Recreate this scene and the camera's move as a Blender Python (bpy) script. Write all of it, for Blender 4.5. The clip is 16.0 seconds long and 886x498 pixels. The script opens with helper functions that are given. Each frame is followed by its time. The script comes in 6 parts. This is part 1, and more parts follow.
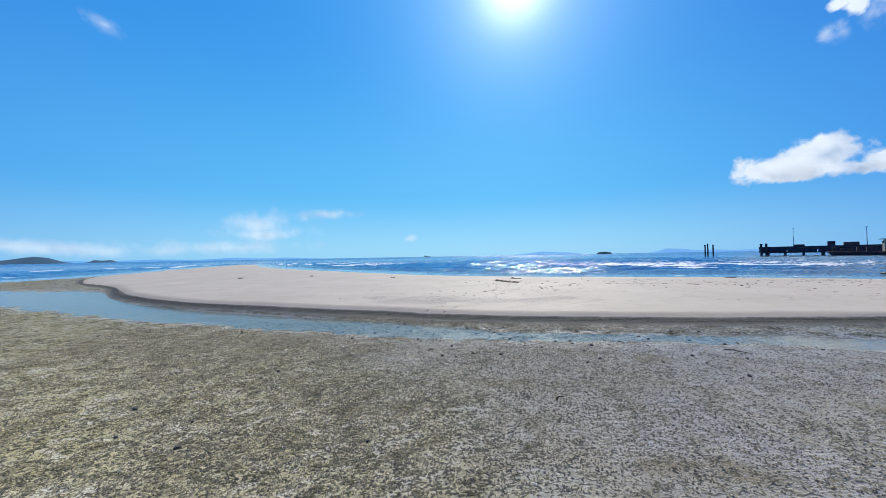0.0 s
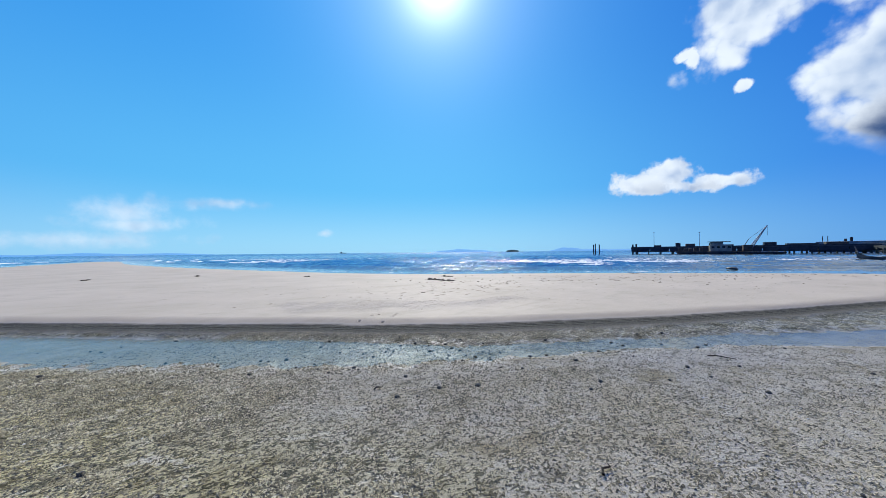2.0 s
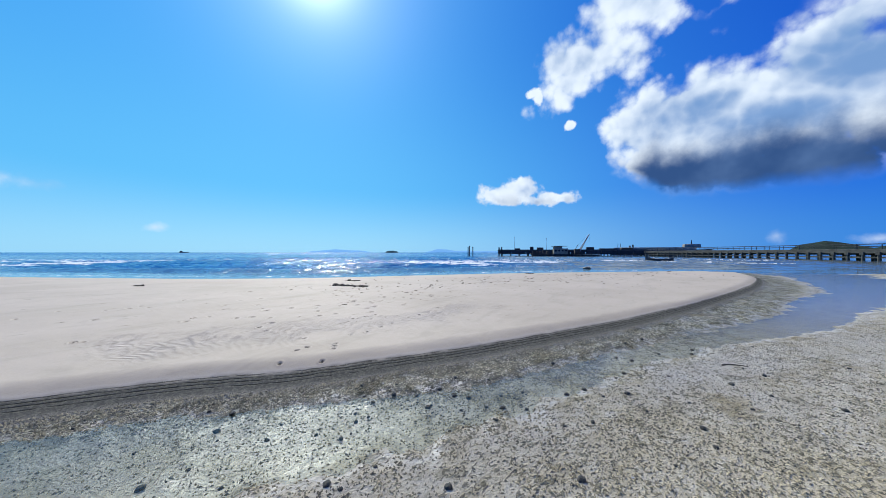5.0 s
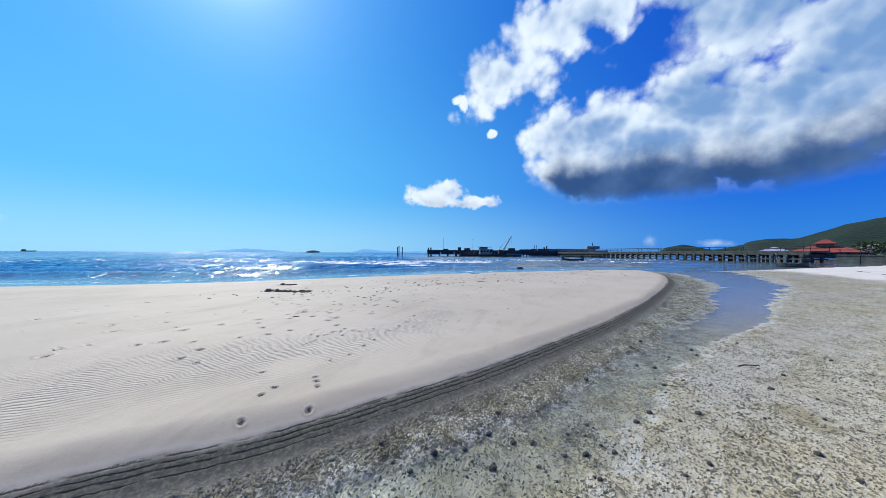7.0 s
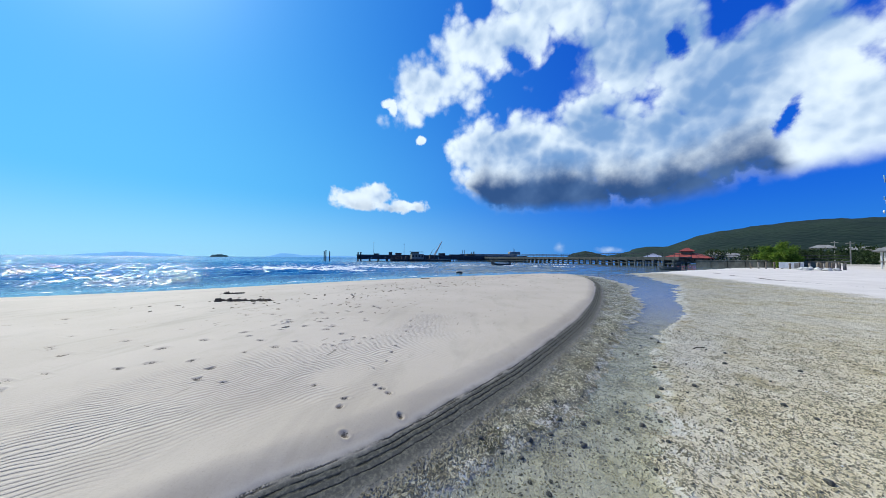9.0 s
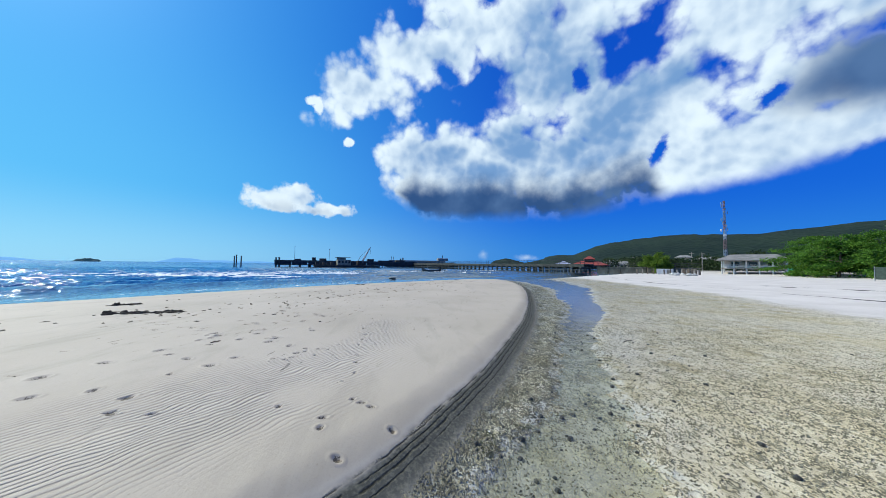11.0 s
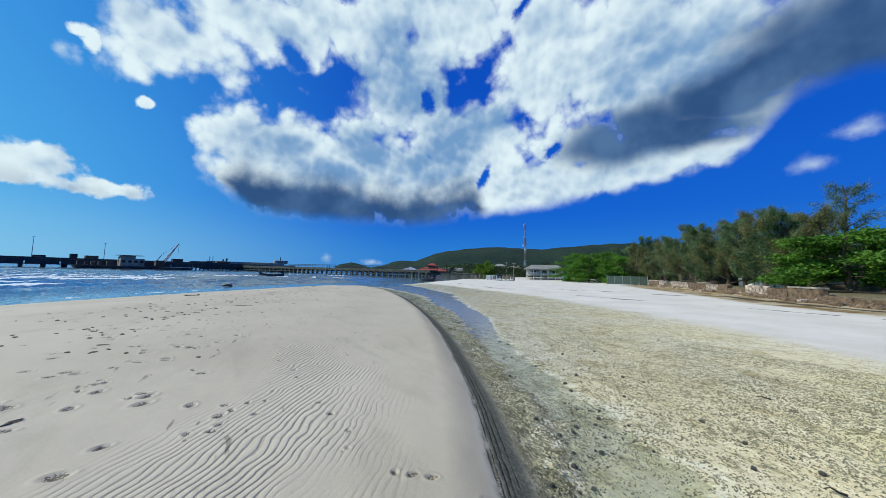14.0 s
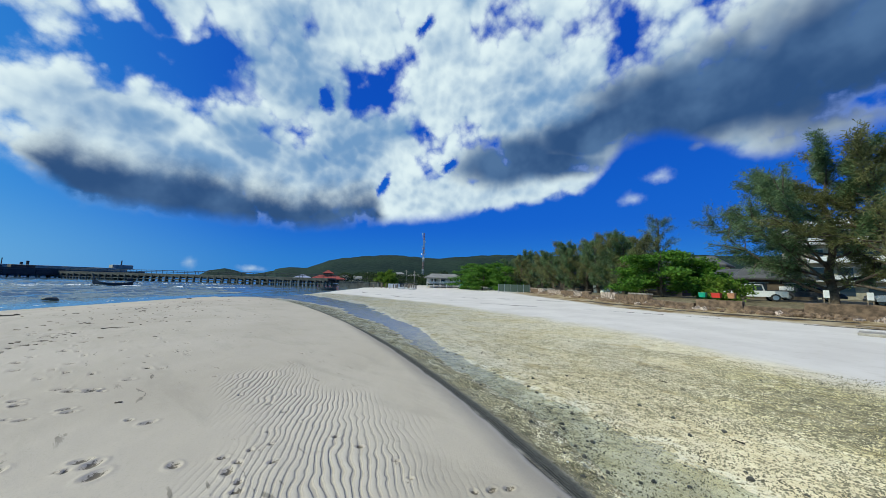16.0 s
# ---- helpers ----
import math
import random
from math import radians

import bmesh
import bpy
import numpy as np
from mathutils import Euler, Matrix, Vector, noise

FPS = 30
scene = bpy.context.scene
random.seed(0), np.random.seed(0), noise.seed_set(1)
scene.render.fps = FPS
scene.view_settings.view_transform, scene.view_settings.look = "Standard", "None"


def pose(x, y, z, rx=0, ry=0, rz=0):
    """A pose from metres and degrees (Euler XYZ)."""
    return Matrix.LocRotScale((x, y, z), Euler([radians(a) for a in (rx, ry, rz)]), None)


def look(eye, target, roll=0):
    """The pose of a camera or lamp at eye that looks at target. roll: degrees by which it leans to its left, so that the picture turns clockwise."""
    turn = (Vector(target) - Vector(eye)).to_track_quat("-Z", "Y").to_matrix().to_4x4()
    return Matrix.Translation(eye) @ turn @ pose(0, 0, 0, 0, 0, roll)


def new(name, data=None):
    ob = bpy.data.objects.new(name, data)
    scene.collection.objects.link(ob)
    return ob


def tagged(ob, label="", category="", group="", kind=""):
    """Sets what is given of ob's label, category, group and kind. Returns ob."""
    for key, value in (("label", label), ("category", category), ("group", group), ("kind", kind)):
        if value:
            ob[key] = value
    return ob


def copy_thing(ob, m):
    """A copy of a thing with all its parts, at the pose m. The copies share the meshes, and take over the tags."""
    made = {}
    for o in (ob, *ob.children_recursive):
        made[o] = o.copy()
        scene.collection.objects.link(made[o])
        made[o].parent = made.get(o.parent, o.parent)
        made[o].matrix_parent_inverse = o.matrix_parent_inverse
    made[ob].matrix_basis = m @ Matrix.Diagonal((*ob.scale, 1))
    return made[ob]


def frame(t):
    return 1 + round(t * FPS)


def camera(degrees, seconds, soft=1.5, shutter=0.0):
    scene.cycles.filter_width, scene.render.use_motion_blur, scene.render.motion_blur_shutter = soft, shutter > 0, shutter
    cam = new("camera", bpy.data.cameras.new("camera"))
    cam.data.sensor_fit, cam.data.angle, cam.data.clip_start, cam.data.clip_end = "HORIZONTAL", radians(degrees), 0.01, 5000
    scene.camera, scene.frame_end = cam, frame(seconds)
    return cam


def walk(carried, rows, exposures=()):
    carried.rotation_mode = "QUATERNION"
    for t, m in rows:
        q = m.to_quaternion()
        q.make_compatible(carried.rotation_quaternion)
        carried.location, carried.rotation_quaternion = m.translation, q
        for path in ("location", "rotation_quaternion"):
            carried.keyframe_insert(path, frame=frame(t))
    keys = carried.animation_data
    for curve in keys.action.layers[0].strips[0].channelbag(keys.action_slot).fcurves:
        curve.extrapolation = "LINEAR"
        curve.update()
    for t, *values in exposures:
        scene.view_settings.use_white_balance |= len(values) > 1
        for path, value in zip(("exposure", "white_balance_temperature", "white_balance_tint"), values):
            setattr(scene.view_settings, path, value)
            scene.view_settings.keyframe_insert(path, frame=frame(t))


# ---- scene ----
cam = camera(109.66, 16.0, soft=0.6)
walk(cam, [
    (0.0, pose(0.000, 0.000, 1.624, 91.34, 1.01, -14.40)),
    (0.5, pose(-0.005, 0.442, 1.622, 91.13, 0.85, -18.09)),
    (1.0, pose(-0.002, 0.879, 1.615, 90.81, 0.77, -21.78)),
    (1.5, pose(0.003, 1.320, 1.608, 90.78, 0.82, -25.53)),
    (2.0, pose(0.003, 1.768, 1.599, 90.56, 0.59, -29.22)),
    (2.5, pose(-0.000, 2.212, 1.595, 90.60, 0.50, -32.89)),
    (3.0, pose(-0.091, 2.640, 1.590, 90.54, 0.43, -36.59)),
    (3.5, pose(-0.146, 3.065, 1.588, 90.59, 0.25, -40.39)),
    (4.0, pose(-0.193, 3.495, 1.591, 90.59, 0.14, -44.12)),
    (6.5, pose(0.019, 5.524, 1.574, 90.68, -0.17, -61.25)),
    (7.0, pose(0.061, 5.924, 1.559, 90.68, -0.25, -64.54)),
    (7.5, pose(-0.009, 6.317, 1.558, 90.69, -0.40, -67.72)),
    (8.0, pose(-0.174, 6.678, 1.565, 90.94, -0.44, -71.01)),
    (8.5, pose(-0.377, 7.006, 1.575, 91.31, -0.54, -74.31)),
    (9.0, pose(-0.632, 7.264, 1.568, 91.63, -0.42, -77.64)),
    (11.5, pose(-0.517, 8.051, 1.468, 93.04, -0.77, -94.94)),
    (12.0, pose(-0.361, 8.288, 1.435, 93.05, -0.83, -99.69)),
    (12.5, pose(-0.059, 8.644, 1.446, 93.29, -1.02, -104.37)),
    (13.0, pose(0.100, 8.987, 1.470, 93.54, -1.23, -109.16)),
    (13.5, pose(0.248, 9.334, 1.532, 93.82, -1.47, -113.91)),
    (14.0, pose(0.372, 9.603, 1.625, 94.30, -1.61, -118.60)),
    (14.5, pose(0.492, 9.846, 1.689, 94.63, -1.69, -123.33)),
    (15.0, pose(0.692, 10.117, 1.713, 95.14, -1.84, -127.92)),
    (15.5, pose(0.894, 10.446, 1.720, 95.82, -1.79, -132.62)),
    (16.0, pose(1.106, 10.796, 1.720, 96.28, -1.64, -137.25)),
], exposures=[(0.0, 0.06, 6290, 9), (7.0, 0.11, 6210, 7), (9.0, 0.12, 6180, 5), (12.5, 0.02, 6230, 0), (16.0, -0.06, 6410, -3)])

# ---- sky and sun ----
SUN_AZ, SUN_EL = radians(28.6), radians(41.3)
SUN_DIR = Vector((math.sin(SUN_AZ) * math.cos(SUN_EL), math.cos(SUN_AZ) * math.cos(SUN_EL), math.sin(SUN_EL)))

sun_data = bpy.data.lights.new("sun", "SUN")
sun_data.energy, sun_data.angle, sun_data.color = 4.4, radians(0.53), (1.0, 0.92, 0.76)
sun = new("sun", sun_data)
sun.matrix_world = look(SUN_DIR * 100, (0, 0, 0))


class Graph:
    """Short hand for node trees."""

    def __init__(self, tree):
        self.tree = tree
        tree.nodes.clear()

    def node(self, kind, **values):
        n = self.tree.nodes.new(kind)
        for key, value in values.items():
            if key in ("operation", "blend_type", "data_type", "noise_dimensions", "noise_type", "feature", "wave_type",
                       "bands_direction", "sky_type", "attribute_name", "interpolation_type", "vector_type", "distance", "mode"):
                if key == "operation": n.operation = value
                elif key == "blend_type": n.blend_type = value
                elif key == "data_type": n.data_type = value
                elif key == "noise_dimensions": n.noise_dimensions = value
                elif key == "noise_type": n.noise_type = value
                elif key == "feature": n.feature = value
                elif key == "distance": n.distance = value
                elif key == "attribute_name": n.attribute_name = value
                elif key == "interpolation_type": n.interpolation_type = value
                elif key == "vector_type": n.vector_type = value
        return n

    def put(self, socket, value):
        if isinstance(value, bpy.types.NodeSocket):
            self.tree.links.new(value, socket)
        elif value is not None:
            if isinstance(value, tuple) and len(value) == 3 and len(socket.default_value) == 4:
                value = (*value, 1)
            socket.default_value = value

    def math(self, op, a, b=None, c=None, clamp=False):
        n = self.node("ShaderNodeMath", operation=op)
        n.use_clamp = clamp
        for s, v in zip(n.inputs, (a, b, c)):
            self.put(s, v)
        return n.outputs[0]

    def vec(self, op, a, b=None):
        n = self.node("ShaderNodeVectorMath", operation=op)
        self.put(n.inputs[0], a)
        if b is not None:
            self.put(n.inputs[1], b)
        return n.outputs["Value"] if op in ("DOT_PRODUCT", "LENGTH") else n.outputs["Vector"]

    def mix(self, fac, a, b, blend="MIX"):
        n = self.tree.nodes.new("ShaderNodeMix")
        n.data_type, n.blend_type, n.clamp_factor = "RGBA", blend, True
        self.put(n.inputs["Factor"], fac)
        self.put(n.inputs[6], a)
        self.put(n.inputs[7], b)
        return n.outputs[2]

    def step(self, v, lo, hi, a=0.0, b=1.0):
        n = self.node("ShaderNodeMapRange", interpolation_type="SMOOTHSTEP")
        for s, x in zip(n.inputs, (v, lo, hi, a, b)):
            self.put(s, x)
        return n.outputs[0]

    def noise(self, vector, scale, detail=4.0, rough=0.55, distortion=0.0, out="Fac"):
        n = self.node("ShaderNodeTexNoise")
        self.put(n.inputs["Vector"], vector)
        n.inputs["Scale"].default_value, n.inputs["Detail"].default_value = scale, detail
        n.inputs["Roughness"].default_value, n.inputs["Distortion"].default_value = rough, distortion
        return n.outputs[out]

    def voronoi(self, vector, scale, feature="F1", out="Distance", rand=1.0):
        n = self.node("ShaderNodeTexVoronoi", feature=feature)
        self.put(n.inputs["Vector"], vector)
        n.inputs["Scale"].default_value, n.inputs["Randomness"].default_value = scale, rand
        return n.outputs[out]

    def scaled(self, vector, x, y, z, turn=0.0):
        n = self.node("ShaderNodeMapping")
        self.put(n.inputs["Vector"], vector)
        n.inputs["Scale"].default_value, n.inputs["Rotation"].default_value = (x, y, z), (0, 0, turn)
        return n.outputs[0]

    def attribute(self, name, out="Fac"):
        return self.node("ShaderNodeAttribute", attribute_name=name).outputs[out]

    def bump(self, height, strength, depth, normal=None):
        n = self.node("ShaderNodeBump")
        n.inputs["Strength"].default_value, n.inputs["Distance"].default_value = strength, depth
        self.put(n.inputs["Height"], height)
        if normal is not None:
            self.put(n.inputs["Normal"], normal)
        return n.outputs[0]


def ellipse(g, az, el, az0, el0, wide, high, turn=0.0):
    """1 in the middle of an oval of the sky, 0 on its rim, below that outside. Degrees."""
    dx, dy = g.math("SUBTRACT", az, az0), g.math("SUBTRACT", el, el0)
    c, s = math.cos(radians(turn)), math.sin(radians(turn))
    u = g.math("MULTIPLY", g.math("ADD", g.math("MULTIPLY", dx, c), g.math("MULTIPLY", dy, s)), 1 / wide)
    v = g.math("MULTIPLY", g.math("SUBTRACT", g.math("MULTIPLY", dy, c), g.math("MULTIPLY", dx, s)), 1 / high)
    r = g.math("SQRT", g.math("ADD", g.math("MULTIPLY", u, u), g.math("MULTIPLY", v, v)))
    return g.math("SUBTRACT", 1.0, r)


def most(g, values):
    total = values[0]
    for v in values[1:]:
        n = g.node("ShaderNodeMath", operation="SMOOTH_MAX")
        g.put(n.inputs[0], total)
        g.put(n.inputs[1], v)
        n.inputs[2].default_value = 0.15
        total = n.outputs[0]
    return total


# clouds as they stand over the bay: azimuth and height of the middle, half width, half height, tilt
CLOUD_HEAP = [(76, 29.5, 10, 6.2, 0), (86, 34.6, 15, 4.2, 6), (98, 38.5, 14, 5, 0), (90, 18.5, 11.5, 8, 0), (92, 12.5, 13, 6, 0), (104, 17, 16, 11, 0),
              (118, 17, 17, 10, 0), (110, 31.5, 9, 10, 0), (97, 44, 16, 6, 0), (122, 23, 16, 8, 0), (135, 14.5, 15, 6, 8),
              (147, 16.2, 20, 4.5, 8), (143, 21.5, 10, 6, 0), (154, 21.8, 11, 5.5, 12), (147, 32, 26, 14, 0), (172, 27.5, 22, 9.5, 0), (190, 26, 28, 11, 0), (120, 47, 40, 13, 0),
              (160, 52, 50, 14, 0)]
CLOUD_GAPS = [(96.5, 28.8, 7.5, 2.0, -14), (91.3, 32.0, 3.6, 1.9, -25), (97.0, 26.3, 1.8, 2.2, 0), (115.1, 29.7, 1.3, 2.4, 0), (123.6, 31.2, 3.0, 1.4, -50), (133.0, 26.2, 3.0, 1.3, -38),
              (126.2, 17.6, 1.2, 2.2, -15), (137.8, 21.3, 2.3, 1.1, 35), (132.0, 42.1, 2.2, 1.3, 60), (99.2, 41.5, 3.4, 1.8, 0), (77, 23.0, 1.5, 1.6, 0)]
CLOUD_DARK = [(149, 21.4, 9, 3.6, 8), (157, 20.6, 9, 2.4, 5), (163, 25.0, 12, 3.4, 12), (178, 25.5, 15, 6, -5), (196, 25, 17, 8, 0)]
CLOUD_GREY = [(104, 31.5, 6, 4, 0), (113, 30, 8, 5, 0), (122, 27, 7, 5, 0), (96, 16.5, 7, 1.8, 0), (88, 19.4, 6, 2.2, -5), (104, 21.6, 6.5, 3.2, 0), (113, 19.2, 8, 3.2, 10), (120, 22, 6, 4, 0),
              (128, 27, 5, 2, -40), (109, 37, 5, 5, 0), (118, 33, 5, 4, 0), (152, 19.5, 7, 1.6, 5), (157, 29, 13, 5, 5)]
CLOUD_SMALL = [(60.6, 9.8, 3.6, 1.9, 0), (66.3, 10.6, 4.0, 2.6, 0), (71.2, 9.4, 3.6, 1.3, 0), (65, 8.8, 8.0, 1.1, 0), (68.2, 25.2, 1.5, 1.1, 0), (73.8, 20.8, 1.1, 0.9, 0),
               (67.5, 25.8, 1.8, 0.8, 10), (90.0, 39.2, 2.2, 1.5, 0)]
CLOUD_WISPS = [(-16.3, 6.2, 5.5, 2.6, 0), (-5, 7.3, 8, 1.0, 2), (-15, 4.3, 9, 1.4, 0), (-20, 2.2, 14, 1.5, 0), (-40, 1.6, 12, 1.1, 0), (8.2, 3.4, 1.6, 0.7, 0), (97.5, 2.6, 1.0, 1.1, 0),
               (105, 1.8, 2.2, 0.6, 0), (168.3, 14.7, 2.6, 1.4, 0), (172, 17.7, 2.6, 1.4, 0), (178, 20.3, 1.6, 0.8, 0), (-33, 27.4, 1.9, 0.9, -20)]

world = bpy.data.worlds.new("sky")
scene.world = world
world.use_nodes = True
g = Graph(world.node_tree)
way = g.node("ShaderNodeTexCoord").outputs["Generated"]
split = g.node("ShaderNodeSeparateXYZ")
g.put(split.inputs[0], way)
sky = g.node("ShaderNodeTexSky")
sky.sky_type, sky.sun_disc = "NISHITA", False
sky.sun_elevation, sky.sun_rotation = SUN_EL, SUN_AZ
sky.air_density, sky.dust_density, sky.ozone_density = 1.0, 0.6, 3.0
# clear tropical air: deep blue away from the sun, paler towards it and the horizon
sunny = g.math("ADD", 0.5, g.math("MULTIPLY", 0.5, g.math("ADD", g.math("MULTIPLY", split.outputs[0], math.sin(radians(8))), g.math("MULTIPLY", split.outputs[1], math.cos(radians(8))))))
sunny = g.step(sunny, 0.36, 1.06)
low = g.mix(sunny, (0.022, 0.205, 0.70), (0.33, 0.67, 0.93))
middle = g.mix(sunny, (0.004, 0.110, 0.68), (0.125, 0.515, 0.91))
high = g.mix(sunny, (0.004, 0.068, 0.56), (0.050, 0.355, 0.87))
height = g.math("MAXIMUM", split.outputs[2], 0.0)
air = g.mix(g.step(height, 0.0, 0.20), low, middle)
air = g.mix(g.step(height, 0.12, 0.62), air, high)
SKY_LEVEL = 0.085
day = g.mix(0.90, g.mix(1.0, sky.outputs[0], (SKY_LEVEL * 0.6, SKY_LEVEL * 0.95, SKY_LEVEL), "MULTIPLY"), air)
# the bright air round the sun
near_sun = g.math("MAXIMUM", g.vec("DOT_PRODUCT", way, tuple(SUN_DIR)), 0.0)
halo = g.mix(1.0, (0.55, 0.92, 1.0), g.math("MULTIPLY", g.math("POWER", near_sun, 14.0), 0.13), "MULTIPLY")
glow = (g.math("ADD", g.math("MULTIPLY", g.math("POWER", near_sun, 330.0), 0.95), g.math("MULTIPLY", g.math("POWER", near_sun, 60.0), 0.24)))
glow_colour = g.mix(1.0, g.mix(1.0, (1.0, 0.97, 0.90), glow, "MULTIPLY"), halo, "ADD")
# clouds
az0 = g.math("MULTIPLY", g.math("ARCTAN2", split.outputs[0], split.outputs[1]), 180 / math.pi)
# turned so that the seam lies behind the view, in the north west
az1 = g.math("ADD", az0, g.math("MULTIPLY", g.math("LESS_THAN", az0, -90.0), 360.0))
el1 = g.math("MULTIPLY", g.math("ARCSINE", split.outputs[2]), 180 / math.pi)
puff = g.noise(way, 6.5, 8.0, 0.54)
soft_puff = g.noise(way, 7.5, 3.5, 0.5)
curl = g.noise(way, 3.0, 6.0, 0.55, out="Color")
shift = g.vec("SUBTRACT", curl, (0.5, 0.5, 0.5))
sh = g.node("ShaderNodeSeparateXYZ")
tangled = g.vec("ADD", way, g.vec("MULTIPLY", shift, (0.10, 0.10, 0.10)))


def billow(at):
    """Rounded heads of cloud at three sizes."""
    big, less, least = (g.voronoi(at, s) for s in (8.0, 19.0, 43.0))
    return g.math("ADD", g.math("MULTIPLY", big, -0.55), g.math("ADD", g.math("MULTIPLY", less, -0.34), g.math("MULTIPLY", least, -0.18)))


heads = billow(tangled)
heads_sunward = billow(g.vec("ADD", tangled, tuple(SUN_DIR * 0.014 + Vector((0, 0, 0.012)))))
g.put(sh.inputs[0], shift)
az = g.math("ADD", az1, g.math("MULTIPLY", sh.outputs[0], 8.0))
el = g.math("ADD", el1, g.math("MULTIPLY", sh.outputs[1], 5.0))
heap = most(g, [ellipse(g, az, el, *e) for e in CLOUD_HEAP])
torn = g.node("ShaderNodeSeparateXYZ")
g.put(torn.inputs[0], g.vec("SUBTRACT", g.noise(way, 13.0, 6.0, 0.62, out="Color"), (0.5, 0.5, 0.5)))
az_torn = g.math("ADD", az1, g.math("MULTIPLY", torn.outputs[0], 6.0))
el_torn = g.math("ADD", el1, g.math("MULTIPLY", torn.outputs[1], 5.0))
gaps = most(g, [ellipse(g, az_torn, el_torn, *e) for e in CLOUD_GAPS])
gaps = g.math("ADD", gaps, g.math("MULTIPLY", g.math("SUBTRACT", puff, 0.5), 2.0))
body = g.math("ADD", heap, g.math("ADD", g.math("MULTIPLY", g.math("SUBTRACT", puff, 0.5), 1.1), g.math("MULTIPLY", g.math("ADD", heads, 0.52), 1.0)))
fine = g.noise(way, 17.0, 8.0, 0.6)
body = g.math("ADD", body, g.math("MULTIPLY", g.math("SUBTRACT", fine, 0.5), 0.6))
# the clouds' level undersides
base = g.math("ADD", 8.9, g.math("ADD", g.math("MULTIPLY", g.math("MAXIMUM", g.math("SUBTRACT", az1, 112.0), 0.0), 0.135),
                                 g.math("MULTIPLY", g.math("MAXIMUM", g.math("SUBTRACT", 87.0, az1), 0.0), 0.6)))
base = g.math("ADD", base, g.math("SUBTRACT", g.step(az1, 160.0, 169.0, 0.0, 6.0), g.step(az1, 172.0, 186.0, 0.0, 7.5)))
over = g.math("ADD", g.math("SUBTRACT", el1, base), g.math("MULTIPLY", g.math("SUBTRACT", puff, 0.5), 1.3))
over = g.math("ADD", over, g.math("MULTIPLY", g.math("SUBTRACT", fine, 0.5), 1.8))
cover = g.math("MULTIPLY", g.math("MULTIPLY", g.step(body, -0.06, 0.36), g.step(over, -1.3, 1.4)), g.step(gaps, -0.15, 0.65, 1.0, 0.0))
azs = g.math("ADD", az1, g.math("MULTIPLY", sh.outputs[2], 6.0))
els = g.math("ADD", el1, g.math("MULTIPLY", sh.outputs[0], 4.0))
small = most(g, [ellipse(g, azs, els, *e) for e in CLOUD_SMALL])
cover_small = g.step(g.math("ADD", small, g.math("MULTIPLY", g.math("SUBTRACT", fine, 0.5), 2.2)), -0.02, 0.42)
wisps = most(g, [ellipse(g, azs, els, *e) for e in CLOUD_WISPS])
cover_wisp = g.math("MULTIPLY", g.step(g.math("ADD", wisps, g.math("MULTIPLY", g.math("SUBTRACT", fine, 0.5), 2.2)), -0.1, 1.35), 0.62)
# blue-grey undersides: the long base of the heap and the broad dark deck in the south
soft_over = g.math("ADD", g.math("SUBTRACT", el1, base), g.math("MULTIPLY", g.math("SUBTRACT", soft_puff, 0.5), 5.0))
under = g.math("SUBTRACT", 1.0, g.math("DIVIDE", g.math("ABSOLUTE", g.math("SUBTRACT", soft_over, 1.4)), 5.2))
under = g.math("SUBTRACT", under, g.math("MULTIPLY", g.step(az1, 123.0, 130.0), 2.0))
under = g.math("SUBTRACT", under, g.step(az1, 86.0, 81.0))
deck = most(g, [ellipse(g, az, el, *e) for e in CLOUD_DARK])
dark = g.math("MAXIMUM", g.step(g.math("ADD", under, g.math("MULTIPLY", g.math("SUBTRACT", fine, 0.5), 0.7)), -0.35, 0.78), g.step(g.math("ADD", deck, g.math("MULTIPLY", g.math("SUBTRACT", soft_puff, 0.5), 0.9)), -0.55, 0.45))
dark = g.math("MULTIPLY", dark, g.step(body, -0.05, 0.25))
grey = most(g, [ellipse(g, az, el, *e) for e in CLOUD_GREY])
grey = g.step(g.math("ADD", grey, g.math("MULTIPLY", g.math("SUBTRACT", soft_puff, 0.5), 1.6)), -0.6, 0.7)
facing = g.math("SUBTRACT", heads, heads_sunward)
lit = g.math("ADD", 0.72, g.math("ADD", g.math("MULTIPLY", facing, 0.95), g.math("MULTIPLY", g.math("SUBTRACT", soft_puff, 0.5), 0.9)))
lit = g.math("SUBTRACT", lit, g.math("MULTIPLY", g.step(body, 0.25, 1.0), 0.20))
lit = g.math("SUBTRACT", lit, g.math("MULTIPLY", grey, 0.36))
lit_colour = g.mix(g.step(lit, 0.05, 0.95), (0.19, 0.33, 0.60), (0.83, 0.90, 0.98))
gloom = g.mix(g.step(g.noise(way, 6.0, 4.0, 0.5), 0.35, 0.68), (0.035, 0.085, 0.225), (0.095, 0.175, 0.360))
dark_small = g.math("MULTIPLY", g.math("MULTIPLY", g.step(els, 10.6, 8.4), 0.25), g.math("MULTIPLY", g.step(small, -0.3, 0.3), g.step(fine, 0.4, 0.6)))
cloud_colour = g.mix(g.math("MAXIMUM", dark, dark_small), lit_colour, gloom)
cloud_all = g.math("MAXIMUM", cover, g.math("MAXIMUM", cover_small, cover_wisp))
sky_scaled = g.mix(1.0, day, glow_colour, "ADD")
above = g.mix(cloud_all, sky_scaled, cloud_colour)
back = g.node("ShaderNodeBackground")
g.put(back.inputs["Color"], above)
back.inputs["Strength"].default_value = 1.0
g.put(g.node("ShaderNodeOutputWorld").inputs["Surface"], back.outputs[0])


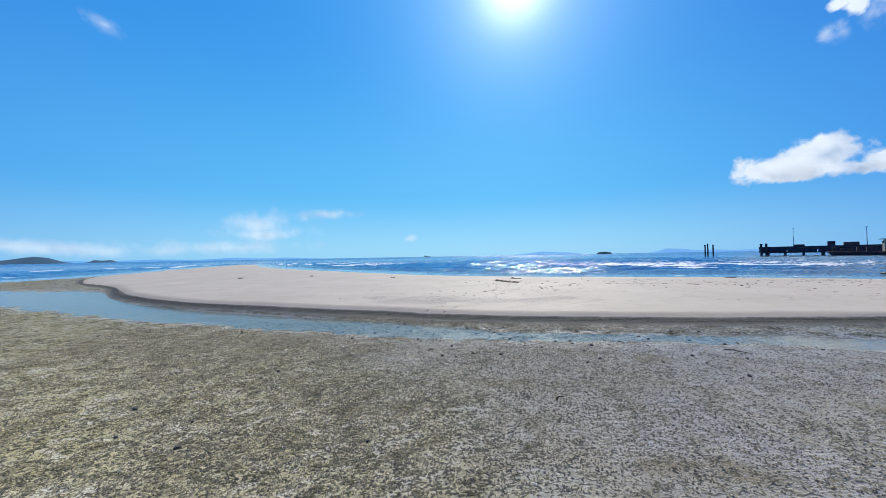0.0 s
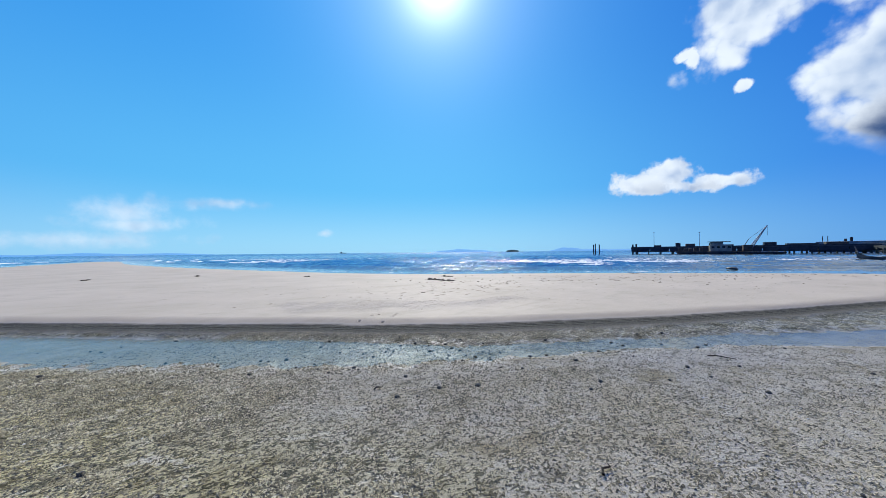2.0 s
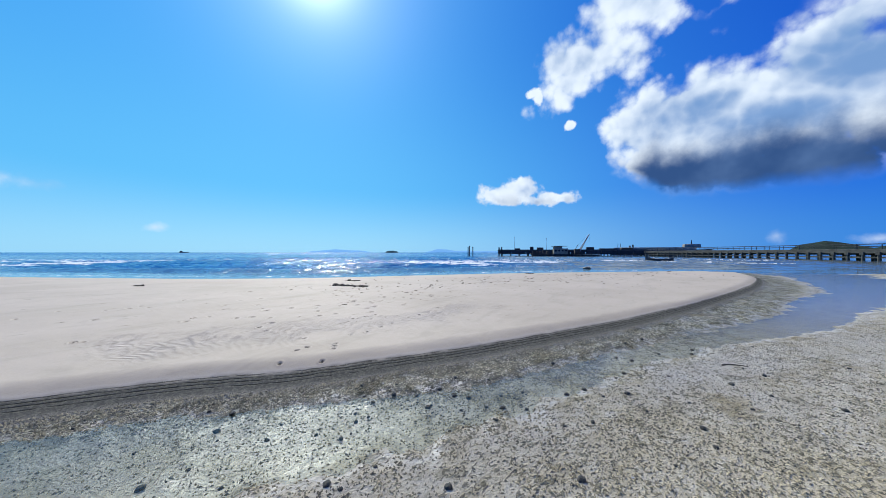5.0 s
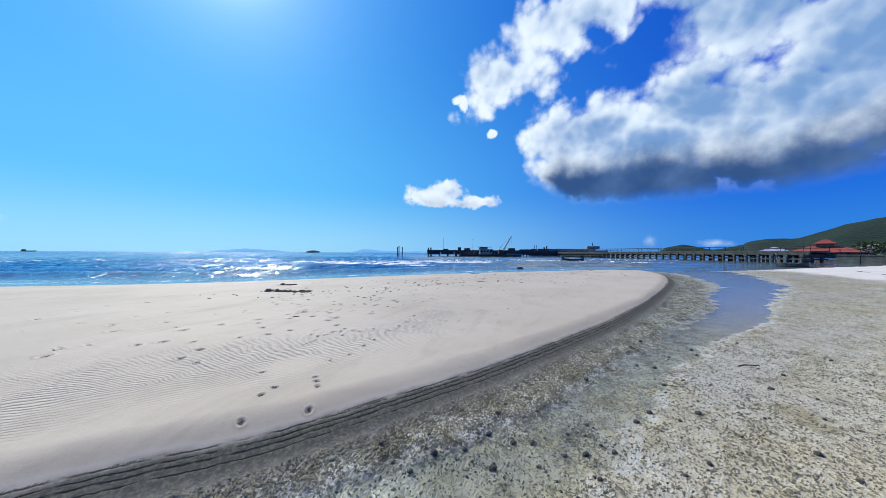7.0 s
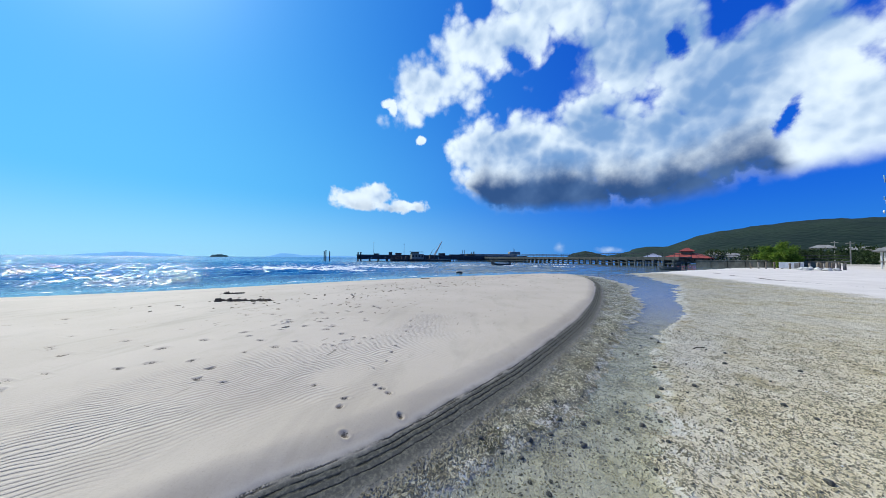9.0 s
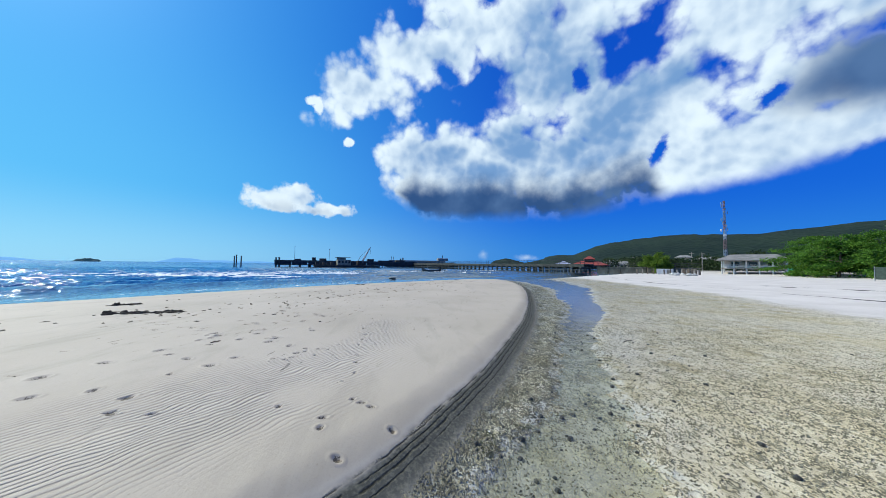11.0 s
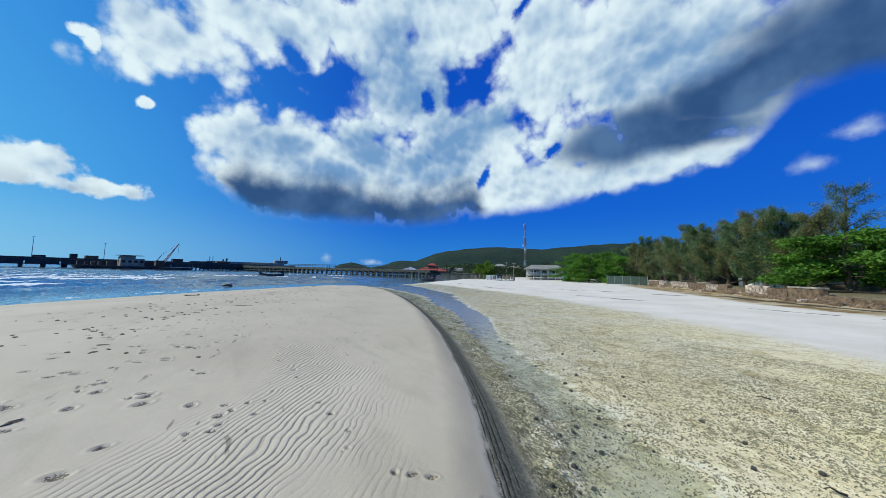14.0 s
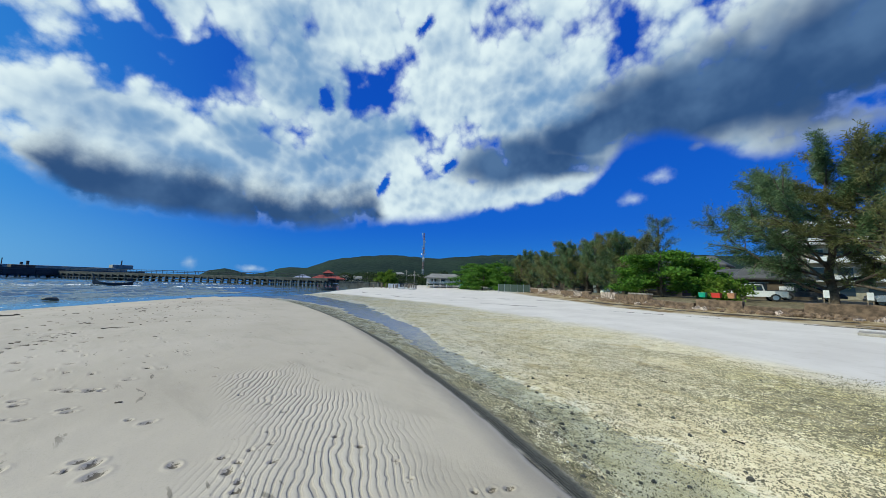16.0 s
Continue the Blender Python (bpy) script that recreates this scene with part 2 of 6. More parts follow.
# ---- materials ----
def material(name):
    m = bpy.data.materials.new(name)
    m.use_nodes = True
    g = Graph(m.node_tree)
    shader = g.node("ShaderNodeBsdfPrincipled")
    g.put(g.node("ShaderNodeOutputMaterial").inputs["Surface"], shader.outputs[0])
    return m, g, shader


def plain(name, colour, rough=0.7, metal=0.0, vary=0.25, scale=3.0, bump=0.3, depth=0.01, tint=None):
    """A painted or natural surface: two scales of variation, grain and dirt."""
    m, g, s = material(name)
    where = g.node("ShaderNodeTexCoord").outputs["Object"]
    broad = g.noise(where, scale, 4.0, 0.6)
    grain = g.noise(where, scale * 14, 3.0, 0.6)
    low = tuple(c * (1 - vary) for c in colour)
    high = tuple(min(1.0, c * (1 + vary)) for c in (tint or colour))
    mixed = g.mix(g.step(broad, 0.3, 0.7), low, high)
    mixed = g.mix(g.math("MULTIPLY", g.step(grain, 0.45, 0.75), 0.35), mixed, tuple(c * 0.55 for c in colour))
    rand = g.node("ShaderNodeObjectInfo").outputs["Random"]
    mixed = g.mix(1.0, mixed, g.math("ADD", 0.88, g.math("MULTIPLY", rand, 0.24)), "MULTIPLY")
    g.put(s.inputs["Base Color"], mixed)
    g.put(s.inputs["Roughness"], g.math("ADD", rough - 0.08, g.math("MULTIPLY", broad, 0.16)))
    s.inputs["Metallic"].default_value = metal
    g.put(s.inputs["Normal"], g.bump(g.math("ADD", grain, g.math("MULTIPLY", broad, 0.7)), bump, depth))
    return m


def foliage(name, dark, light):
    m, g, s = material(name)
    island = g.node("ShaderNodeNewGeometry").outputs["Random Per Island"]
    where = g.node("ShaderNodeTexCoord").outputs["Object"]
    clump = g.noise(where, 0.55, 3.0, 0.6)
    tone = g.math("ADD", g.math("MULTIPLY", island, 0.55), g.math("MULTIPLY", g.step(clump, 0.35, 0.65), 0.45))
    g.put(s.inputs["Base Color"], g.mix(tone, dark, light))
    s.inputs["Roughness"].default_value = 0.7
    s.inputs["Specular IOR Level"].default_value = 0.25
    thin = g.node("ShaderNodeBsdfTranslucent")
    g.put(thin.inputs["Color"], g.mix(tone, dark, tuple(c * 1.3 for c in light)))
    both = g.node("ShaderNodeMixShader")
    both.inputs[0].default_value = 0.35
    g.put(both.inputs[1], s.outputs[0])
    g.put(both.inputs[2], thin.outputs[0])
    out = [n for n in m.node_tree.nodes if n.type == "OUTPUT_MATERIAL"][0]
    g.put(out.inputs["Surface"], both.outputs[0])
    return m


def ground_material():
    """Beach: pale bar, weed-strewn flat, wet hollow, dark rim, tan foot of the wall; the masks come with the sheet."""
    m, g, s = material("beach_sand")
    where = g.node("ShaderNodeTexCoord").outputs["Object"]
    a_edge, a_weed, a_wet, a_light = (g.attribute(n) for n in ("edge", "weed", "wet", "bare"))
    a_shore, a_mark, a_earth, a_strip = (g.attribute(n) for n in ("shore", "mark", "earth", "strip"))
    broad, mid = g.noise(where, 0.35, 4.0, 0.55), g.noise(where, 2.2, 5.0, 0.65)
    grain, fine = g.noise(where, 55.0, 3.0, 0.7), g.noise(where, 240.0, 2.0, 0.7)
    # pale sand of the bar, with faint damp drifts that run along it
    drift = g.noise(g.scaled(where, 0.30, 1.0, 1.0, radians(28)), 1.6, 6.0, 0.65, 0.5)
    pale = g.mix(g.step(broad, 0.3, 0.7), (0.432, 0.370, 0.290), (0.490, 0.424, 0.340))
    pale = g.mix(g.math("MULTIPLY", g.step(a_edge, 0.3, 3.0, 1.0, 0.0), 0.10), pale, (0.36, 0.315, 0.225))
    pale = g.mix(g.math("MULTIPLY", g.step(drift, 0.50, 0.70), 0.40), pale, (0.315, 0.272, 0.210))
    pale = g.mix(g.math("MULTIPLY", g.step(grain, 0.46, 0.78), 0.20), pale, (0.23, 0.19, 0.145))
    pale = g.mix(g.math("MULTIPLY", g.step(g.noise(where, 26.0, 4.0, 0.7), 0.65, 0.72), 0.30), pale, (0.17, 0.14, 0.10))
    # weathered flecks and thin dark drift lines on the bar
    drawn = g.noise(g.scaled(where, 0.22, 1.0, 1.0, radians(24)), 9.0, 4.0, 0.6, 0.4)
    flecks = g.math("MULTIPLY", g.step(drawn, 0.635, 0.685), g.step(g.noise(where, 0.55, 3.0, 0.6), 0.47, 0.60))
    pale = g.mix(g.math("MULTIPLY", flecks, g.step(a_edge, 1.0, 2.4, 0.2, 0.75)), pale, (0.10, 0.085, 0.062))
    # ripple marks, broken along their length: wide pale backs, shade painted into thin troughs
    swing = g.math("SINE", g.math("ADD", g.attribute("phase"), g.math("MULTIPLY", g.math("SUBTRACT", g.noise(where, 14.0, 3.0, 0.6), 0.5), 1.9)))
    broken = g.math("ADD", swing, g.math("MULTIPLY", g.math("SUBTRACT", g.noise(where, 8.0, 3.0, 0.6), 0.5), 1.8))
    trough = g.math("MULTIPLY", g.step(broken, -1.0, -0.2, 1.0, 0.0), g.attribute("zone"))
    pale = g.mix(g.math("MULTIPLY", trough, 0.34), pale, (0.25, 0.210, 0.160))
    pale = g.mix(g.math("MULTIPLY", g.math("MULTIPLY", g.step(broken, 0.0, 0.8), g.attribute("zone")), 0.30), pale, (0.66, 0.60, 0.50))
    # weed flat: pale silt sown with small dark rags of weed and pellets
    dense = g.mix(g.step(broad, 0.35, 0.65), (0.640, 0.560, 0.290), (0.680, 0.605, 0.360))
    bare = g.mix(g.step(broad, 0.35, 0.65), (0.650, 0.560, 0.360), (0.675, 0.605, 0.455))
    lean = g.math("ADD", a_light, g.math("MULTIPLY", g.math("SUBTRACT", g.noise(where, 0.45, 4.0, 0.6), 0.5), 0.9))
    lean = g.step(lean, 0.1, 0.9)
    silt = g.mix(lean, dense, bare)
    silt = g.mix(g.math("MULTIPLY", a_strip, 0.65), silt, (0.590, 0.545, 0.370))
    silt = g.mix(g.math("MULTIPLY", g.step(mid, 0.47, 0.72), 0.40), silt, (0.64, 0.585, 0.450))
    ochre = g.step(g.noise(where, 0.8, 4.0, 0.65), 0.54, 0.70)
    silt = g.mix(g.math("MULTIPLY", ochre, 0.70), silt, (0.410, 0.320, 0.150))
    silt = g.mix(g.math("MULTIPLY", g.step(grain, 0.5, 0.75), 0.4), silt, (0.22, 0.19, 0.12))
    # crusts and mats a hand or two across, pale and dark
    clump = g.noise(g.scaled(where, 0.7, 1.0, 1.0, 0.3), 4.8, 5.0, 0.70, 0.6)
    strong = g.math("SUBTRACT", 1.0, g.math("MULTIPLY", lean, 0.45))
    silt = g.mix(g.math("MULTIPLY", g.math("MULTIPLY", g.step(clump, 0.53, 0.62), 0.75), strong), silt, (0.82, 0.76, 0.58))
    silt = g.mix(g.math("MULTIPLY", g.math("MULTIPLY", g.step(clump, 0.37, 0.48, 1.0, 0.0), 0.70), strong), silt, (0.26, 0.210, 0.100))
    rag_where = g.scaled(where, 0.62, 1.0, 1.0, 0.5)
    cut = g.noise(rag_where, 24.0, 2.0, 0.5, 1.4)
    thick = g.step(g.noise(where, 1.2, 4.0, 0.65), 0.36, 0.66)
    floor_cut = g.math("ADD", 0.560, g.math("SUBTRACT", g.math("MULTIPLY", lean, 0.062), g.math("MULTIPLY", thick, 0.055)))
    floor_cut = g.math("ADD", g.math("SUBTRACT", floor_cut, g.math("MULTIPLY", a_strip, 0.045)), g.math("MULTIPLY", ochre, 0.02))
    floor_cut = g.math("ADD", floor_cut, g.math("MULTIPLY", g.math("SUBTRACT", clump, 0.5), g.math("MULTIPLY", strong, 0.36)))
    rags = g.step(g.math("SUBTRACT", cut, floor_cut), -0.006, 0.026)
    green = g.mix(g.step(g.noise(where, 5.0, 3.0, 0.5), 0.4, 0.6), (0.085, 0.072, 0.036), (0.058, 0.062, 0.032))
    weed = g.mix(g.math("MULTIPLY", rags, g.math("SUBTRACT", 0.86, g.math("MULTIPLY", lean, 0.22))), silt, green)
    pits = g.step(g.noise(where, 95.0, 2.0, 0.5), 0.57, 0.66)
    weed = g.mix(g.math("MULTIPLY", pits, 0.25), weed, (0.095, 0.080, 0.050))
    # wet hollow: smooth grey-brown mud
    mud = g.mix(g.step(mid, 0.35, 0.65), (0.540, 0.485, 0.320), (0.640, 0.600, 0.485))
    mud = g.mix(g.math("MULTIPLY", g.step(grain, 0.55, 0.7), 0.35), mud, (0.10, 0.09, 0.055))
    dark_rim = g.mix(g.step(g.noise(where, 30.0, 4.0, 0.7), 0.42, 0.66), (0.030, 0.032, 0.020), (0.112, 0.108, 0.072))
    tan = g.mix(g.step(g.noise(where, 0.5, 5.0, 0.6), 0.4, 0.6), (0.17, 0.110, 0.045), (0.42, 0.34, 0.22))
    earth = g.mix(g.step(mid, 0.35, 0.65), (0.10, 0.085, 0.05), (0.22, 0.18, 0.11))
    wobble = g.math("SUBTRACT", g.noise(where, 3.5, 5.0, 0.65), 0.5)
    ragged = lambda a: g.step(g.math("ADD", a, g.math("MULTIPLY", wobble, 0.9)), 0.30, 0.70)
    white = g.mix(g.step(broad, 0.3, 0.7), (0.57, 0.520, 0.470), (0.65, 0.600, 0.545))
    white = g.mix(g.math("MULTIPLY", g.step(mid, 0.52, 0.75), 0.3), white, (0.42, 0.36, 0.29))
    edge = g.math("ADD", a_edge, g.math("MULTIPLY", wobble, 0.10))
    colour = g.mix(g.step(edge, -0.1, 0.1), white, pale)
    # damp foot of the bar
    colour = g.mix(g.math("MULTIPLY", g.math("MULTIPLY", g.step(edge, -0.2, 0.0), g.step(edge, 0.05, 0.45, 1.0, 0.0)), 0.15), colour, (0.27, 0.235, 0.165))
    wide = g.math("MULTIPLY", g.math("SUBTRACT", g.noise(where, 0.6, 6.0, 0.65), 0.5), 1.5)
    is_weed = g.step(g.math("ADD", g.math("MULTIPLY", a_weed, 1.7), wide), 0.1, 0.9)
    is_weed = g.math("MULTIPLY", g.math("MULTIPLY", is_weed, g.step(a_weed, 0.0, 0.35)), g.step(edge, -0.42, -0.22, 1.0, 0.0))
    colour = g.mix(is_weed, colour, weed)
    is_wet = g.math("MULTIPLY", g.step(g.math("ADD", a_wet, g.math("ADD", g.math("MULTIPLY", wobble, 0.8), g.math("MULTIPLY", g.math("SUBTRACT", mid, 0.5), 0.8))), 0.15, 0.85), g.step(edge, -0.5, -0.3, 1.0, 0.0))
    colour = g.mix(g.math("MULTIPLY", is_wet, 0.75), colour, mud)
    # pale crust at the water's edge, sun glint partly put into its colour
    brim = g.math("MULTIPLY", g.math("MULTIPLY", g.step(a_wet, 0.01, 0.22), g.step(a_wet, 0.35, 0.75, 1.0, 0.0)), g.math("MULTIPLY", g.step(edge, -0.7, -0.5, 1.0, 0.0), g.step(clump, 0.42, 0.58)))
    colour = g.mix(g.math("MULTIPLY", brim, 0.32), colour, (0.66, 0.64, 0.56))
    colour = g.mix(ragged(a_shore), colour, tan)
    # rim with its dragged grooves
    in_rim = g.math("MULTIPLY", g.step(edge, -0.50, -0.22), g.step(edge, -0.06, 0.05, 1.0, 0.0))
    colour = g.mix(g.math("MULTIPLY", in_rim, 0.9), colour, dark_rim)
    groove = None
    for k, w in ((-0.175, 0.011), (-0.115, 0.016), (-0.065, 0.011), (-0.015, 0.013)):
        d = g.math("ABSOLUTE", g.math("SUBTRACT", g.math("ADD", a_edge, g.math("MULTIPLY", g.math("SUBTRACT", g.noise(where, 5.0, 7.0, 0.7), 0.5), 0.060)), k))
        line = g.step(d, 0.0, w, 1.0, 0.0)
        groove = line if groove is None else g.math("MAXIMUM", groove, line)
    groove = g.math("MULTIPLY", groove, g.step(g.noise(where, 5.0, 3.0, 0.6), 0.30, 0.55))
    # grooves drawn near black in the colour as well as sunk
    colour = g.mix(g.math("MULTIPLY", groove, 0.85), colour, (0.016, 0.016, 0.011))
    colour = g.mix(ragged(a_earth), colour, earth)
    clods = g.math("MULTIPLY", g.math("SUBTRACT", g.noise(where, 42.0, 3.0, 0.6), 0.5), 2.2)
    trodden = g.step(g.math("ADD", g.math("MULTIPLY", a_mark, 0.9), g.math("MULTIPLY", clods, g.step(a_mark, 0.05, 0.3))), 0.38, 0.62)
    # prints darkened in the colour on top of their dents
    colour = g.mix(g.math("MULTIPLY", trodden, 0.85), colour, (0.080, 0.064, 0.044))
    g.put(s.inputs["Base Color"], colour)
    damp = g.math("MAXIMUM", is_wet, g.math("MULTIPLY", g.math("MULTIPLY", is_weed, g.step(a_edge, -2.9, -1.5, 0.15, 0.6)), g.step(mid, 0.36, 0.58)))
    damp = g.math("MAXIMUM", damp, brim)
    g.put(s.inputs["Roughness"], g.math("SUBTRACT", g.step(edge, 0.0, 0.4, 0.92, 0.72), g.math("MULTIPLY", damp, 0.56)))
    g.put(s.inputs["Diffuse Roughness"], is_weed)
    on_bar = g.step(edge, 0.0, 0.4)
    g.put(s.inputs["Specular IOR Level"], g.math("ADD", g.math("ADD", 0.10, g.math("MULTIPLY", on_bar, 0.14)), g.math("MULTIPLY", damp, 0.8)))
    relief = g.math("ADD", g.math("MULTIPLY", grain, 0.07), g.math("ADD", g.math("MULTIPLY", fine, 0.03), g.math("MULTIPLY", drift, 0.22)))
    lumps = g.math("MULTIPLY", g.math("ADD", g.math("MULTIPLY", cut, 0.9), g.math("ADD", g.math("MULTIPLY", rags, 1.2), g.math("MULTIPLY", pits, 0.3))), g.math("MULTIPLY", is_weed, g.math("SUBTRACT", 1.0, g.math("MULTIPLY", damp, 0.6))))
    relief = g.math("SUBTRACT", g.math("ADD", relief, lumps), g.math("ADD", g.math("MULTIPLY", groove, 0.18), g.math("MULTIPLY", trough, 0.22)))
    g.put(s.inputs["Normal"], g.bump(relief, 1.0, 0.030))
    return m


def sea_material():
    m, g, s = material("sea_water")
    where = g.node("ShaderNodeTexCoord").outputs["Object"]
    shore = g.attribute("offing")
    # swell runs along the bar
    long_way = g.scaled(where, 0.35, 1.0, 1.0, radians(33))
    shallow = g.math("MULTIPLY", g.step(shore, 0.0, 13.0, 1.0, 0.0), 0.8)
    deep = g.mix(g.step(g.noise(long_way, 0.06, 4.0, 0.55), 0.35, 0.65), (0.004, 0.070, 0.235), (0.008, 0.125, 0.345))
    body = g.mix(shallow, deep, (0.17, 0.29, 0.33))
    # silty water in the lee of the bar, dull cloud and hill reflection tinted in
    body = g.mix(g.math("MULTIPLY", g.attribute("lee"), 0.85), body, (0.120, 0.150, 0.135))
    lace = g.noise(g.scaled(where, 0.22, 1.0, 1.0, radians(33)), 1.8, 6.0, 0.7, 0.6)
    crest = g.attribute("crest")
    foam = g.step(g.math("ADD", crest, g.math("MULTIPLY", g.math("SUBTRACT", lace, 0.5), 1.5)), 0.40, 0.60)
    body = g.mix(foam, body, (0.75, 0.77, 0.78))
    g.put(s.inputs["Base Color"], body)
    s.inputs["Specular IOR Level"].default_value = 0.5
    g.put(s.inputs["Roughness"], g.math("ADD", g.step(shore, 20.0, 300.0, 0.09, 0.20), g.math("MULTIPLY", foam, 0.5)))
    s.inputs["IOR"].default_value = 1.33
    gust = g.step(g.noise(g.scaled(where, 0.3, 1.0, 1.0, radians(33)), 0.12, 4.0, 0.6), 0.32, 0.66, 0.75, 1.25)
    slopes = g.node("ShaderNodeVectorMath", operation="ADD")
    g.put(slopes.inputs[0], g.vec("MULTIPLY", g.vec("SUBTRACT", g.noise(long_way, 0.75, 3.0, 0.6, out="Color"), (0.5, 0.5, 0.5)), (0.9, 0.9, 0.0)))
    g.put(slopes.inputs[1], g.vec("MULTIPLY", g.vec("SUBTRACT", g.noise(g.scaled(where, 0.6, 1.0, 1.0, radians(33)), 4.2, 4.0, 0.68, out="Color"), (0.5, 0.5, 0.5)), (1.9, 1.9, 0.0)))
    calm = g.math("MULTIPLY", gust, g.step(shore, 0.0, 5.0, 0.25, 1.0))
    tilt = g.node("ShaderNodeVectorMath", operation="SCALE")
    g.put(tilt.inputs[0], slopes.outputs[0])
    g.put(tilt.inputs["Scale"], g.math("MULTIPLY", calm, g.math("SUBTRACT", 1.0, g.math("MULTIPLY", g.attribute("lee"), 0.86))))
    facing = g.vec("ADD", g.node("ShaderNodeNewGeometry").outputs["Normal"], tilt.outputs[0])
    g.put(s.inputs["Normal"], g.vec("NORMALIZE", facing))
    return m


def pool_material():
    """A film of clear still water over the mud."""
    m, g, s = material("shallow_water")
    where = g.node("ShaderNodeTexCoord").outputs["Object"]
    ruffle = g.bump(g.math("ADD", g.noise(where, 9.0, 4.0, 0.6), g.math("MULTIPLY", g.noise(g.scaled(where, 0.5, 1.0, 1.0, 0.5), 2.2, 4.0, 0.6), 1.5)), 0.16, 0.02)
    clear = g.node("ShaderNodeBsdfTransparent")
    clear.inputs["Color"].default_value = (0.78, 0.86, 0.90, 1)
    shine = g.node("ShaderNodeBsdfGlossy")
    shine.inputs["Roughness"].default_value = 0.05
    g.put(shine.inputs["Normal"], ruffle)
    gloss = g.node("ShaderNodeFresnel")
    gloss.inputs["IOR"].default_value = 1.33
    g.put(gloss.inputs["Normal"], ruffle)
    both = g.node("ShaderNodeMixShader")
    g.put(both.inputs[0], gloss.outputs[0])
    g.put(both.inputs[1], clear.outputs[0])
    g.put(both.inputs[2], shine.outputs[0])
    out = [n for n in m.node_tree.nodes if n.type == "OUTPUT_MATERIAL"][0]
    g.put(out.inputs["Surface"], both.outputs[0])
    return m


SAND, SEA, POOL = ground_material(), sea_material(), pool_material()
STONE = plain("dark_wet_stone", (0.075, 0.072, 0.058), 0.5, vary=0.4, scale=25, bump=0.8, depth=0.01)
WEED = plain("dry_weed", (0.230, 0.208, 0.135), 0.9, vary=0.5, scale=6.0)
SHELL = plain("bleached_shell", (0.62, 0.60, 0.56), 0.6, scale=20)
DRIFT = plain("dark_drift_weed", (0.050, 0.036, 0.024), 0.85, vary=0.5, scale=9, bump=1.0, depth=0.03)
CONCRETE = plain("weathered_concrete", (0.30, 0.27, 0.23), 0.85, vary=0.4, scale=1.3, bump=0.7, depth=0.03)
PINK_WALL = plain("pink_worn_render", (0.26, 0.19, 0.145), 0.85, vary=0.6, scale=2.6, bump=0.9, depth=0.05, tint=(0.44, 0.36, 0.31))
RUBBLE = plain("brown_rubble", (0.17, 0.115, 0.075), 0.9, vary=0.5, scale=2.6, bump=0.9, depth=0.05)
PIER = plain("pier_concrete", (0.090, 0.092, 0.080), 0.85, vary=0.4, scale=0.8, bump=0.6, depth=0.05)
DARK_STEEL = plain("dark_steel", (0.035, 0.038, 0.042), 0.55, 0.3, vary=0.4, scale=0.9)
RUST = plain("rusty_brown_paint", (0.085, 0.065, 0.045), 0.7, 0.1, vary=0.5, scale=0.9)
CREAM = plain("aged_cream_paint", (0.30, 0.27, 0.20), 0.6, vary=0.3, scale=1.1)
WHITE = plain("white_paint", (0.72, 0.72, 0.71), 0.5, vary=0.12, scale=1.6, bump=0.1)
CAR_WHITE = plain("white_car_paint", (0.74, 0.75, 0.76), 0.22, vary=0.05, scale=0.8, bump=0.03)
CAR_GREY = plain("grey_car_paint", (0.30, 0.33, 0.37), 0.22, 0.2, vary=0.08, scale=0.8, bump=0.03)
GLASS = plain("dark_window_glass", (0.018, 0.024, 0.030), 0.06, vary=0.2, scale=1.0, bump=0.02)
RUBBER = plain("black_rubber", (0.022, 0.022, 0.023), 0.8, vary=0.2, scale=6)
CHROME = plain("grey_metal", (0.42, 0.43, 0.45), 0.3, 0.9, vary=0.15, scale=4, bump=0.05)
LAMP_RED = plain("red_lens", (0.45, 0.03, 0.02), 0.25, vary=0.1, scale=5, bump=0.03)
BIN_GREEN = plain("green_plastic", (0.015, 0.34, 0.20), 0.45, vary=0.15, scale=4, bump=0.1)
BIN_RED = plain("red_plastic", (0.50, 0.035, 0.02), 0.45, vary=0.15, scale=4, bump=0.1)
BIN_TAN = plain("tan_plastic", (0.42, 0.20, 0.10), 0.5, vary=0.2, scale=4, bump=0.1)
TIN_GREY = plain("grey_sheet_roof", (0.23, 0.22, 0.20), 0.7, vary=0.3, scale=0.9)
DARK_ROOF = plain("dark_sheet_roof", (0.075, 0.075, 0.075), 0.8, vary=0.3, scale=0.9)
TIN_RED = plain("red_tile_roof", (0.30, 0.050, 0.035), 0.75, vary=0.3, scale=1.0)
TIN_BLUE = plain("bluish_canvas", (0.34, 0.36, 0.47), 0.7, vary=0.2, scale=1.0)
WOOD = plain("weathered_wood", (0.19, 0.15, 0.11), 0.85, vary=0.4, scale=3)
BARK = plain("grey_brown_bark", (0.10, 0.078, 0.058), 0.95, vary=0.45, scale=4, bump=1.0, depth=0.04)
EXCAVATOR_GREEN = plain("green_machine_paint", (0.02, 0.20, 0.15), 0.45, vary=0.2, scale=2)
MAST_RED = plain("faded_red_mast_paint", (0.20, 0.13, 0.13), 0.5, vary=0.2, scale=1)
HULL_BLUE = plain("worn_dark_hull", (0.055, 0.058, 0.065), 0.6, vary=0.5, scale=1.4)
LEAF_PINE = foliage("needle_foliage", (0.055, 0.095, 0.045), (0.200, 0.290, 0.130))
LEAF_DULL = foliage("dull_needle_foliage", (0.075, 0.085, 0.032), (0.255, 0.262, 0.105))
LEAF_BROAD = foliage("broad_green_foliage", (0.030, 0.085, 0.012), (0.150, 0.310, 0.035))
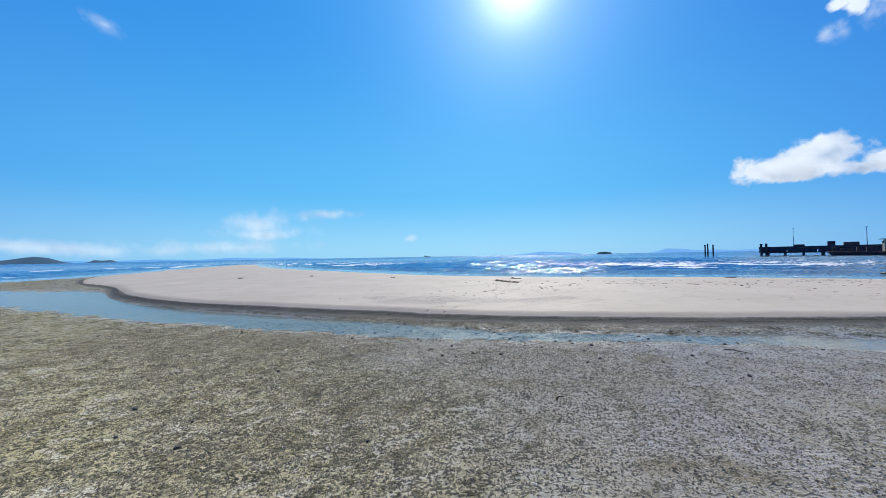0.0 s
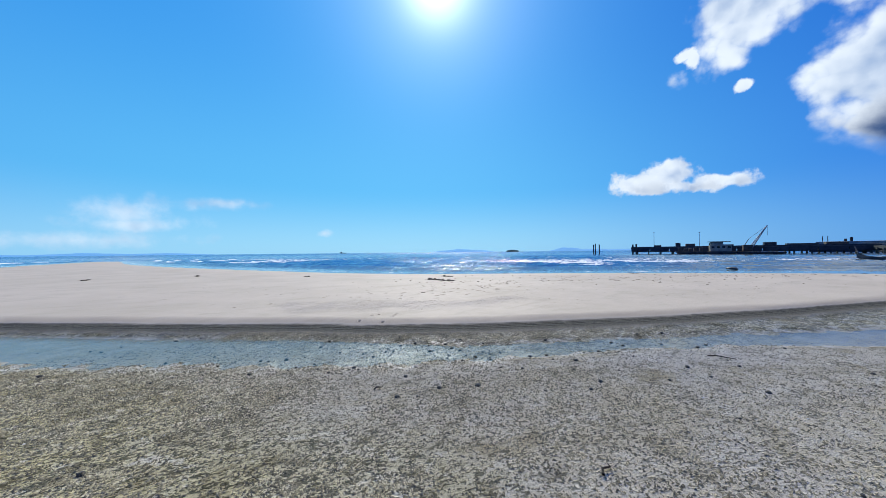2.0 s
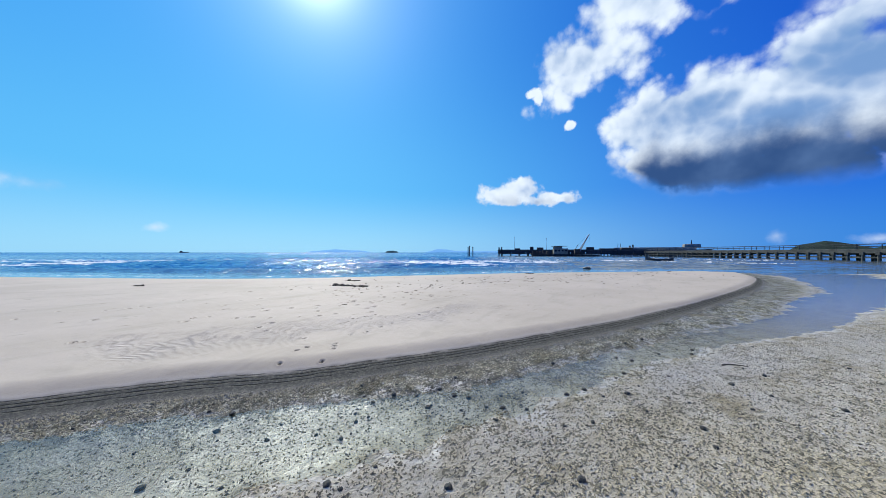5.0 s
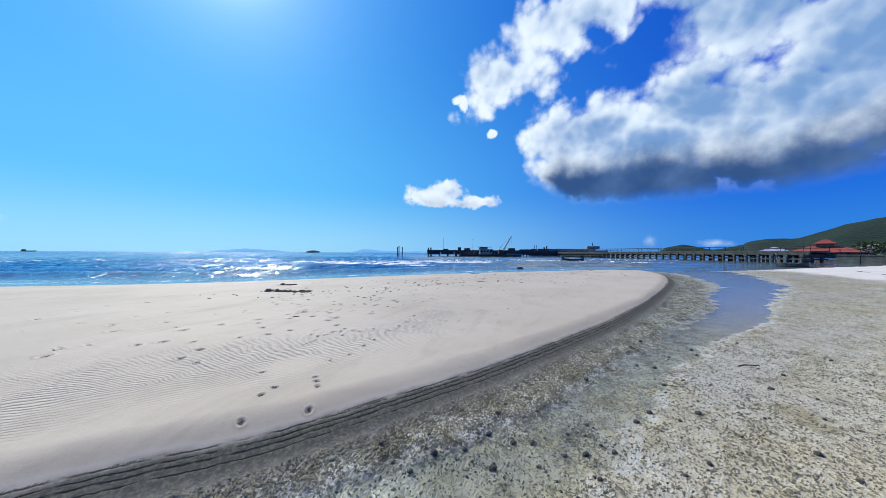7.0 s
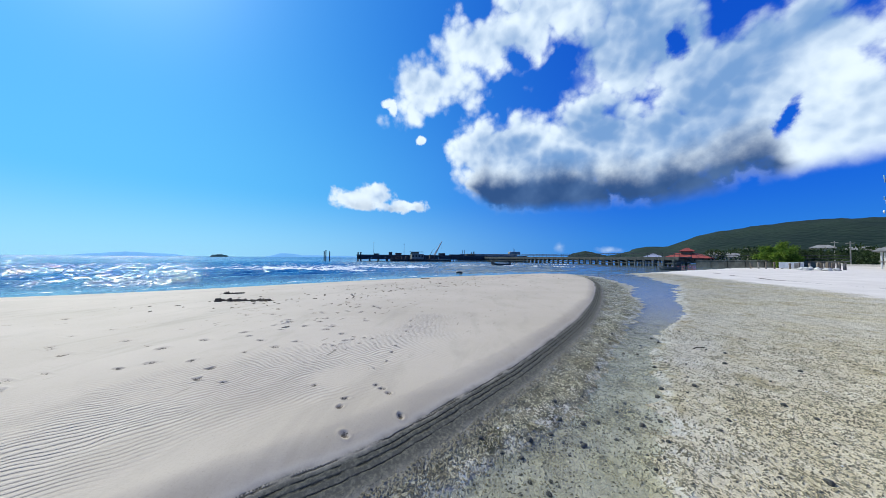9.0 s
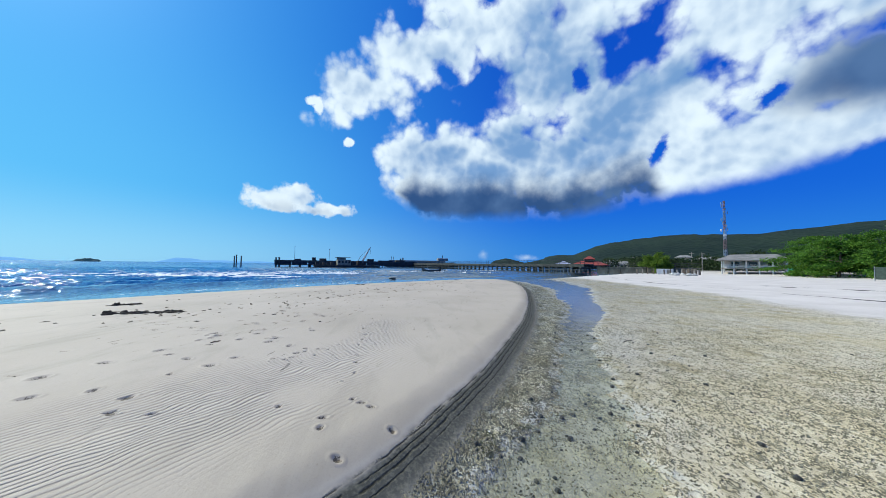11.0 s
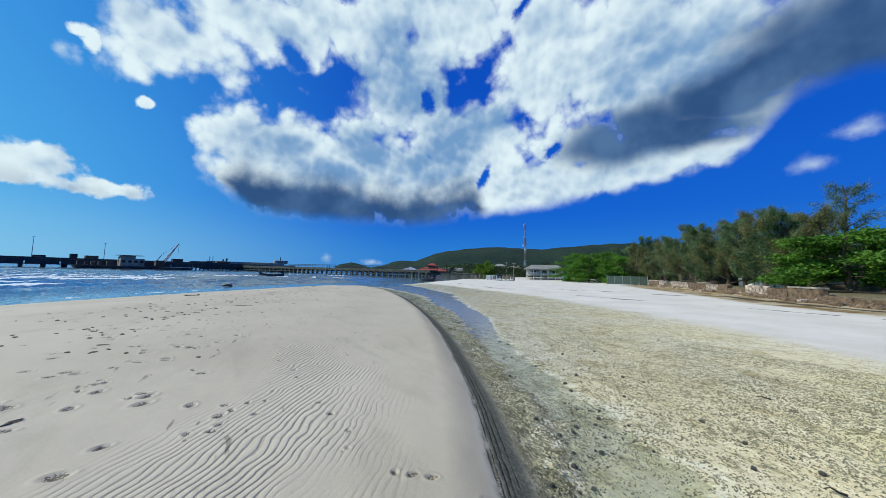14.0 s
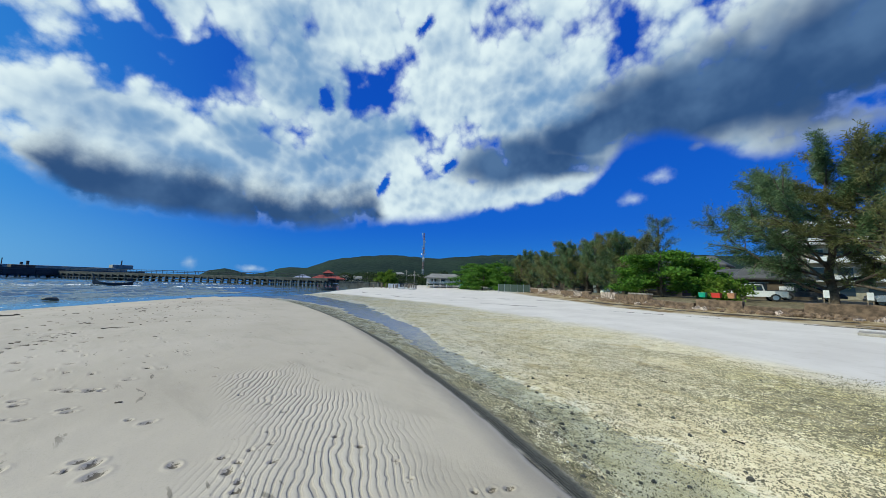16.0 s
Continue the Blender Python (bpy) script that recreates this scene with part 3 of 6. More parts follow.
LEAF_WOODS = foliage("dark_woods_foliage", (0.010, 0.022, 0.008), (0.055, 0.085, 0.026))
LEAF_LIME = foliage("lime_green_foliage", (0.050, 0.100, 0.012), (0.190, 0.300, 0.035))
DEBRIS = plain("white_rubble", (0.44, 0.43, 0.41), 0.8, vary=0.35, scale=3, bump=0.6)


def forest_material(name, dark, light):
    m, g, s = material(name)
    where = g.node("ShaderNodeTexCoord").outputs["Object"]
    crown = g.voronoi(where, 0.11)
    broad = g.noise(where, 0.012, 4.0, 0.6)
    tone = g.math("ADD", g.math("MULTIPLY", g.step(broad, 0.35, 0.65), 0.6), g.math("MULTIPLY", g.noise(where, 0.07, 4.0, 0.7), 0.6))
    g.put(s.inputs["Base Color"], g.mix(tone, dark, light))
    s.inputs["Roughness"].default_value = 0.9
    s.inputs["Specular IOR Level"].default_value = 0.1
    g.put(s.inputs["Normal"], g.bump(g.math("SUBTRACT", 1.0, crown), 0.7, 2.2))
    return m


# green shifted towards blue, the hazy air tinted into the slope
FOREST = forest_material("forest_slope", (0.008, 0.019, 0.017), (0.020, 0.036, 0.023))


def haze_glow_material(name, colour):
    """Land so far off that the haze of the air is put in as its own glow."""
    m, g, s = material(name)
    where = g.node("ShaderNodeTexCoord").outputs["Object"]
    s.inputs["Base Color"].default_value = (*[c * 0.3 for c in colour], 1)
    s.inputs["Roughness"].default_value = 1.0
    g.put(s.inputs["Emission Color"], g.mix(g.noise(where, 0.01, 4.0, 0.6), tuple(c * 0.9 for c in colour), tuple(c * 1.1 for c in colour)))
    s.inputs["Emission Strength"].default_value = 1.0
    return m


FAR_BLUE = haze_glow_material("distant_land_glow", (0.085, 0.27, 0.55))
ROCK_FAR = haze_glow_material("distant_rock_glow", (0.012, 0.040, 0.065))
MID_BLUE = haze_glow_material("hazy_land_glow", (0.022, 0.062, 0.115))


# ---- plan of the beach ----
def spline(points, closed=False, steps=6):
    """A smooth line through plan points."""
    pts = [np.array(p, float) for p in points]
    n = len(pts)
    out = []
    for i in range(n if closed else n - 1):
        a, b, c, d = ((pts[(i + k) % n] if closed else pts[min(max(i + k, 0), n - 1)]) for k in (-1, 0, 1, 2))
        for s in np.arange(steps) / steps:
            out.append(0.5 * (2 * b + (c - a) * s + (2 * a - 5 * b + 4 * c - d) * s * s + (3 * b - a - 3 * c + d) * s ** 3))
    if not closed:
        out.append(pts[-1])
    return np.array(out)


def line_distance(x, y, line):
    """Distance to a line, the side (positive to its left) and how far along it the foot lies."""
    best = np.full(x.shape, 1e18)
    side, along = np.zeros(x.shape), np.zeros(x.shape)
    total = 0.0
    for a, b in zip(line[:-1], line[1:]):
        d = b - a
        size = math.hypot(*d)
        if size < 1e-6:
            continue
        s = np.clip(((x - a[0]) * d[0] + (y - a[1]) * d[1]) / size ** 2, 0, 1)
        dx, dy = x - a[0] - s * d[0], y - a[1] - s * d[1]
        r = dx * dx + dy * dy
        m = r < best
        best = np.where(m, r, best)
        side = np.where(m, np.sign(d[0] * (y - a[1]) - d[1] * (x - a[0])), side)
        along = np.where(m, total + s * size, along)
        total += size
    return np.sqrt(best), side, along


def inside(x, y, ring):
    hit = np.zeros(x.shape, bool)
    for a, b in zip(ring, np.roll(ring, -1, 0)):
        if a[1] != b[1]:
            m = ((a[1] > y) != (b[1] > y)) & (x < (b[0] - a[0]) * (y - a[1]) / (b[1] - a[1]) + a[0])
            hit ^= m
    return hit


def smooth(v, lo, hi):
    t = np.clip((v - lo) / (hi - lo), 0, 1)
    return t * t * (3 - 2 * t)


def lattice(ix, iy, seed):
    n = (ix * 374761393 + iy * 668265263 + seed * 974634541) & 0x7fffffff
    n = ((n ^ (n >> 13)) * 1274126177) & 0x7fffffff
    return ((n ^ (n >> 16)) & 0xffff) / 65535.0


def fbm(x, y, scale, octaves=4, seed=1):
    total, amount, weight = np.zeros(x.shape), 0.0, 1.0
    for k in range(octaves):
        u, v = x * scale, y * scale
        iu, iv = np.floor(u).astype(np.int64), np.floor(v).astype(np.int64)
        fu, fv = u - iu, v - iv
        fu, fv = fu * fu * (3 - 2 * fu), fv * fv * (3 - 2 * fv)
        a, b = lattice(iu, iv, seed + k), lattice(iu + 1, iv, seed + k)
        c, d = lattice(iu, iv + 1, seed + k), lattice(iu + 1, iv + 1, seed + k)
        total += weight * ((a * (1 - fu) + b * fu) * (1 - fv) + (c * (1 - fu) + d * fu) * fv)
        amount, weight, scale = amount + weight, weight * 0.5, scale * 2.03
    return total / amount - 0.5


SEA_LEVEL, POOL_LEVEL = -0.13, -0.105
# the bar's inner edge, from its far end on the north to its tip in the east
BAR_EDGE = spline([(-38, 118), (-36, 80), (-29, 46), (-21.8, 31.6), (-15.4, 24.5), (-11.2, 18.5), (-7.15, 14.4), (-4.05, 12.15), (-1.1, 10.2), (0.78, 9.12),
                   (1.73, 8.36), (2.93, 7.71), (4.63, 6.91), (8.73, 5.31), (14.6, 3.6), (20.5, 2.2), (26.5, 1.5), (31.5, 1.9), (36, 3.2)])
# where land meets the sea
COAST = spline([(78, -38), (64, -26), (52, -14), (42, -5), (39.5, 1), (37.5, 4.5), (31, 10.6), (25, 15.8), (18, 20.6), (12, 24.3), (7, 29), (3.5, 34), (-4, 46),
                (-13, 62), (-24, 86), (-36, 122), (-42, 118), (-41, 98), (-37.5, 73), (-34.5, 54), (-35, 41), (-44, 33), (-80, 27), (-220, 10), (-900, -60)])
CHANNEL = spline([(-30, 27), (-22, 22.5), (-16, 20.2), (-11.5, 16.7), (-7, 12.7), (-3.6, 10.4), (-0.8, 8.5), (1.3, 7.1), (3.1, 6.15), (5.2, 5.3), (7.8, 4.1), (11.6, 2.1),
                  (15.5, 0.9), (21, -1.2), (27, -2.4), (33, -2.6), (41, -2.0)])
CHANNEL_WIDTH = [(0, 2.8), (9, 3.0), (16, 2.6), (21, 1.5), (27, 1.0), (31, 0.85), (36, 0.75), (38.5, 0.5), (41, 0.35), (44, 0.40), (49, 0.62), (54, 0.85), (61, 1.4), (68, 2.2), (82, 3.5)]
RIPPLES = spline([(-0.6, 11.5), (1.1, 10.75), (2.2, 10.1), (3.2, 9.5), (4.7, 9.05), (6.6, 8.95)])
PALE_EDGE = spline([(-70, 20), (-30, 12), (-15, 6.5), (-6, 2.4), (-1.2, 0.6), (2.4, -2.7), (7, -5.2), (12, -6.8), (19, -9.2), (33, -10.5), (45, -12), (60, -15)])
WALL = spline([(-46, -10.5), (-25, -14.5), (-12, -18), (-5.3, -20.6), (0, -22), (4.6, -23.2), (10.8, -30), (21.6, -41.3), (28, -48.5), (36, -57)])
SHORE_BACK = spline([(-46, -10.5), (-25, -14.5), (-12, -18), (-5.3, -20.6), (0, -22), (4.6, -23.2), (10.8, -30), (21.6, -41.3), (28, -48.5), (36, -57), (50, -64), (70, -66), (86, -58), (110, -66), (180, -105), (900, -330)])
STREAK = spline([(-6, -15.5), (4, -15.3), (11, -15.2), (17.5, -14.2), (23, -14.2), (32, -14.5), (44, -17)])
STREAK_FAR = spline([(14, -26), (21, -23.5), (26, -21), (36, -20)])
LAND_RING = np.vstack([COAST, [(-900, -900), (900, -900), (900, -330), (180, -100), (110, -58), (92, -46)]])

# trodden marks: runs of paw prints and footprints on the bar (start, direction in degrees, steps, stride, size)
random.seed(7)
PRINTS = []


def trail(x, y, heading, steps, stride, size, spread=0.1, bend=0.0):
    for i in range(steps):
        PRINTS.append((x + random.gauss(0, spread), y + random.gauss(0, spread), size * random.uniform(0.5, 1.2) * (1.05 if y < 10.4 else 1.3), random.uniform(0, 3.14)))
        if random.random() < 0.5:
            PRINTS.append((PRINTS[-1][0] + random.uniform(-0.07, 0.07), PRINTS[-1][1] + random.uniform(-0.07, 0.07), size * random.uniform(0.3, 0.5), random.uniform(0, 3.14)))
        x, y = x + stride * math.cos(radians(heading)), y + stride * math.sin(radians(heading))
        heading += bend + random.gauss(0, 4)


for p in ((2.46, 8.51), (2.13, 8.26), (2.24, 8.88), (2.07, 8.84), (2.55, 8.62), (1.72, 8.59), (4.24, 9.88), (4.05, 9.67), (3.86, 10.17), (3.83, 9.99),
          (5.85, 10.47), (2.45, 9.37), (4.4, 9.95), (3.95, 9.95)):
    PRINTS.append((p[0], p[1], 0.040, random.uniform(0, 3.14)))
trail(2.6, 8.7, 22, 12, 0.42, 0.035, 0.06, -1.5)
trail(1.9, 12.6, -48, 9, 0.5, 0.045, 0.12)
trail(2.6, 13.2, -40, 14, 0.48, 0.05, 0.15, 1.0)
trail(3.4, 13.5, -24, 22, 0.55, 0.055, 0.2, 0.5)
trail(5.0, 10.5, 75, 11, 0.55, 0.055, 0.2, 0.5)
trail(4.2, 9.9, 60, 12, 0.5, 0.05, 0.15)
trail(5.5, 13.8, -15, 26, 0.6, 0.055, 0.35)
trail(7.5, 14.5, -25, 26, 0.65, 0.06, 0.5)
trail(8.5, 12.5, -25, 26, 0.6, 0.055, 0.5)
trail(3.0, 14.0, 150, 14, 0.7, 0.05, 0.5)
trail(6.0, 12.2, -28, 22, 0.6, 0.05, 0.3)
trail(4.6, 9.3, -20, 26, 0.6, 0.035, 0.2)
trail(9.5, 15.6, -32, 26, 0.7, 0.07, 0.6)
trail(0.2, 14.0, 30, 10, 0.7, 0.05, 0.4)
trail(4.0, 11.5, -12, 30, 0.5, 0.05, 0.45)
trail(5.5, 12.8, -20, 30, 0.5, 0.06, 0.5)
trail(10.0, 13.6, -28, 34, 0.55, 0.08, 0.8)
trail(12.0, 11.0, -26, 30, 0.6, 0.07, 0.8)
trail(2.2, 10.8, 10, 16, 0.45, 0.045, 0.3)
trail(-1.0, 11.0, 35, 12, 0.6, 0.045, 0.3)


def axis(lo, hi, fine_lo, fine_hi, coarse, fine, reach=4600.0, growth=1.09):
    """Lines of a graded grid: finest between fine_lo and fine_hi, widening outwards to the horizon."""
    mid = list(np.arange(lo, fine_lo, coarse)) + list(np.arange(fine_lo, fine_hi, fine)) + list(np.arange(fine_hi, hi, coarse))
    left, right, s, v = [], [], coarse, mid[0]
    while v > -reach:
        s *= growth
        v -= s
        left.append(v)
    s, v = coarse, mid[-1]
    while v < reach:
        s *= growth
        v += s
        right.append(v)
    return np.array(left[::-1] + mid + right)


def sheet(name, xs, ys, z, mat, attributes, keep=None):
    nx, ny = len(xs), len(ys)
    gx, gy = np.meshgrid(xs, ys)
    co = np.stack([gx, gy, z], -1).reshape(-1, 3).astype(np.float32)
    i = np.arange(nx * ny).reshape(ny, nx)
    quads = np.stack([i[:-1, :-1], i[:-1, 1:], i[1:, 1:], i[1:, :-1]], -1).reshape(-1, 4)
    if keep is not None:
        quads = quads[(keep[:-1, :-1] & keep[1:, 1:]).reshape(-1)]
    quads = quads.reshape(-1)
    me = bpy.data.meshes.new(name)
    me.vertices.add(len(co))
    me.vertices.foreach_set("co", co.ravel())
    me.loops.add(len(quads))
    me.loops.foreach_set("vertex_index", quads.astype(np.int32))
    me.polygons.add(len(quads) // 4)
    me.polygons.foreach_set("loop_start", np.arange(0, len(quads), 4, dtype=np.int32))
    me.polygons.foreach_set("use_smooth", np.ones(len(quads) // 4, bool))
    for key, values in attributes.items():
        me.attributes.new(key, "FLOAT", "POINT").data.foreach_set("value", values.reshape(-1).astype(np.float32))
    me.update(calc_edges=True)
    me.materials.append(mat)
    return new(name, me)


def beach(x, y, detail=True):
    """Height and surface masks of the beach at plan points."""
    land = np.where(inside(x, y, LAND_RING), 1.0, -1.0) * line_distance(x, y, COAST)[0]
    d, side, _ = line_distance(x, y, BAR_EDGE)
    bar = d * side + 0.10 * fbm(x, y, 1.1, 3, 11) + 0.35 * fbm(x, y, 0.16, 2, 12) * np.clip((np.abs(x) - 6) / 8, 0, 1)
    on_bar = (side > 0) & (land > -4) & (x < 40) & (y > 0)
    bar = np.where(on_bar, bar, -np.abs(d))
    z = -0.065 + 0.035 * fbm(x, y, 0.35, 4, 3) + 0.012 * fbm(x, y, 3.0, 3, 4)
    rise = smooth(bar, -0.55, 0.38) * 0.225 + smooth(bar, 0.5, 5.0) * 0.05 + 0.02 * fbm(x, y, 0.5, 3, 5) * smooth(bar, 0, 1)
    z = z + rise
    dc, _, along = line_distance(x, y, CHANNEL)
    width = np.interp(along, [w[0] for w in CHANNEL_WIDTH], [w[1] for w in CHANNEL_WIDTH])
    ragged = 0.55 * fbm(x, y, 1.0, 4, 21) + 0.65 * fbm(x, y, 4.0, 3, 22)
    wet = smooth(-(dc / width - 1 + ragged), -0.55, 0.45)
    deep = np.interp(along, [0, 34, 37, 40, 42, 45, 50], [0.080, 0.078, 0.070, 0.056, 0.050, 0.058, 0.076])
    z = z - deep * smooth(-(dc / width - 1 + ragged), -0.5, 0.5) * (1 - smooth(bar, -0.8, 0.0))
    z = z + 0.075 * np.clip(fbm(x, y, 2.6, 3, 23) - 0.11, 0, 0.2) * wet * np.interp(along, [20, 28, 44, 50], [0.3, 1, 1, 0.4])
    dp, side_p, _ = line_distance(x, y, PALE_EDGE)
    pale = -dp * side_p
    z = z + 0.10 * smooth(pale, 0, 14)
    ds, side_s, _ = line_distance(x, y, SHORE_BACK)
    back = -ds * side_s
    dw, _, along_w = line_distance(x, y, WALL)
    z = z + 0.12 * smooth(back, -10, 0) + smooth(back, 0.05, 0.75) * np.where(dw < ds + 0.1, 0.62, 0.0)
    z = z + 0.55 * smooth(back, -4, 9) * np.where(dw < ds + 0.1, 0.0, 1.0) + 0.006 * np.clip(back, 0, 250)
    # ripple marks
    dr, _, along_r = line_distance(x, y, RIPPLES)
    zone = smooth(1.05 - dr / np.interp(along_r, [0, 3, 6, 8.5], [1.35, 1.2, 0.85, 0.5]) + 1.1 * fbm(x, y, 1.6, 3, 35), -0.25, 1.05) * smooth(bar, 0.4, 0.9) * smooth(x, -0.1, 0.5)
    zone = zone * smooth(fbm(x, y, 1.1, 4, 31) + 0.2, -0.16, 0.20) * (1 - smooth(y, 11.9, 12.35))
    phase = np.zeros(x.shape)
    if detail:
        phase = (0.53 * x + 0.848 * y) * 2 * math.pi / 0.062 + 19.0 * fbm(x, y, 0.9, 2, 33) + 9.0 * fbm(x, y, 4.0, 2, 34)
        wave = np.sin(phase)
        z = z + zone * 0.0027 * (np.abs(0.5 + 0.5 * wave) ** 1.6 * 2 - 1)
    streak = np.maximum(1 - line_distance(x, y, STREAK)[0] / (0.42 + 0.5 * (fbm(x, y, 0.25, 2, 41) + 0.3)), 1 - line_distance(x, y, STREAK_FAR)[0] / 0.6)
    z = z - 0.05 * np.clip(streak, 0, 1)
    mark = np.clip(streak, 0, 1) * 0.2
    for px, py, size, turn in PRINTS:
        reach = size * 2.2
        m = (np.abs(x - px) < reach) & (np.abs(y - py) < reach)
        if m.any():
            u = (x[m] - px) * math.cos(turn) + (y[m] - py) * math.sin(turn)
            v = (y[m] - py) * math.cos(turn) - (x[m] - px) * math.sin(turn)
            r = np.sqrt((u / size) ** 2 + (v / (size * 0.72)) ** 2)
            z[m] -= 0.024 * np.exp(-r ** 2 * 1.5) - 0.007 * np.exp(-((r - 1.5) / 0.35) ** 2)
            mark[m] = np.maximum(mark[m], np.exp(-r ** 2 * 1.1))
    # under the sea
    z = np.where(land < 0, SEA_LEVEL - 0.02 - 0.035 * np.minimum(-land, 60), z - (z - SEA_LEVEL + 0.02) * (1 - smooth(land, 0, 7.5)) * 0.98)
    weed = smooth(-pale, -2.5, 5.0) * smooth(land, 0.5, 6)
    shore = smooth(back, -7.5, -3.5) * (1 - smooth(back, 0, 1)) * np.where(dw < ds + 0.1, 1, 0.35)
    light = np.maximum(np.maximum(smooth(x + 0.8 * y, 2.5, 6.0), smooth(x, -0.5, 3.0)), smooth(-y, -2.5, 1.0)) * smooth(-bar, 0.9, 2.4)
    strip = smooth(-bar, 0.2, 0.45) * (1 - smooth(-bar, 0.8, 2.0)) * smooth(x, -14, -6)
    return z, {"phase": phase, "zone": zone, "edge": np.clip(bar, -3, 3), "bar": smooth(bar, -0.3, 0.2), "weed": weed, "wet": wet * (1 - smooth(bar, -0.6, -0.2)) * np.interp(along, [34, 37.5, 40, 44, 48], [1.0, 0.85, 0.5, 0.5, 0.95]), "bare": light, "strip": strip,
               "shore": shore, "mark": mark, "earth": smooth(back, -0.1, 0.5) * np.where(dw < ds + 0.1, 1.0, 0.5)}


xs = axis(-13, 20, -1.2, 7.6, 0.085, 0.0140)
ys = axis(-3, 19, 6.0, 12.4, 0.085, 0.0140)
gx, gy = np.meshgrid(xs, ys)
gz, masks = beach(gx, gy)
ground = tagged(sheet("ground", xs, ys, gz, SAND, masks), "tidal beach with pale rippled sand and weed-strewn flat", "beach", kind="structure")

# the sea: swell that rises and breaks towards the bar
sx, sy = axis(-40, 100, 0, 100, 0.6, 0.36, growth=1.10), axis(-20, 90, 4, 90, 0.6, 0.36, growth=1.10)
gx, gy = np.meshgrid(sx, sy)
off = line_distance(gx, gy, COAST)[0] * np.where(inside(gx, gy, LAND_RING), -1, 1)
open_sea = smooth(gx * 0.3 + gy, 4, 22)
phase = off * 2 * math.pi / 5.2 + 5.0 * fbm(gx, gy, 0.05, 3, 51)
swell = ((0.5 + 0.5 * np.sin(phase)) ** 3 * 2 - 0.6) * smooth(off, 0, 4) * (1 - smooth(off, 25, 140)) * open_sea
broken = smooth(fbm(gx * 0.6 + gy * 0.8, (gy * 0.6 - gx * 0.8) * 2.5, 0.035, 3, 52), -0.10, 0.14)
crest = np.clip((swell - 0.35) / 0.6, 0, 1) * broken * (1 - 0.6 * smooth(off, 9, 45)) + 0.42 * np.exp(-((off - 0.8) / 0.7) ** 2) * open_sea
sz = SEA_LEVEL + 0.16 * swell * (1 - 0.3 * smooth(off, 10, 40)) * smooth(off, 0.5, 6) + (0.16 * fbm(gx * 0.55 + gy * 0.85, gy * 0.55 - gx * 0.85, 0.45, 2, 53) + 0.15 * fbm(gx, gy, 1.2, 2, 54)) * smooth(off, 1, 8) * (0.35 + 0.65 * open_sea)
sea = tagged(sheet("water", sx, sy, sz, SEA, {"offing": off, "crest": crest, "lee": smooth(gx - 1.4 * gy, -6, 26) * (1 - smooth(off, 60, 190))}, off > -3.0), "open blue sea with low white breakers", "sea", kind="structure")

# the film of water left in the hollow
px, py = np.arange(-34, 44, 0.5), np.arange(-8, 32, 0.5)
gx, gy = np.meshgrid(px, py)
dc, _, along = line_distance(gx, gy, CHANNEL)
reach = np.interp(along, [w[0] for w in CHANNEL_WIDTH], [w[1] for w in CHANNEL_WIDTH]) * 1.7 + 0.6
pool = tagged(sheet("water_channel", px, py, np.full(gx.shape, POOL_LEVEL), POOL, {}, (dc < reach) & (gx < 38)), "shallow tidal channel of still water reflecting the sky", "tidal channel", kind="structure")
pool.visible_shadow = False


# ---- helpers for things ----
def height_at(x, y):
    return float(beach(np.array([x], float), np.array([y], float), False)[0][0])


def heights(points):
    p = np.array(points, float)
    return beach(p[:, 0].copy(), p[:, 1].copy(), False)[0]


def part(name, bm, mat, parent=None, label="", shade=False):
    """Links a bmesh as one mesh object under a thing or a part."""
    me = bpy.data.meshes.new(name)
    if isinstance(bm, bmesh.types.BMesh):
        bm.normal_update()
        bm.to_mesh(me)
        bm.free()
    else:
        me.from_pydata(bm[0], [], bm[1])
    me.materials.append(mat)
    if shade:
        me.polygons.foreach_set("use_smooth", np.ones(len(me.polygons), bool))
    ob = new(name, me)
    if parent is not None:
        ob.parent = parent
    return tagged(ob, label)


def thing(name, m, label, category, group=""):
    """An empty at the thing's base."""
    ob = new(name)
    ob.empty_display_size = 0.2
    ob.matrix_basis = m
    return tagged(ob, label, category, group)


def box(bm, x, y, z, sx, sy, sz, bevel=0.0, turn=0.0):
    """A box by its centre and size, with rounded edges where bevel is given."""
    m = Matrix.Translation((x, y, z)) @ Matrix.Rotation(turn, 4, "Z") @ Matrix.Diagonal((sx, sy, sz, 1))
    made = bmesh.ops.create_cube(bm, size=1, matrix=m)
    if bevel:
        edges = list({e for v in made["verts"] for e in v.link_edges})
        bmesh.ops.bevel(bm, geom=edges, offset=bevel, segments=2, affect="EDGES", profile=0.6)
    return bm


def rod(bm, a, b, r0, r1=None, sides=8):
    """A tapered round bar from a to b."""
    a, b = Vector(a), Vector(b)
    d = b - a
    m = Matrix.Translation((a + b) / 2) @ d.to_track_quat("Z", "Y").to_matrix().to_4x4()
    bmesh.ops.create_cone(bm, cap_ends=True, segments=sides, radius1=r0, radius2=r0 if r1 is None else r1, depth=d.length, matrix=m)
    return bm


def loft(bm, rings, closed=True, caps=True):
    """Skin over rings of points."""
    rows = [[bm.verts.new(p) for p in ring] for ring in rings]
    n = len(rows[0])
    for a, b in zip(rows[:-1], rows[1:]):
        for i in range(n if closed else n - 1):
            j = (i + 1) % n
            bm.faces.new((a[i], a[j], b[j], b[i]))
    if caps and closed:
        bm.faces.new(rows[0][::-1])
        bm.faces.new(rows[-1])
    return bm


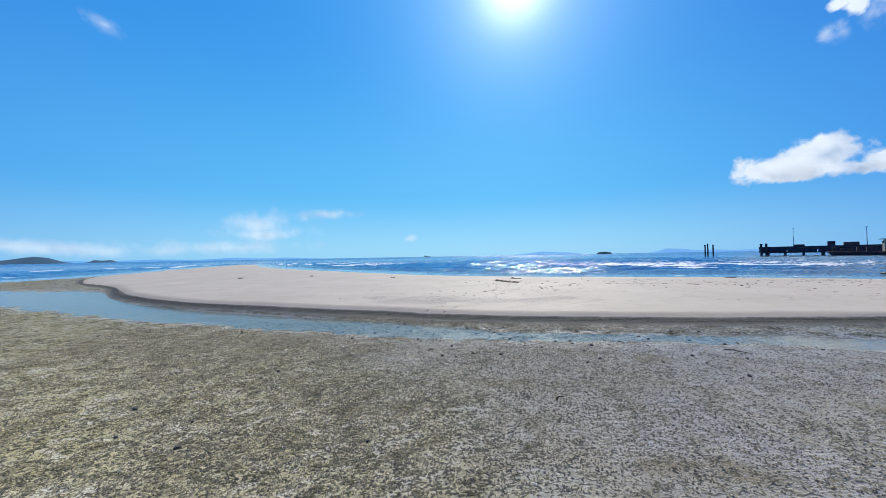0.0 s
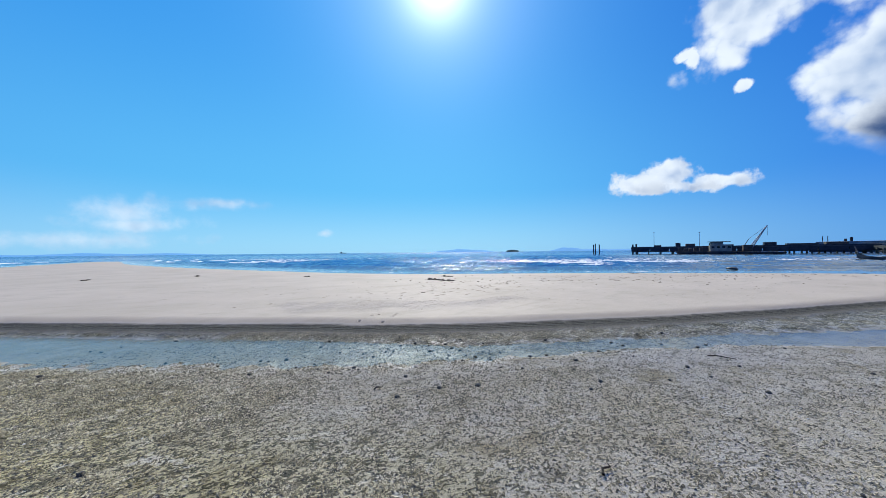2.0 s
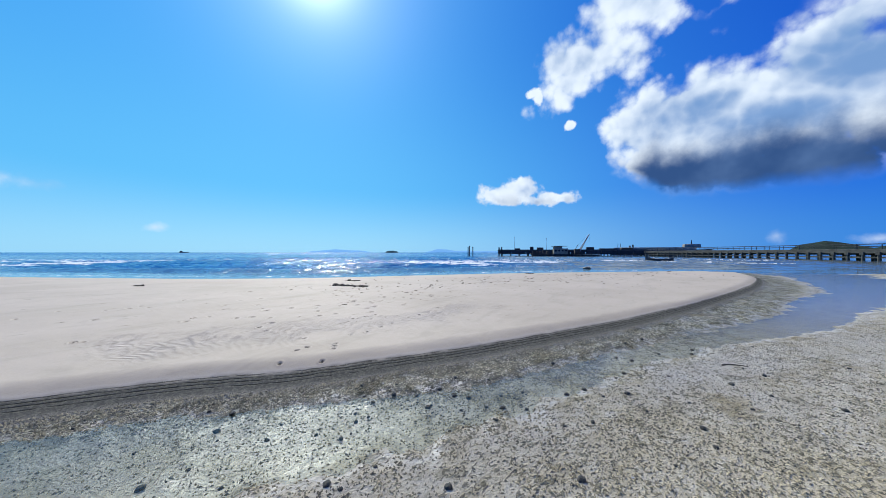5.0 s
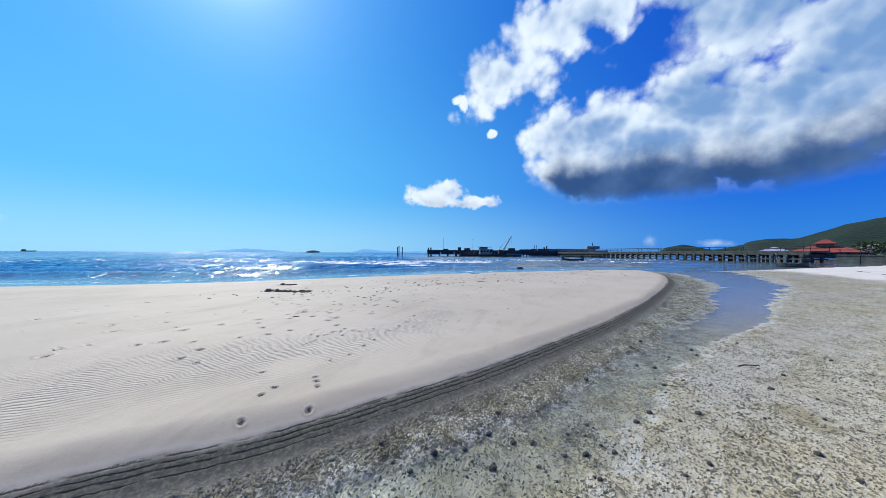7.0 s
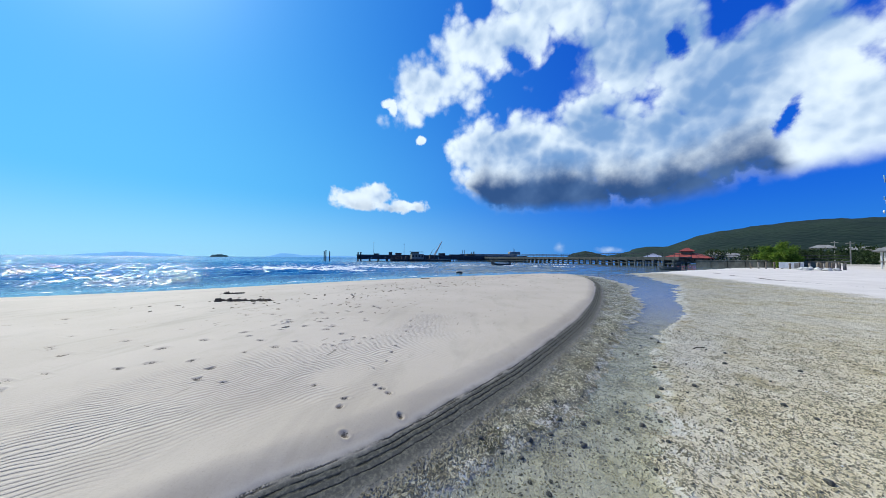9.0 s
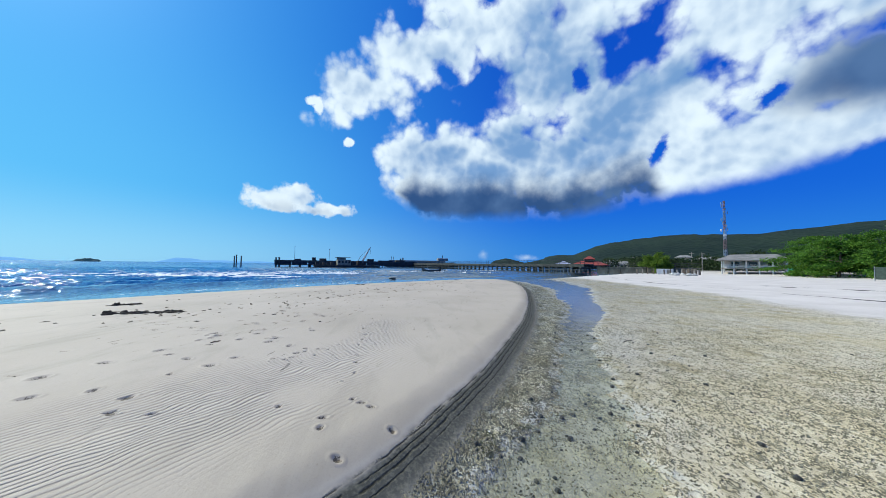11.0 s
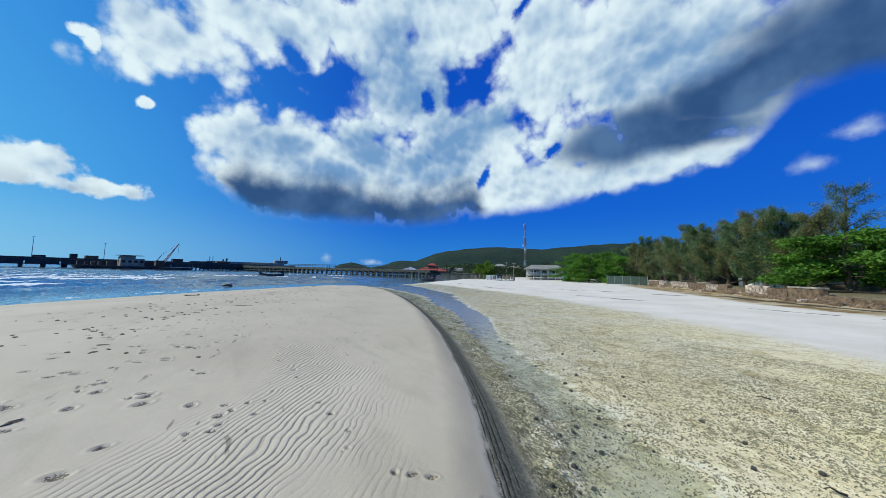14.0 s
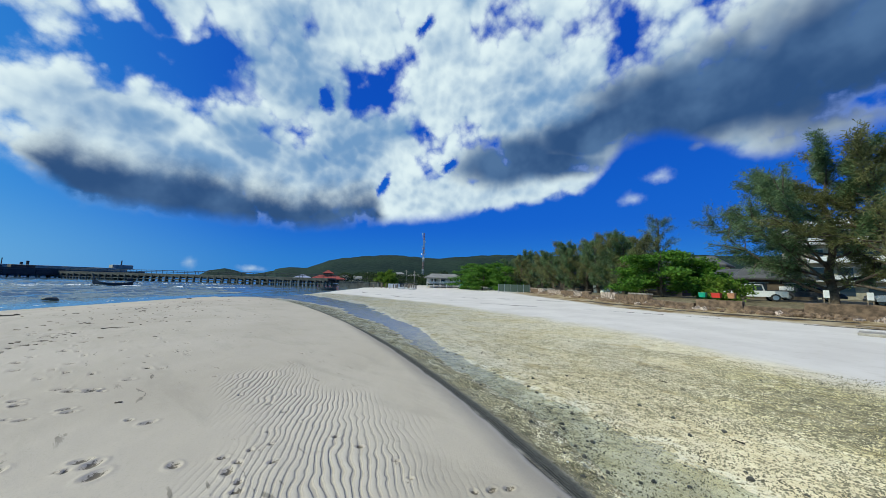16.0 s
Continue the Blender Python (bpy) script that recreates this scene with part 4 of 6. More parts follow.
def rock(bm, x, y, z, sx, sy, sz, seed, detail=2):
    made = bmesh.ops.create_icosphere(bm, subdivisions=detail, radius=1)
    off = Vector((seed * 3.1, seed * 1.7, seed * 0.9))
    for v in made["verts"]:
        k = 1 + 0.45 * noise.noise(v.co * 1.3 + off) + 0.2 * noise.noise(v.co * 3.1 + off)
        v.co = Vector((x + v.co.x * sx * k, y + v.co.y * sy * k, z + max(v.co.z, -0.4) * sz * k))
    return bm


def tube_mesh(paths, sides=6):
    """Tapered limbs: each path is a list of (point, radius)."""
    verts, faces = [], []
    for path in paths:
        start = len(verts)
        for i, (p, r) in enumerate(path):
            a = path[max(i - 1, 0)][0]
            b = path[min(i + 1, len(path) - 1)][0]
            d = (Vector(b) - Vector(a)).normalized()
            u = d.orthogonal().normalized()
            v = d.cross(u)
            for k in range(sides):
                t = 2 * math.pi * k / sides
                verts.append(tuple(Vector(p) + (u * math.cos(t) + v * math.sin(t)) * r))
        for i in range(len(path) - 1):
            for k in range(sides):
                a, b = start + i * sides + k, start + i * sides + (k + 1) % sides
                faces.append((a, b, b + sides, a + sides))
    return verts, faces


def leaf_mesh(name, centres, directions, length, width, rng, mat, curl=0.15):
    """Many small folded leaves, four corners each."""
    n = len(centres)
    d = directions / np.linalg.norm(directions, axis=1, keepdims=True)
    side = np.cross(d, rng.normal(size=(n, 3)))
    side /= np.linalg.norm(side, axis=1, keepdims=True)
    ln = (length * rng.uniform(0.6, 1.3, (n, 1)))
    wd = (width * rng.uniform(0.6, 1.3, (n, 1)))
    mid = centres + d * ln * 0.5
    up = np.cross(side, d) * ln * curl
    quads = np.stack([centres, mid + side * wd * 0.5 + up, centres + d * ln, mid - side * wd * 0.5 + up], 1).reshape(-1, 3)
    me = bpy.data.meshes.new(name)
    me.vertices.add(len(quads))
    me.vertices.foreach_set("co", quads.astype(np.float32).ravel())
    me.loops.add(n * 4)
    me.loops.foreach_set("vertex_index", np.arange(n * 4, dtype=np.int32))
    me.polygons.add(n)
    me.polygons.foreach_set("loop_start", np.arange(0, n * 4, 4, dtype=np.int32))
    me.update(calc_edges=True)
    me.materials.append(mat)
    return me


def make_tree(name, m, height, spread, seed, kind, leaves, mat, label, group="", clear=0.25, lean=0.0, density=1.0, boughs=0, rise=(0.15, 0.75), leaf=(0.40, 0.052), twigs=1):
    """A tapered trunk, limbs that fork, and a crown of many small leaves at the twigs."""
    rng = np.random.default_rng(seed)
    tree = thing(name, m, label, "tree", group)
    trunk, p = [], np.array([0.0, 0.0, -0.3])
    n = 9
    for i in range(n):
        t = i / (n - 1)
        trunk.append((tuple(p), height * 0.024 * (1 - t) ** 0.8 + 0.03))
        p = p + np.array([rng.normal(0, 0.018) * height + lean * height * 0.06, rng.normal(0, 0.018) * height, height * 0.95 / (n - 1)])
    part("trunk", tube_mesh([trunk], 9), BARK, tree, shade=True)
    limbs, tips, dirs = [], [], []
    count = boughs or {"needle": 22, "broad": 15, "round": 14}[kind]
    for k in range(count):
        t = clear + (0.97 - clear) * (k + rng.uniform(0, 0.8)) / count
        base = np.array([np.interp(t * (n - 1), range(n), [q[0][a] for q in trunk]) for a in range(3)])
        turn = k * 2.4 + rng.normal(0, 0.4)
        if kind == "needle":
            reach = spread * (1.0 - 0.62 * t) * rng.uniform(0.65, 1.15)
            lift = rng.uniform(*rise)
        elif kind == "broad":
            reach = spread * math.sqrt(max(0.15, 1 - (2 * t - 0.85) ** 2)) * rng.uniform(0.75, 1.1)
            lift = rng.uniform(0.05, 0.22)
        else:
            reach = spread * math.sqrt(max(0.1, 1 - (2 * t - 1.1) ** 2)) * rng.uniform(0.7, 1.1)
            lift = rng.uniform(0.2, 0.6)
        way2 = np.array([math.cos(turn), math.sin(turn), lift])
        path, q, r = [], base.copy(), height * 0.010 * (1.15 - t) + 0.012
        steps = 6
        for i in range(steps):
            path.append((tuple(q), r * (1 - 0.8 * i / (steps - 1))))
            way2 = way2 + np.array([rng.normal(0, 0.12), rng.normal(0, 0.12), (0.10 if kind == "needle" else -0.04)])
            q = q + way2 / np.linalg.norm(way2) * reach / (steps - 1)
            for _ in range(twigs if i >= 1 else 0):
                twig, w = [(tuple(q), r * 0.5)], way2 + rng.normal(0, 0.55, 3)
                e = q + w / np.linalg.norm(w) * reach * rng.uniform(0.16, 0.34)
                twig.append((tuple((q + e) / 2 + rng.normal(0, 0.04 * reach, 3)), r * 0.3))
                twig.append((tuple(e), r * 0.12))
                limbs.append(twig)
                for s in np.linspace(0.2, 1.0, 4):
                    tips.append(q + (e - q) * s)
                    dirs.append(w / np.linalg.norm(w))
                tips.append(q.copy())
                dirs.append(way2 / np.linalg.norm(way2))
        limbs.append(path)
    part("branching", tube_mesh(limbs, 5), BARK, tree, shade=True)
    tips, dirs = np.array(tips), np.array(dirs)
    pick = rng.integers(0, len(tips), leaves)
    if kind == "needle":
        spot = tips[pick] + rng.normal(0, 0.030 * spread + 0.16, (leaves, 3)) * density
        heading = dirs[pick] * 0.7 + np.array([0, 0, -0.30]) + rng.normal(0, 0.45, (leaves, 3))
        me = leaf_mesh("crown", spot, heading, *leaf, rng, mat)
    elif kind == "broad":
        spot = tips[pick] + rng.normal(0, 1, (leaves, 3)) * np.array([0.11 * spread, 0.11 * spread, 0.17]) * density
        heading = dirs[pick] * 0.5 + rng.normal(0, 0.6, (leaves, 3)) * np.array([1, 1, 0.45])
        me = leaf_mesh("crown", spot, heading, 0.34, 0.20, rng, mat)
    else:
        spot = tips[pick] + rng.normal(0, 0.10 * spread, (leaves, 3)) * density
        heading = dirs[pick] * 0.5 + rng.normal(0, 0.7, (leaves, 3))
        me = leaf_mesh("crown", spot, heading, 0.26, 0.15, rng, mat)
    crown = new("crown", me)
    crown.parent = tree
    return tree


def polar(az, dist, origin=(0.6, 9.0)):
    return origin[0] + dist * math.sin(radians(az)), origin[1] + dist * math.cos(radians(az))


# ---- distance: ridge, islands, rock ----
def ridge(name, profile, dist, mat, label, category, seed, depth=0.35, rough=0.06, sink=-3.0):
    """A hill: its crest follows (azimuth, height in degrees) seen from the beach, and its slopes run down on both sides."""
    steps = 160
    az = np.linspace(profile[0][0], profile[-1][0], steps)
    crest = np.interp(az, [p[0] for p in profile], [p[1] for p in profile])
    rows = 22
    verts = []
    for j in range(rows):
        s = j / (rows - 1) * 2 - 1
        for i in range(steps):
            d = dist * (1 + depth * s)
            top = 1.6 + dist * math.tan(radians(crest[i]))
            fall = (1 - abs(s) ** 1.5)
            x, y = polar(az[i], d)
            bump = rough * top * (noise.noise(Vector((x, y, seed * 50)) / (dist * 0.035)) * 0.7 + noise.noise(Vector((az[i] * 1.4, seed, j * 0.13))) * 0.4)
            verts.append((x, y, sink + (top - sink) * fall * (1 if s <= 0 else 0.999) + bump * fall ** 0.5))
    faces = [(j * steps + i, j * steps + i + 1, (j + 1) * steps + i + 1, (j + 1) * steps + i) for j in range(rows - 1) for i in range(steps - 1)]
    return tagged(part(name, (verts, faces), mat, shade=True), label, category, kind="structure")


ridge("hill", [(107.5, -0.2), (109, 1.6), (111, 1.9), (113.3, 1.9), (115.2, 2.6), (117.2, 3.4), (119.5, 3.9), (122, 4.3), (125.8, 4.65), (130, 4.8), (133, 4.5), (136, 4.5), (141, 5.0),
               (147, 5.45), (153, 5.3), (162, 5.2), (172, 5.6), (182, 4.6), (194, 5.0), (205, 4.0), (215, 3.0)], 900, FOREST, "dark green forested hill ridge", "hill", 1, rough=0.05)
ridge("headland", [(98.5, -0.3), (100.2, 0.9), (102.2, 1.35), (103.8, 1.0), (105.5, 0.5), (107.2, 0.9), (109.5, 1.5), (112, 0.4)], 1300, FOREST, "low dark green headland", "hill", 2, depth=0.12)
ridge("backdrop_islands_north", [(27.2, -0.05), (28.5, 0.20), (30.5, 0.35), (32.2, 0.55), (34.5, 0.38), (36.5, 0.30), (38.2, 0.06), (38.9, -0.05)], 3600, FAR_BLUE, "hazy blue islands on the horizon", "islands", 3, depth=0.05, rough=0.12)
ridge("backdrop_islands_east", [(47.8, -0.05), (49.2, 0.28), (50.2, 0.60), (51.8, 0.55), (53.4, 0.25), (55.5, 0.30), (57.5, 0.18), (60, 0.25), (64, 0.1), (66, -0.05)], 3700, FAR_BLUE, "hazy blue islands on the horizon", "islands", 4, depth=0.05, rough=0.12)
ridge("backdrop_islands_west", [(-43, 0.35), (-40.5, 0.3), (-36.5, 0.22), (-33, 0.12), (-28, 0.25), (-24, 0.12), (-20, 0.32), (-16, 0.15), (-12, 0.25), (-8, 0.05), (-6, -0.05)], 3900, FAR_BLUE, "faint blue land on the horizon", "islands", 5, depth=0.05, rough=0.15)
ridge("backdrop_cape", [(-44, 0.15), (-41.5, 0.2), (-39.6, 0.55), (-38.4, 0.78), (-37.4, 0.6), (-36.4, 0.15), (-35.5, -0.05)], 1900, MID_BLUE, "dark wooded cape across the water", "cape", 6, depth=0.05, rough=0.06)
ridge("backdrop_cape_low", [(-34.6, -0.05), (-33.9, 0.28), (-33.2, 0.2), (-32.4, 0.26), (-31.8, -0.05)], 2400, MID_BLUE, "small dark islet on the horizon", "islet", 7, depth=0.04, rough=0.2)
x, y = polar(42.0, 1000)
islet = thing("rocky_islet", pose(x, y, SEA_LEVEL), "small dark rocky islet topped with bushes", "islet")
# rock and scrub carry the haze as a faint glow of their own
bm = bmesh.new()
rock(bm, 0, 0, 0.2, 21, 14, 4.0, 4.0, 4)
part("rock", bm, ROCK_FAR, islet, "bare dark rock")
bm = bmesh.new()
for i in range(40):
    a = random.uniform(-17, 17)
    rock(bm, a, random.uniform(-6, 6), 0.8 + 4.2 * (1 - (a / 19) ** 2), random.uniform(2.5, 4.5), random.uniform(2.5, 4), random.uniform(1.2, 2.4), i, 2)
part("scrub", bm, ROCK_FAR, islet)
x, y = polar(11.5, 1500)
ship_far = thing("distant_barge", pose(x, y, SEA_LEVEL, 0, 0, 20), "small dark barge on the horizon", "barge")
bm = bmesh.new()
loft(bm, [[(-14, -3, 0), (-14, 3, 0), (-15, 3.4, 2.6), (-15, -3.4, 2.6)], [(14, -3, 0), (14, 3, 0), (16, 3.4, 3.0), (16, -3.4, 3.0)]])
part("hull", bm, HULL_BLUE, ship_far)
part("deckhouse", box(bmesh.new(), -9, 0, 4.6, 6, 5, 4, 0.3), HULL_BLUE, ship_far)

# ---- pier ----
PIER_ROOT, PIER_BEND, PIER_END = np.array((88.0, -35.0)), np.array((172.0, 22.0)), np.array((141.0, 82.0))


def pier_run(name, a, b, deck_z, width, bays, label, rail):
    """A jetty: deck, kerb beams, cap beams and piles, and a rail."""
    d = b - a
    size = math.hypot(*d)
    pier = thing(name, pose(a[0], a[1], SEA_LEVEL, 0, 0, math.degrees(math.atan2(d[1], d[0]))), label, "pier")
    top = deck_z - SEA_LEVEL
    part("deck", box(bmesh.new(), size / 2, 0, top - 0.18, size, width, 0.36, 0.04), PIER, pier, "weathered concrete deck")
    for s in (-1, 1):
        part("edge_beam", box(bmesh.new(), size / 2, s * (width / 2 - 0.12), top - 0.62, size - 0.3, 0.22, 0.5, 0.03), PIER, pier)
    cap, pile = None, None
    for i in range(bays):
        x = (i + 0.5) * size / bays
        if cap is None:
            cap = part("cap_beam", box(bmesh.new(), 0, 0, 0, 0.7, width + 0.5, 0.6, 0.05), PIER, pier)
            cap.location = (x, 0, top - 0.9)
            bm = bmesh.new()
            rod(bm, (0, 0, -2.5), (0, 0, top - 0.9), 0.28, 0.26, 8)
            pile = part("pier_leg", bm, PIER, pier, "stained concrete pile")
            pile.location = (x, -width / 2 + 0.1, 0)
            spots = [(x, 0), (x, width / 2 - 0.1)]
        else:
            c = new("cap_beam", cap.data)
            c.parent, c.location = pier, (x, 0, top - 0.9)
            spots = [(x, -width / 2 + 0.1), (x, 0), (x, width / 2 - 0.1)]
        for px2, py2 in spots:
            o = new("pier_leg", pile.data)
            o.parent, o.location = pier, (px2, py2, 0)
    for s in (-1, 1):
        part("tie_beam", box(bmesh.new(), size / 2, s * (width / 2 - 0.1), top - 1.7, size - 0.6, 0.2, 0.28, 0.03), PIER, pier)
    if rail:
        post = None
        for i in range(int(size / 4) + 1):
            for s in (-1, 1):
                if post is None:
                    bm = bmesh.new()
                    rod(bm, (0, 0, 0), (0, 0, 1.05), 0.06, 0.05, 6)
                    post = part("rail_post", bm, DARK_STEEL, pier)
                    post.location = (0.1, s * (width / 2 - 0.15), top)
                else:
                    o = new("rail_post", post.data)
                    o.parent, o.location = pier, (0.1 + i * 4, s * (width / 2 - 0.15), top)
        for s in (-1, 1):
            for h in (0.55, 1.03):
                bm = bmesh.new()
                rod(bm, (0, s * (width / 2 - 0.15), top + h), (size, s * (width / 2 - 0.15), top + h), 0.045, None, 6)
                part("rail", bm, DARK_STEEL, pier)
    return pier


causeway = pier_run("pier", PIER_ROOT, PIER_BEND, 2.25, 5.0, 40, "long weathered concrete pier on many piles", True)
jetty = pier_run("jetty", PIER_BEND, PIER_END, 2.55, 9.0, 16, "dark concrete pier head for ships", False)


# the head's fender wall and the gear that stands on it
jet_len = math.hypot(*(PIER_END - PIER_BEND))
for k in range(10):
    part("fender_panel", box(bmesh.new(), (k + 0.5) * jet_len / 10, 4.75, 1.75, jet_len / 10 - 0.25, 0.3, 1.5, 0.05), DARK_STEEL, jetty, "dark timber fender panel")
part("kerb", box(bmesh.new(), jet_len / 2, 4.3, 2.85, jet_len, 0.4, 0.4, 0.05), DARK_STEEL, jetty)
for k, (along, w, h, mat, lab) in enumerate(((8, 5.0, 1.1, RUST, "rusty cargo crate on the pier head"), (16, 7.5, 0.8, DARK_STEEL, "stack of dark steel beams on the pier head"), (24, 3.2, 1.4, DARK_STEEL, "dark cargo crate on the pier head"),
                                             (47, 3.0, 1.3, RUST, "rusty cargo crate on the pier head"), (51, 1.6, 1.7, DARK_STEEL, "dark cargo crate on the pier head"), (58, 2.6, 0.9, DARK_STEEL, "dark cargo crate on the pier head"), (36, 4.0, 0.8, RUST, "rusty cargo crate on the pier head"))):
    d = (PIER_END - PIER_BEND) / jet_len
    x, y = PIER_BEND + d * along
    t = thing("cargo_crate", pose(x, y, 2.55, 0, 0, math.degrees(math.atan2(d[1], d[0]))), lab, "crate", "cargo on the pier head")
    part("body", box(bmesh.new(), 0, 0, h / 2 + 0.1, w, 2.2, h, 0.06), mat, t)
    for s in (-0.4, 0.4):
        part("skid", box(bmesh.new(), s * w, 0, 0.05, 0.25, 2.2, 0.12, 0.02), DARK_STEEL, t)


def post_thing(name, x, y, z0, z1, r, mat, label, category, group="", lean=0.0):
    t = thing(name, pose(x, y, z0), label, category, group)
    bm = bmesh.new()
    rod(bm, (0, 0, -1.5), (lean, 0, z1 - z0), r, r * 0.9, 8)
    part("shaft", bm, mat, t)
    bm = bmesh.new()
    rod(bm, (lean, 0, z1 - z0 - 0.25), (lean, 0, z1 - z0 + 0.08), r * 1.15, r * 1.05, 8)
    part("cap", bm, mat, t)
    return t


for az, top, dist in ((56.78, 4.1, 152), (57.05, 4.6, 153), (57.66, 4.1, 151)):
    x, y = polar(az, dist, (-0.6, 7.2))
    post_thing("mooring_pile", x, y, SEA_LEVEL, top, 0.24, DARK_STEEL, "dark free-standing mooring pile in the sea", "pile", "mooring piles")
for az, dist, top in ((62.6, 160, 3.9), (63.05, 161, 4.0), (72.0, 156, 3.7), (72.3, 157, 3.8)):
    x, y = polar(az - 0.2, dist - 6, (-0.6, 7.2))
    post_thing("fender_pile", x, y, SEA_LEVEL, top, 0.35, DARK_STEEL, "dark fender pile beside the pier head", "pile", "fender piles")


def lamp_post(az, dist, top):
    x, y = polar(az, dist, (-0.6, 7.2))
    t = thing("pier_lamp", pose(x, y, 2.55, 0, 0, 40), "tall thin lamp post on the pier head", "lamp post", "pier lamps")
    bm = bmesh.new()
    rod(bm, (0, 0, 0), (0, 0, top - 2.55), 0.11, 0.06, 8)
    part("pole", bm, CHROME, t)
    part("crossarm", box(bmesh.new(), 0, 0, top - 2.6, 1.1, 0.10, 0.10, 0.02), CHROME, t)
    for s in (-1, 1):
        part("lantern", box(bmesh.new(), s * 0.45, 0, top - 2.55, 0.5, 0.26, 0.16, 0.04), CHROME, t)


lamp_post(65.1, 163, 9.2)
lamp_post(70.5, 164, 8.6)


def work_barge():
    x, y = polar(73.6, 150, (-0.6, 7.2))
    t = thing("work_barge", pose(x, y, SEA_LEVEL - 0.75, 0, 0, 116), "rusty work barge with a crane, moored at the pier", "barge")
    bm = bmesh.new()
    loft(bm, [[(-13, -3.4, -0.6), (-13, 3.4, -0.6), (-14, 3.8, 1.5), (-14, -3.8, 1.5)], [(13, -3.4, -0.6), (13, 3.4, -0.6), (15, 3.8, 1.9), (15, -3.8, 1.9)]])
    part("hull", bm, RUST, t, "rust-stained dark hull")
    part("rubbing_strake", box(bmesh.new(), 0, 3.85, 1.25, 27, 0.2, 0.3, 0.05), DARK_STEEL, t)
    house = part("deckhouse", box(bmesh.new(), 2.0, 0, 2.9, 5.8, 4.6, 2.5, 0.12), CREAM, t, "grimy cream deckhouse")
    for k in range(4):
        part("window", box(bmesh.new(), -0.2 + k * 1.45, 2.32, 3.2, 0.8, 0.06, 0.7, 0.02), GLASS, house)
        part("window", box(bmesh.new(), -0.2 + k * 1.45, -2.32, 3.2, 0.8, 0.06, 0.7, 0.02), GLASS, house)
    part("upper_house", box(bmesh.new(), 3.0, 0, 4.55, 3.4, 3.8, 1.0, 0.1), CREAM, t)
    part("roof", box(bmesh.new(), 2.4, 0, 5.2, 6.2, 4.8, 0.16, 0.04), DARK_STEEL, t)
    part("crane_cab", box(bmesh.new(), -5.2, 0, 2.9, 2.4, 2.2, 2.0, 0.15), RUST, t)
    boom = bmesh.new()
    top = Vector((-10.2, 0, 10.4))
    for s in (-0.45, 0.45):
        rod(boom, (-6.2, s, 2.6), (top.x, s * 0.3, top.z), 0.16, 0.12, 6)
        rod(boom, (-6.0, s, 3.5), (top.x + 0.15, s * 0.3, top.z), 0.12, 0.10, 6)
    for k in range(12):
        f0, f1 = k / 12, (k + 1) / 12
        rod(boom, (-6.2 - 4.0 * f0, 0.40 * (1 - f0), 2.6 + 7.8 * f0), (-6.0 - 4.0 * f1, -0.40 * (1 - f1), 3.5 + 6.9 * f1), 0.08, None, 5)
    part("boom", boom, CHROME, t, "pale lattice crane boom")
    bm = bmesh.new()
    rod(bm, (-4.4, 0, 3.6), (-5.6, 0, 6.0), 0.12, 0.1, 6)
    rod(bm, (-5.6, 0, 6.0), tuple(top), 0.04, None, 5)
    part("backstay", bm, DARK_STEEL, t)
    bm = bmesh.new()
    rod(bm, tuple(top), (top.x, 0, 7.0), 0.035, None, 5)
    part("hook_line", bm, DARK_STEEL, t)
    for k in range(5):
        part("deck_gear", box(bmesh.new(), 7.4 + k * 1.5, random.uniform(-2, 2), 2.4, 1.0, 1.2, random.uniform(0.8, 1.5), 0.1), RUST, t)
    for s in (-1, 1):
        for k in range(6):
            bm = bmesh.new()
            bmesh.ops.create_cone(bm, cap_ends=True, segments=12, radius1=0.5, radius2=0.5, depth=0.35,
                                  matrix=Matrix.Translation((-11 + k * 4.4, s * 3.95, 0.8)) @ Matrix.Rotation(radians(90), 4, "X"))
            part("tyre_fender", bm, RUBBER, t)


work_barge()


def ferry():
    x, y = polar(86.3, 225, (-0.6, 7.2))
    t = thing("ferry", pose(x, y, SEA_LEVEL - 1.2, 0, 0, 100), "long grey ferry lying behind the pier", "ship")
    bm = bmesh.new()
    rings = []
    for s in np.linspace(0, 1, 9):
        w = 5.0 * min(1.0, 0.25 + 2.6 * s) if s < 0.35 else 5.0
        xx = -24 + 48 * s
        rings.append([(xx, -w * 0.8, -1), (xx, w * 0.8, -1), (xx - (1.5 if s == 0 else 0), w, 3.9 + 0.8 * (1 - s) ** 3), (xx - (1.5 if s == 0 else 0), -w, 3.9 + 0.8 * (1 - s) ** 3)])
    loft(bm, rings)
    part("hull", bm, HULL_BLUE, t, "dark worn hull")
    house = part("superstructure", box(bmesh.new(), 2, 0, 4.9, 40, 8.4, 1.9, 0.3), TIN_GREY, t, "weathered grey deckhouse")
    for k in range(12):
        part("window", box(bmesh.new(), -15 + k * 3.1, -4.22, 4.8, 1.7, 0.06, 0.7, 0.03), GLASS, house)
    bridge = part("bridge", box(bmesh.new(), -16.5, 0, 6.6, 7.5, 7, 2.0, 0.5), TIN_GREY, t)
    part("window", box(bmesh.new(), -16.5, -3.53, 6.9, 6.4, 0.06, 0.7, 0.03), GLASS, bridge)
    bm = bmesh.new()
    rod(bm, (-16.5, 0, 7.4), (-16.5, 0, 9.8), 0.3, 0.2, 8)
    part("mast", bm, DARK_STEEL, t)
    for k, h in ((12.0, 7.6), (13.6, 7.0), (18.5, 8.4), (20.0, 8.4)):
        bm = bmesh.new()
        rod(bm, (k, 0, 5.4), (k, 0, h), 0.45 if k < 15 else 0.14, None, 10)
        part("funnel" if k < 15 else "pole", bm, DARK_STEEL, t)


ferry()


